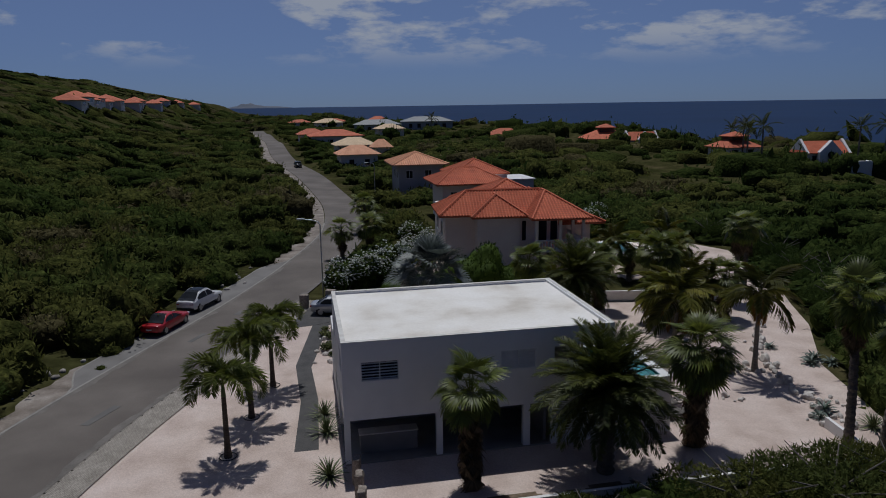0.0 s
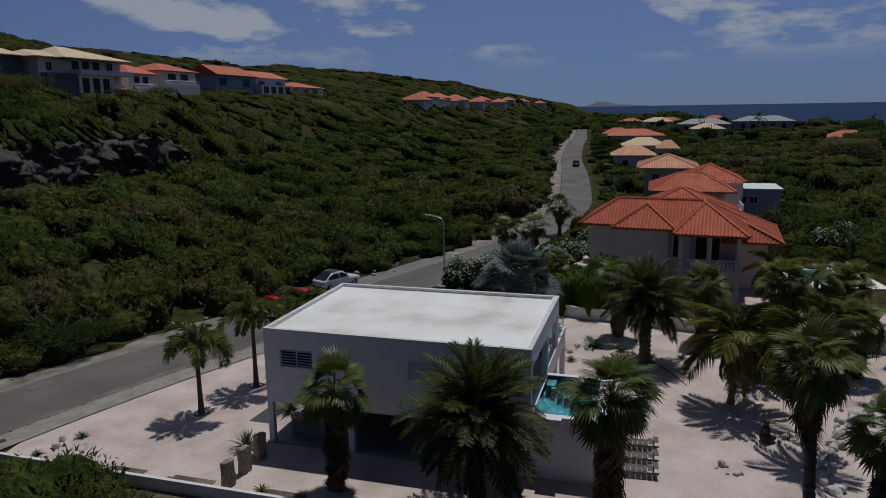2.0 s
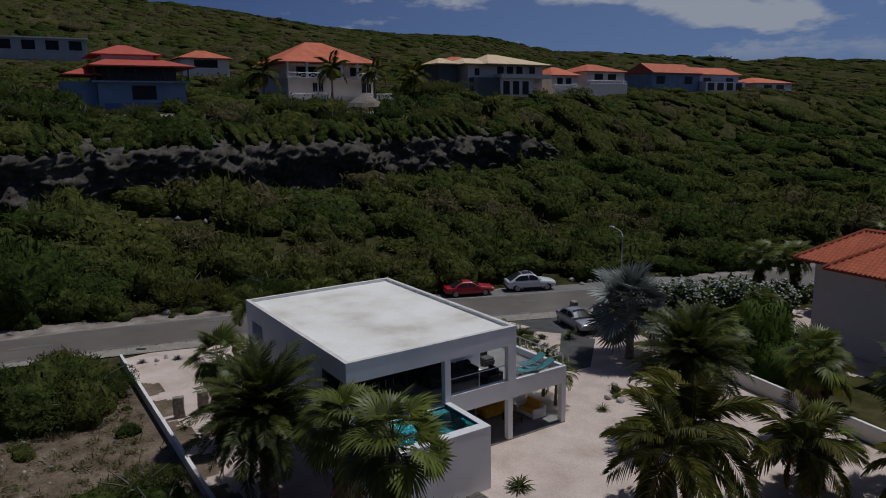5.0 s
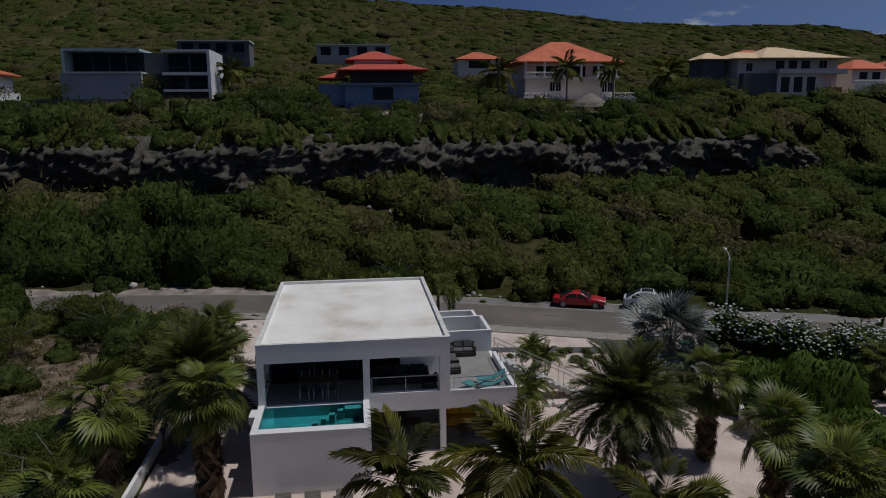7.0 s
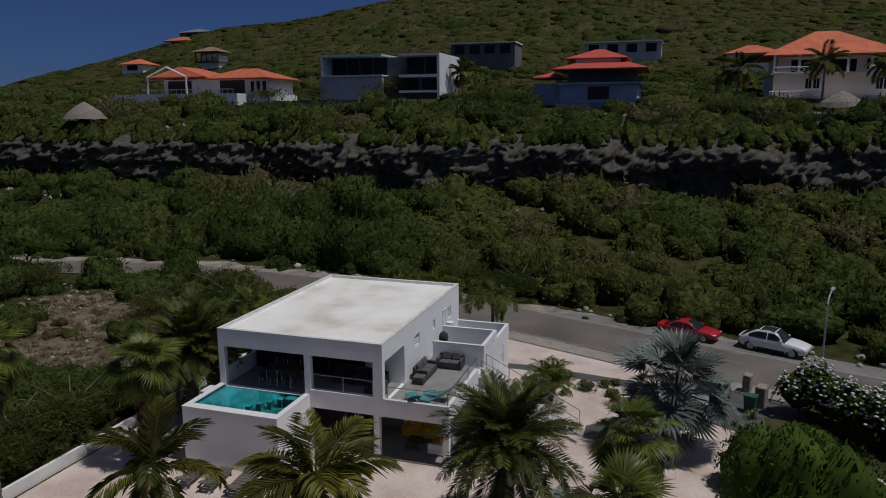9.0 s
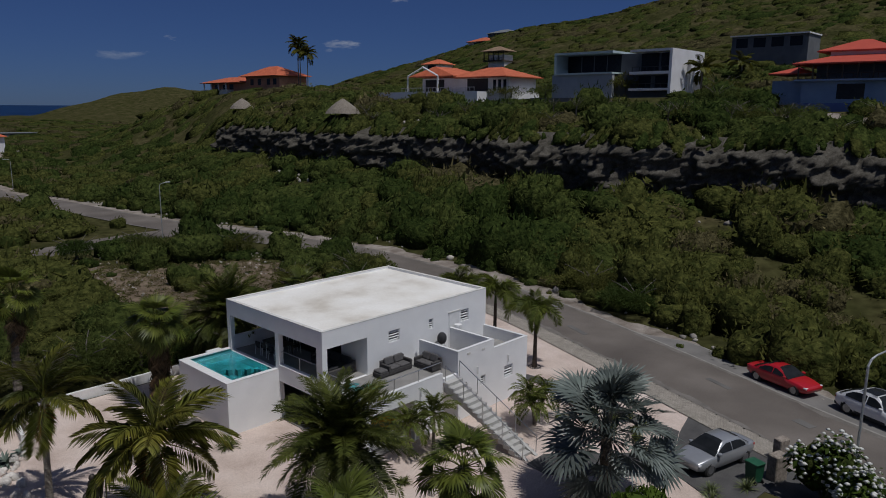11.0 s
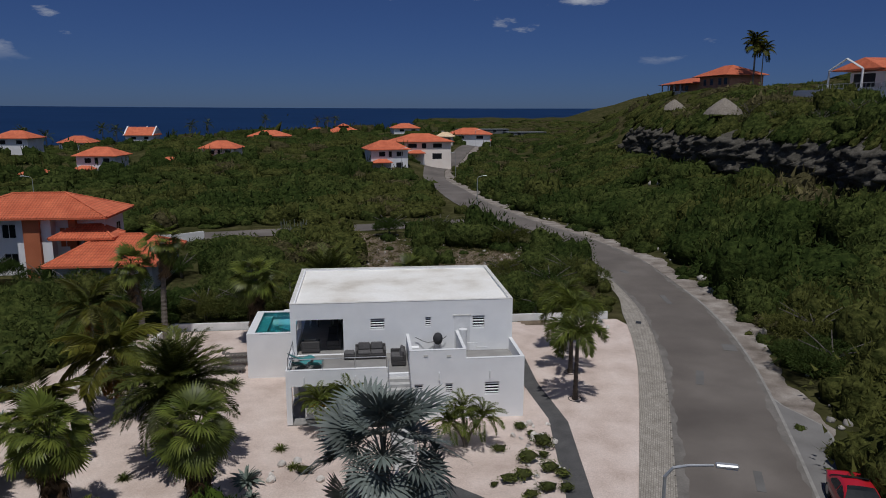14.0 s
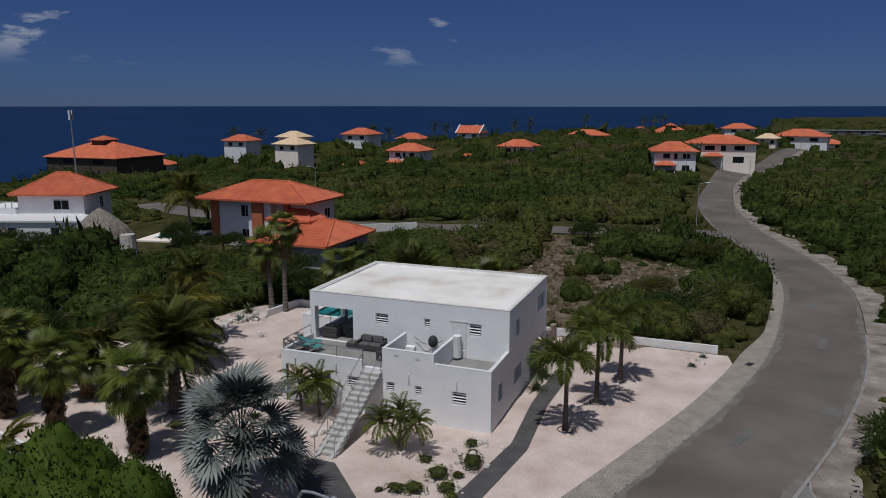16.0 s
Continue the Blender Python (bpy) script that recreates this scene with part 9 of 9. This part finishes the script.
# clipped round hedge behind the yard, and its smaller neighbours
for k, (x, y, r, t_) in enumerate(((14.3, 58.9, 2.9, 1.45), (11.5, 58.5, 2.4, 1.3), (17.3, 59.3, 2.6, 1.0), (9.4, 59.4, 2.0, 1.0), (7.2, 60.4, 1.7, 0.8))):
    shrub("clipped_hedge", x, y, r, t_ * 1.3, M_HEDGE, "dense clipped bright green hedge bush", "hedge", 90 + k, 9000, 0.034)


def oleander(x, y, r, h, seed):
    t = thing("oleander_bush", (x, y, 0), seed * 31, "oleander bush covered in white blossom", "shrub", "flowering hedge")
    V, F, S = bush_template(seed, 900, leaf=0.07, flat=0.75)
    s = np.array([r, r, h / 1.15])
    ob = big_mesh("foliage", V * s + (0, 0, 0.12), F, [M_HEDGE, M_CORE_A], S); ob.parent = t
    rg = np.random.default_rng(seed)
    top = V[: 900][V[: 900, 2] > 0.4] * s + (0, 0, 0.18)
    P = top[rg.choice(len(top), min(len(top), 260), replace=False)] + rg.normal(0, 0.03, (min(len(top), 260), 3))
    Vs, Fs = [], []
    for k, p in enumerate(P):
        q = np.array([(math.cos(a), math.sin(a), 0.35 * rg.random()) for a in np.arange(5) * 1.2566]) * rg.uniform(0.08, 0.16)
        b = len(Vs)
        Vs += [p + (0, 0, 0.10)] + [p + v for v in q] + [p - (0, 0, 0.05)]
        Fs += [(b, b + 1 + i, b + 1 + (i + 1) % 5) for i in range(5)] + [(b + 6, b + 1 + (i + 1) % 5, b + 1 + i) for i in range(5)]
    ob = big_mesh("blossom", Vs, Fs, M_FLOWER); ob.parent = t; ob["label"] = "white blossom clusters"
    for k in range(7):
        bm = bmesh.new()
        a = k * 0.9
        add_tube(bm, [(0.15 * math.cos(a), 0.15 * math.sin(a), 0), (0.5 * r * math.cos(a), 0.5 * r * math.sin(a), 0.45 * h)], 0.04, 4, 0.02)
        part("stem", bm, M_BARK, t)


for k in range(8):
    s = k / 7
    oleander(1.2 + 8.0 * s, 61.2 + 9.5 * s ** 1.15, 1.75, 3.1, 200 + k)
for k, (x, y) in enumerate(((10.5, 75), (11.5, 85), (12.5, 79), (33, 92), (38, 90), (31, 116), (36, 117), (41, 96))):
    oleander(x, y, 1.9, 2.6, 220 + k)


def tree(name, x, y, r, h, seed, leafmat, label, leaves=1500):
    """A small thorn tree: forked trunk, limbs and an uneven crown of leaf sprays."""
    z = float(height(x, y))
    t = thing(name, (x, y, z), seed * 13, label, "tree")
    rg = np.random.default_rng(seed)
    bm = bmesh.new()
    add_tube(bm, [(0, 0, -0.2), (0.1, 0.05, h * 0.25), (0.05, 0.1, h * 0.45)], 0.16, 6, 0.11)
    part("trunk", bm, M_BARK, t)
    for k in range(6):
        a = k * 1.05 + rg.uniform(-0.3, 0.3)
        bm = bmesh.new()
        add_tube(bm, [(0.05, 0.1, h * 0.38), (0.35 * r * math.cos(a), 0.35 * r * math.sin(a), h * 0.62), (0.75 * r * math.cos(a), 0.75 * r * math.sin(a), h * 0.8)], 0.07, 5, 0.02)
        part("limb", bm, M_BARK, t)
    V, F, S = spray_template(seed, leaves * 4 if leaves > 1000 else leaves * 3, 11, 0.5, 0.07, 0.14 if leaves > 1000 else 0.2, 0)
    ob = big_mesh("crown", V * (r, r, h * 0.85) + (0, 0, h * 0.16), F, leafmat); ob.parent = t
    return t


for k, (x, y, r, h) in enumerate(((-11.6, 12.6, 3.6, 3.4), (-8.6, 16.2, 3.4, 2.9), (-9.4, -7.0, 3.4, 3.6), (-1.5, -15.5, 3.0, 3.6), (5.5, -17.0, 3.2, 3.4), (-5.2, 10.5, 2.8, 2.6), (-2.5, 21.0, 2.6, 2.2), (-5.6, 22.6, 2.7, 2.0),
                                  (15.5, 21.8, 3.2, 3.0), (19.0, 21.4, 3.3, 3.2), (12.8, 22.6, 2.4, 2.3), (22.5, 22.0, 2.8, 3.0), (9.3, 22.3, 2.0, 1.9), (-21.5, 39.5, 3.2, 3.2), (-24.5, 33.0, 3.6, 3.4), (28.0, 21.5, 3.0, 3.4),
                                  (44.5, 57, 2.6, 3.2), (47, 63, 2.8, 3.4), (49, 70, 2.8, 3.2), (47.5, 77, 2.6, 3.2), (42.5, 50.5, 2.6, 3.4), (39.8, 46, 2.5, 3.2), (36.6, 40.5, 2.3, 3.0), (33.6, 35.2, 2.2, 2.8), (46, 54, 3.0, 3.6),
                                  (31.5, 14.2, 2.6, 3.0), (36, 14.0, 2.8, 3.4), (40.5, 9.5, 2.4, 3.2), (46, 8.0, 2.8, 3.6), (50.5, 8.5, 2.6, 3.4), (28.2, 6, 2.4, 2.8), (55, 6, 2.8, 3.8), (62, 14.5, 3.0, 3.4), (69, 14.8, 2.8, 3.2), (76, 14.0, 2.8, 3.4), (84, 13.5, 3.0, 3.4))):
    tree("thorn_tree", x, y, r, h, 300 + k, (M_LEAF_D if x > 27 else (M_LEAF_A, M_LEAF_D, M_LEAF_B)[k % 3]), "spreading green thorn tree in dry scrub", 1700)
rg = np.random.default_rng(77)
for k in range(46):
    y = -52 + k * 3.6 + rg.uniform(-1.5, 1.5)
    x = float(cliff_x(y)) - rg.uniform(6, 19)
    tree("hill_tree", x, y, rg.uniform(1.6, 2.9), rg.uniform(2.4, 4.2), 400 + k, (M_LEAF_B, M_LEAF_A, M_LEAF_D)[k % 3], "small umbrella-shaped tree on the cliff top", 260)
for k, (x, y, r, h) in enumerate(((-66, 31, 3, 3.4), (-67, 38, 3, 3.2), (-68, 47, 3.2, 3.4), (-66, 53, 3, 3.4), (-70, 60, 3.4, 4), (-71, 68, 3, 3.6), (-69, 86, 3, 3.4), (-73, 24, 3.4, 4.2), (-85, 2, 3.6, 5.5), (-84, -15, 4, 4.2), (-84, 20, 4, 4.4), (-90, 60, 4, 5), (-92, 102, 5, 5.4), (-95, 110, 5, 5.4), (-84, -25, 4, 4), (-97, 150, 4, 4.4))):
    tree("hill_tree", x, y, r, h, 340 + k, (M_LEAF_B, M_LEAF_A)[k % 2], "small umbrella-shaped tree on the cliff top", 700)
# more palms: next door, along the road, on the hill and by the coast
for x, y, h, s in ((3.0, 77.5, 3.2, 1.0), (6.2, 78, 3.6, 1.0), (7.0, 93.5, 3.8, 1.1), (30.5, 57.6, 3.8, 1.0), (33.0, 58.5, 3.6, 1.0), (29.2, 60.5, 3.2, 1.0), (10.5, 66.3, 2.2, 0.9)):
    fan_palm(x, y, h, s, 18, 10, label="fan palm in the neighbouring garden", hang=0.8, z=float(height(x, y)))
fan_palm(30.8, 47.4, 3.4, 1.05, 20, 20)
fan_palm(25.2, 47.6, 2.4, 0.95, 18, 12)
coco_palm(20.3, 56.8, 1.9, 0.72, 12, (0.2, 0.1), 5)
for x, y, h in ((33.6, 61.5, 4.2), (28.5, 63.5, 3.4), (25.8, 46.0, 2.6), (29.6, 48.6, 2.8), (31.5, 53.0, 2.4)):
    coco_palm(x, y, h, 0.9, 14)
for x, y, h, s in ((-123, -152, 15.0, 1.5), (-121, -148, 13.0, 1.4), (-122, -145, 12.0, 1.4), (-84, 84.5, 6.0, 1.2), (-84, 75.5, 6.0, 1.2), (-86, 63, 4.5, 1.4), (-95, 100, 4.5, 1.5), (-90, 14, 5, 1.2), (-150, -2, 4, 1.3), (46, -8, 4, 1.3), (58, 0, 6, 1.4)):
    t = thing("hill_palm", (x, y, float(height(x, y))), 0, "tall palm beside a distant house", "palm tree")
    trunk(t, h, 0.2, 0.13, rough=0.03, material=M_TRUNKR)
    crown(t, "frond", COCO, 13, (0, 0, h), 70, -30, s)
rg = np.random.default_rng(8)
for x, y in ((185, -195), (188, -180), (180, -170), (150, -240), (146, -228), (140, -236), (95, -300), (88, -305), (120, -262), (124, -256), (30, -385), (25, -392), (36, -380), (62, -330), (128, 190), (124, 182), (134, 205), (120, 176), (128, 145), (106, 150), (140, 150), (150, 140), (138, 130), (60, 330)):
    t = thing("coast_palm", (x, y, float(height(x, y)) - 0.2), 0, "dark palm near the coast", "palm tree")
    h = rg.uniform(8, 12)
    trunk(t, h, 0.24, 0.16, rough=0.02, material=M_TRUNKR, rings=6)
    crown(t, "frond", DATE, 12, (0, 0, h), 70, -35, 1.2)
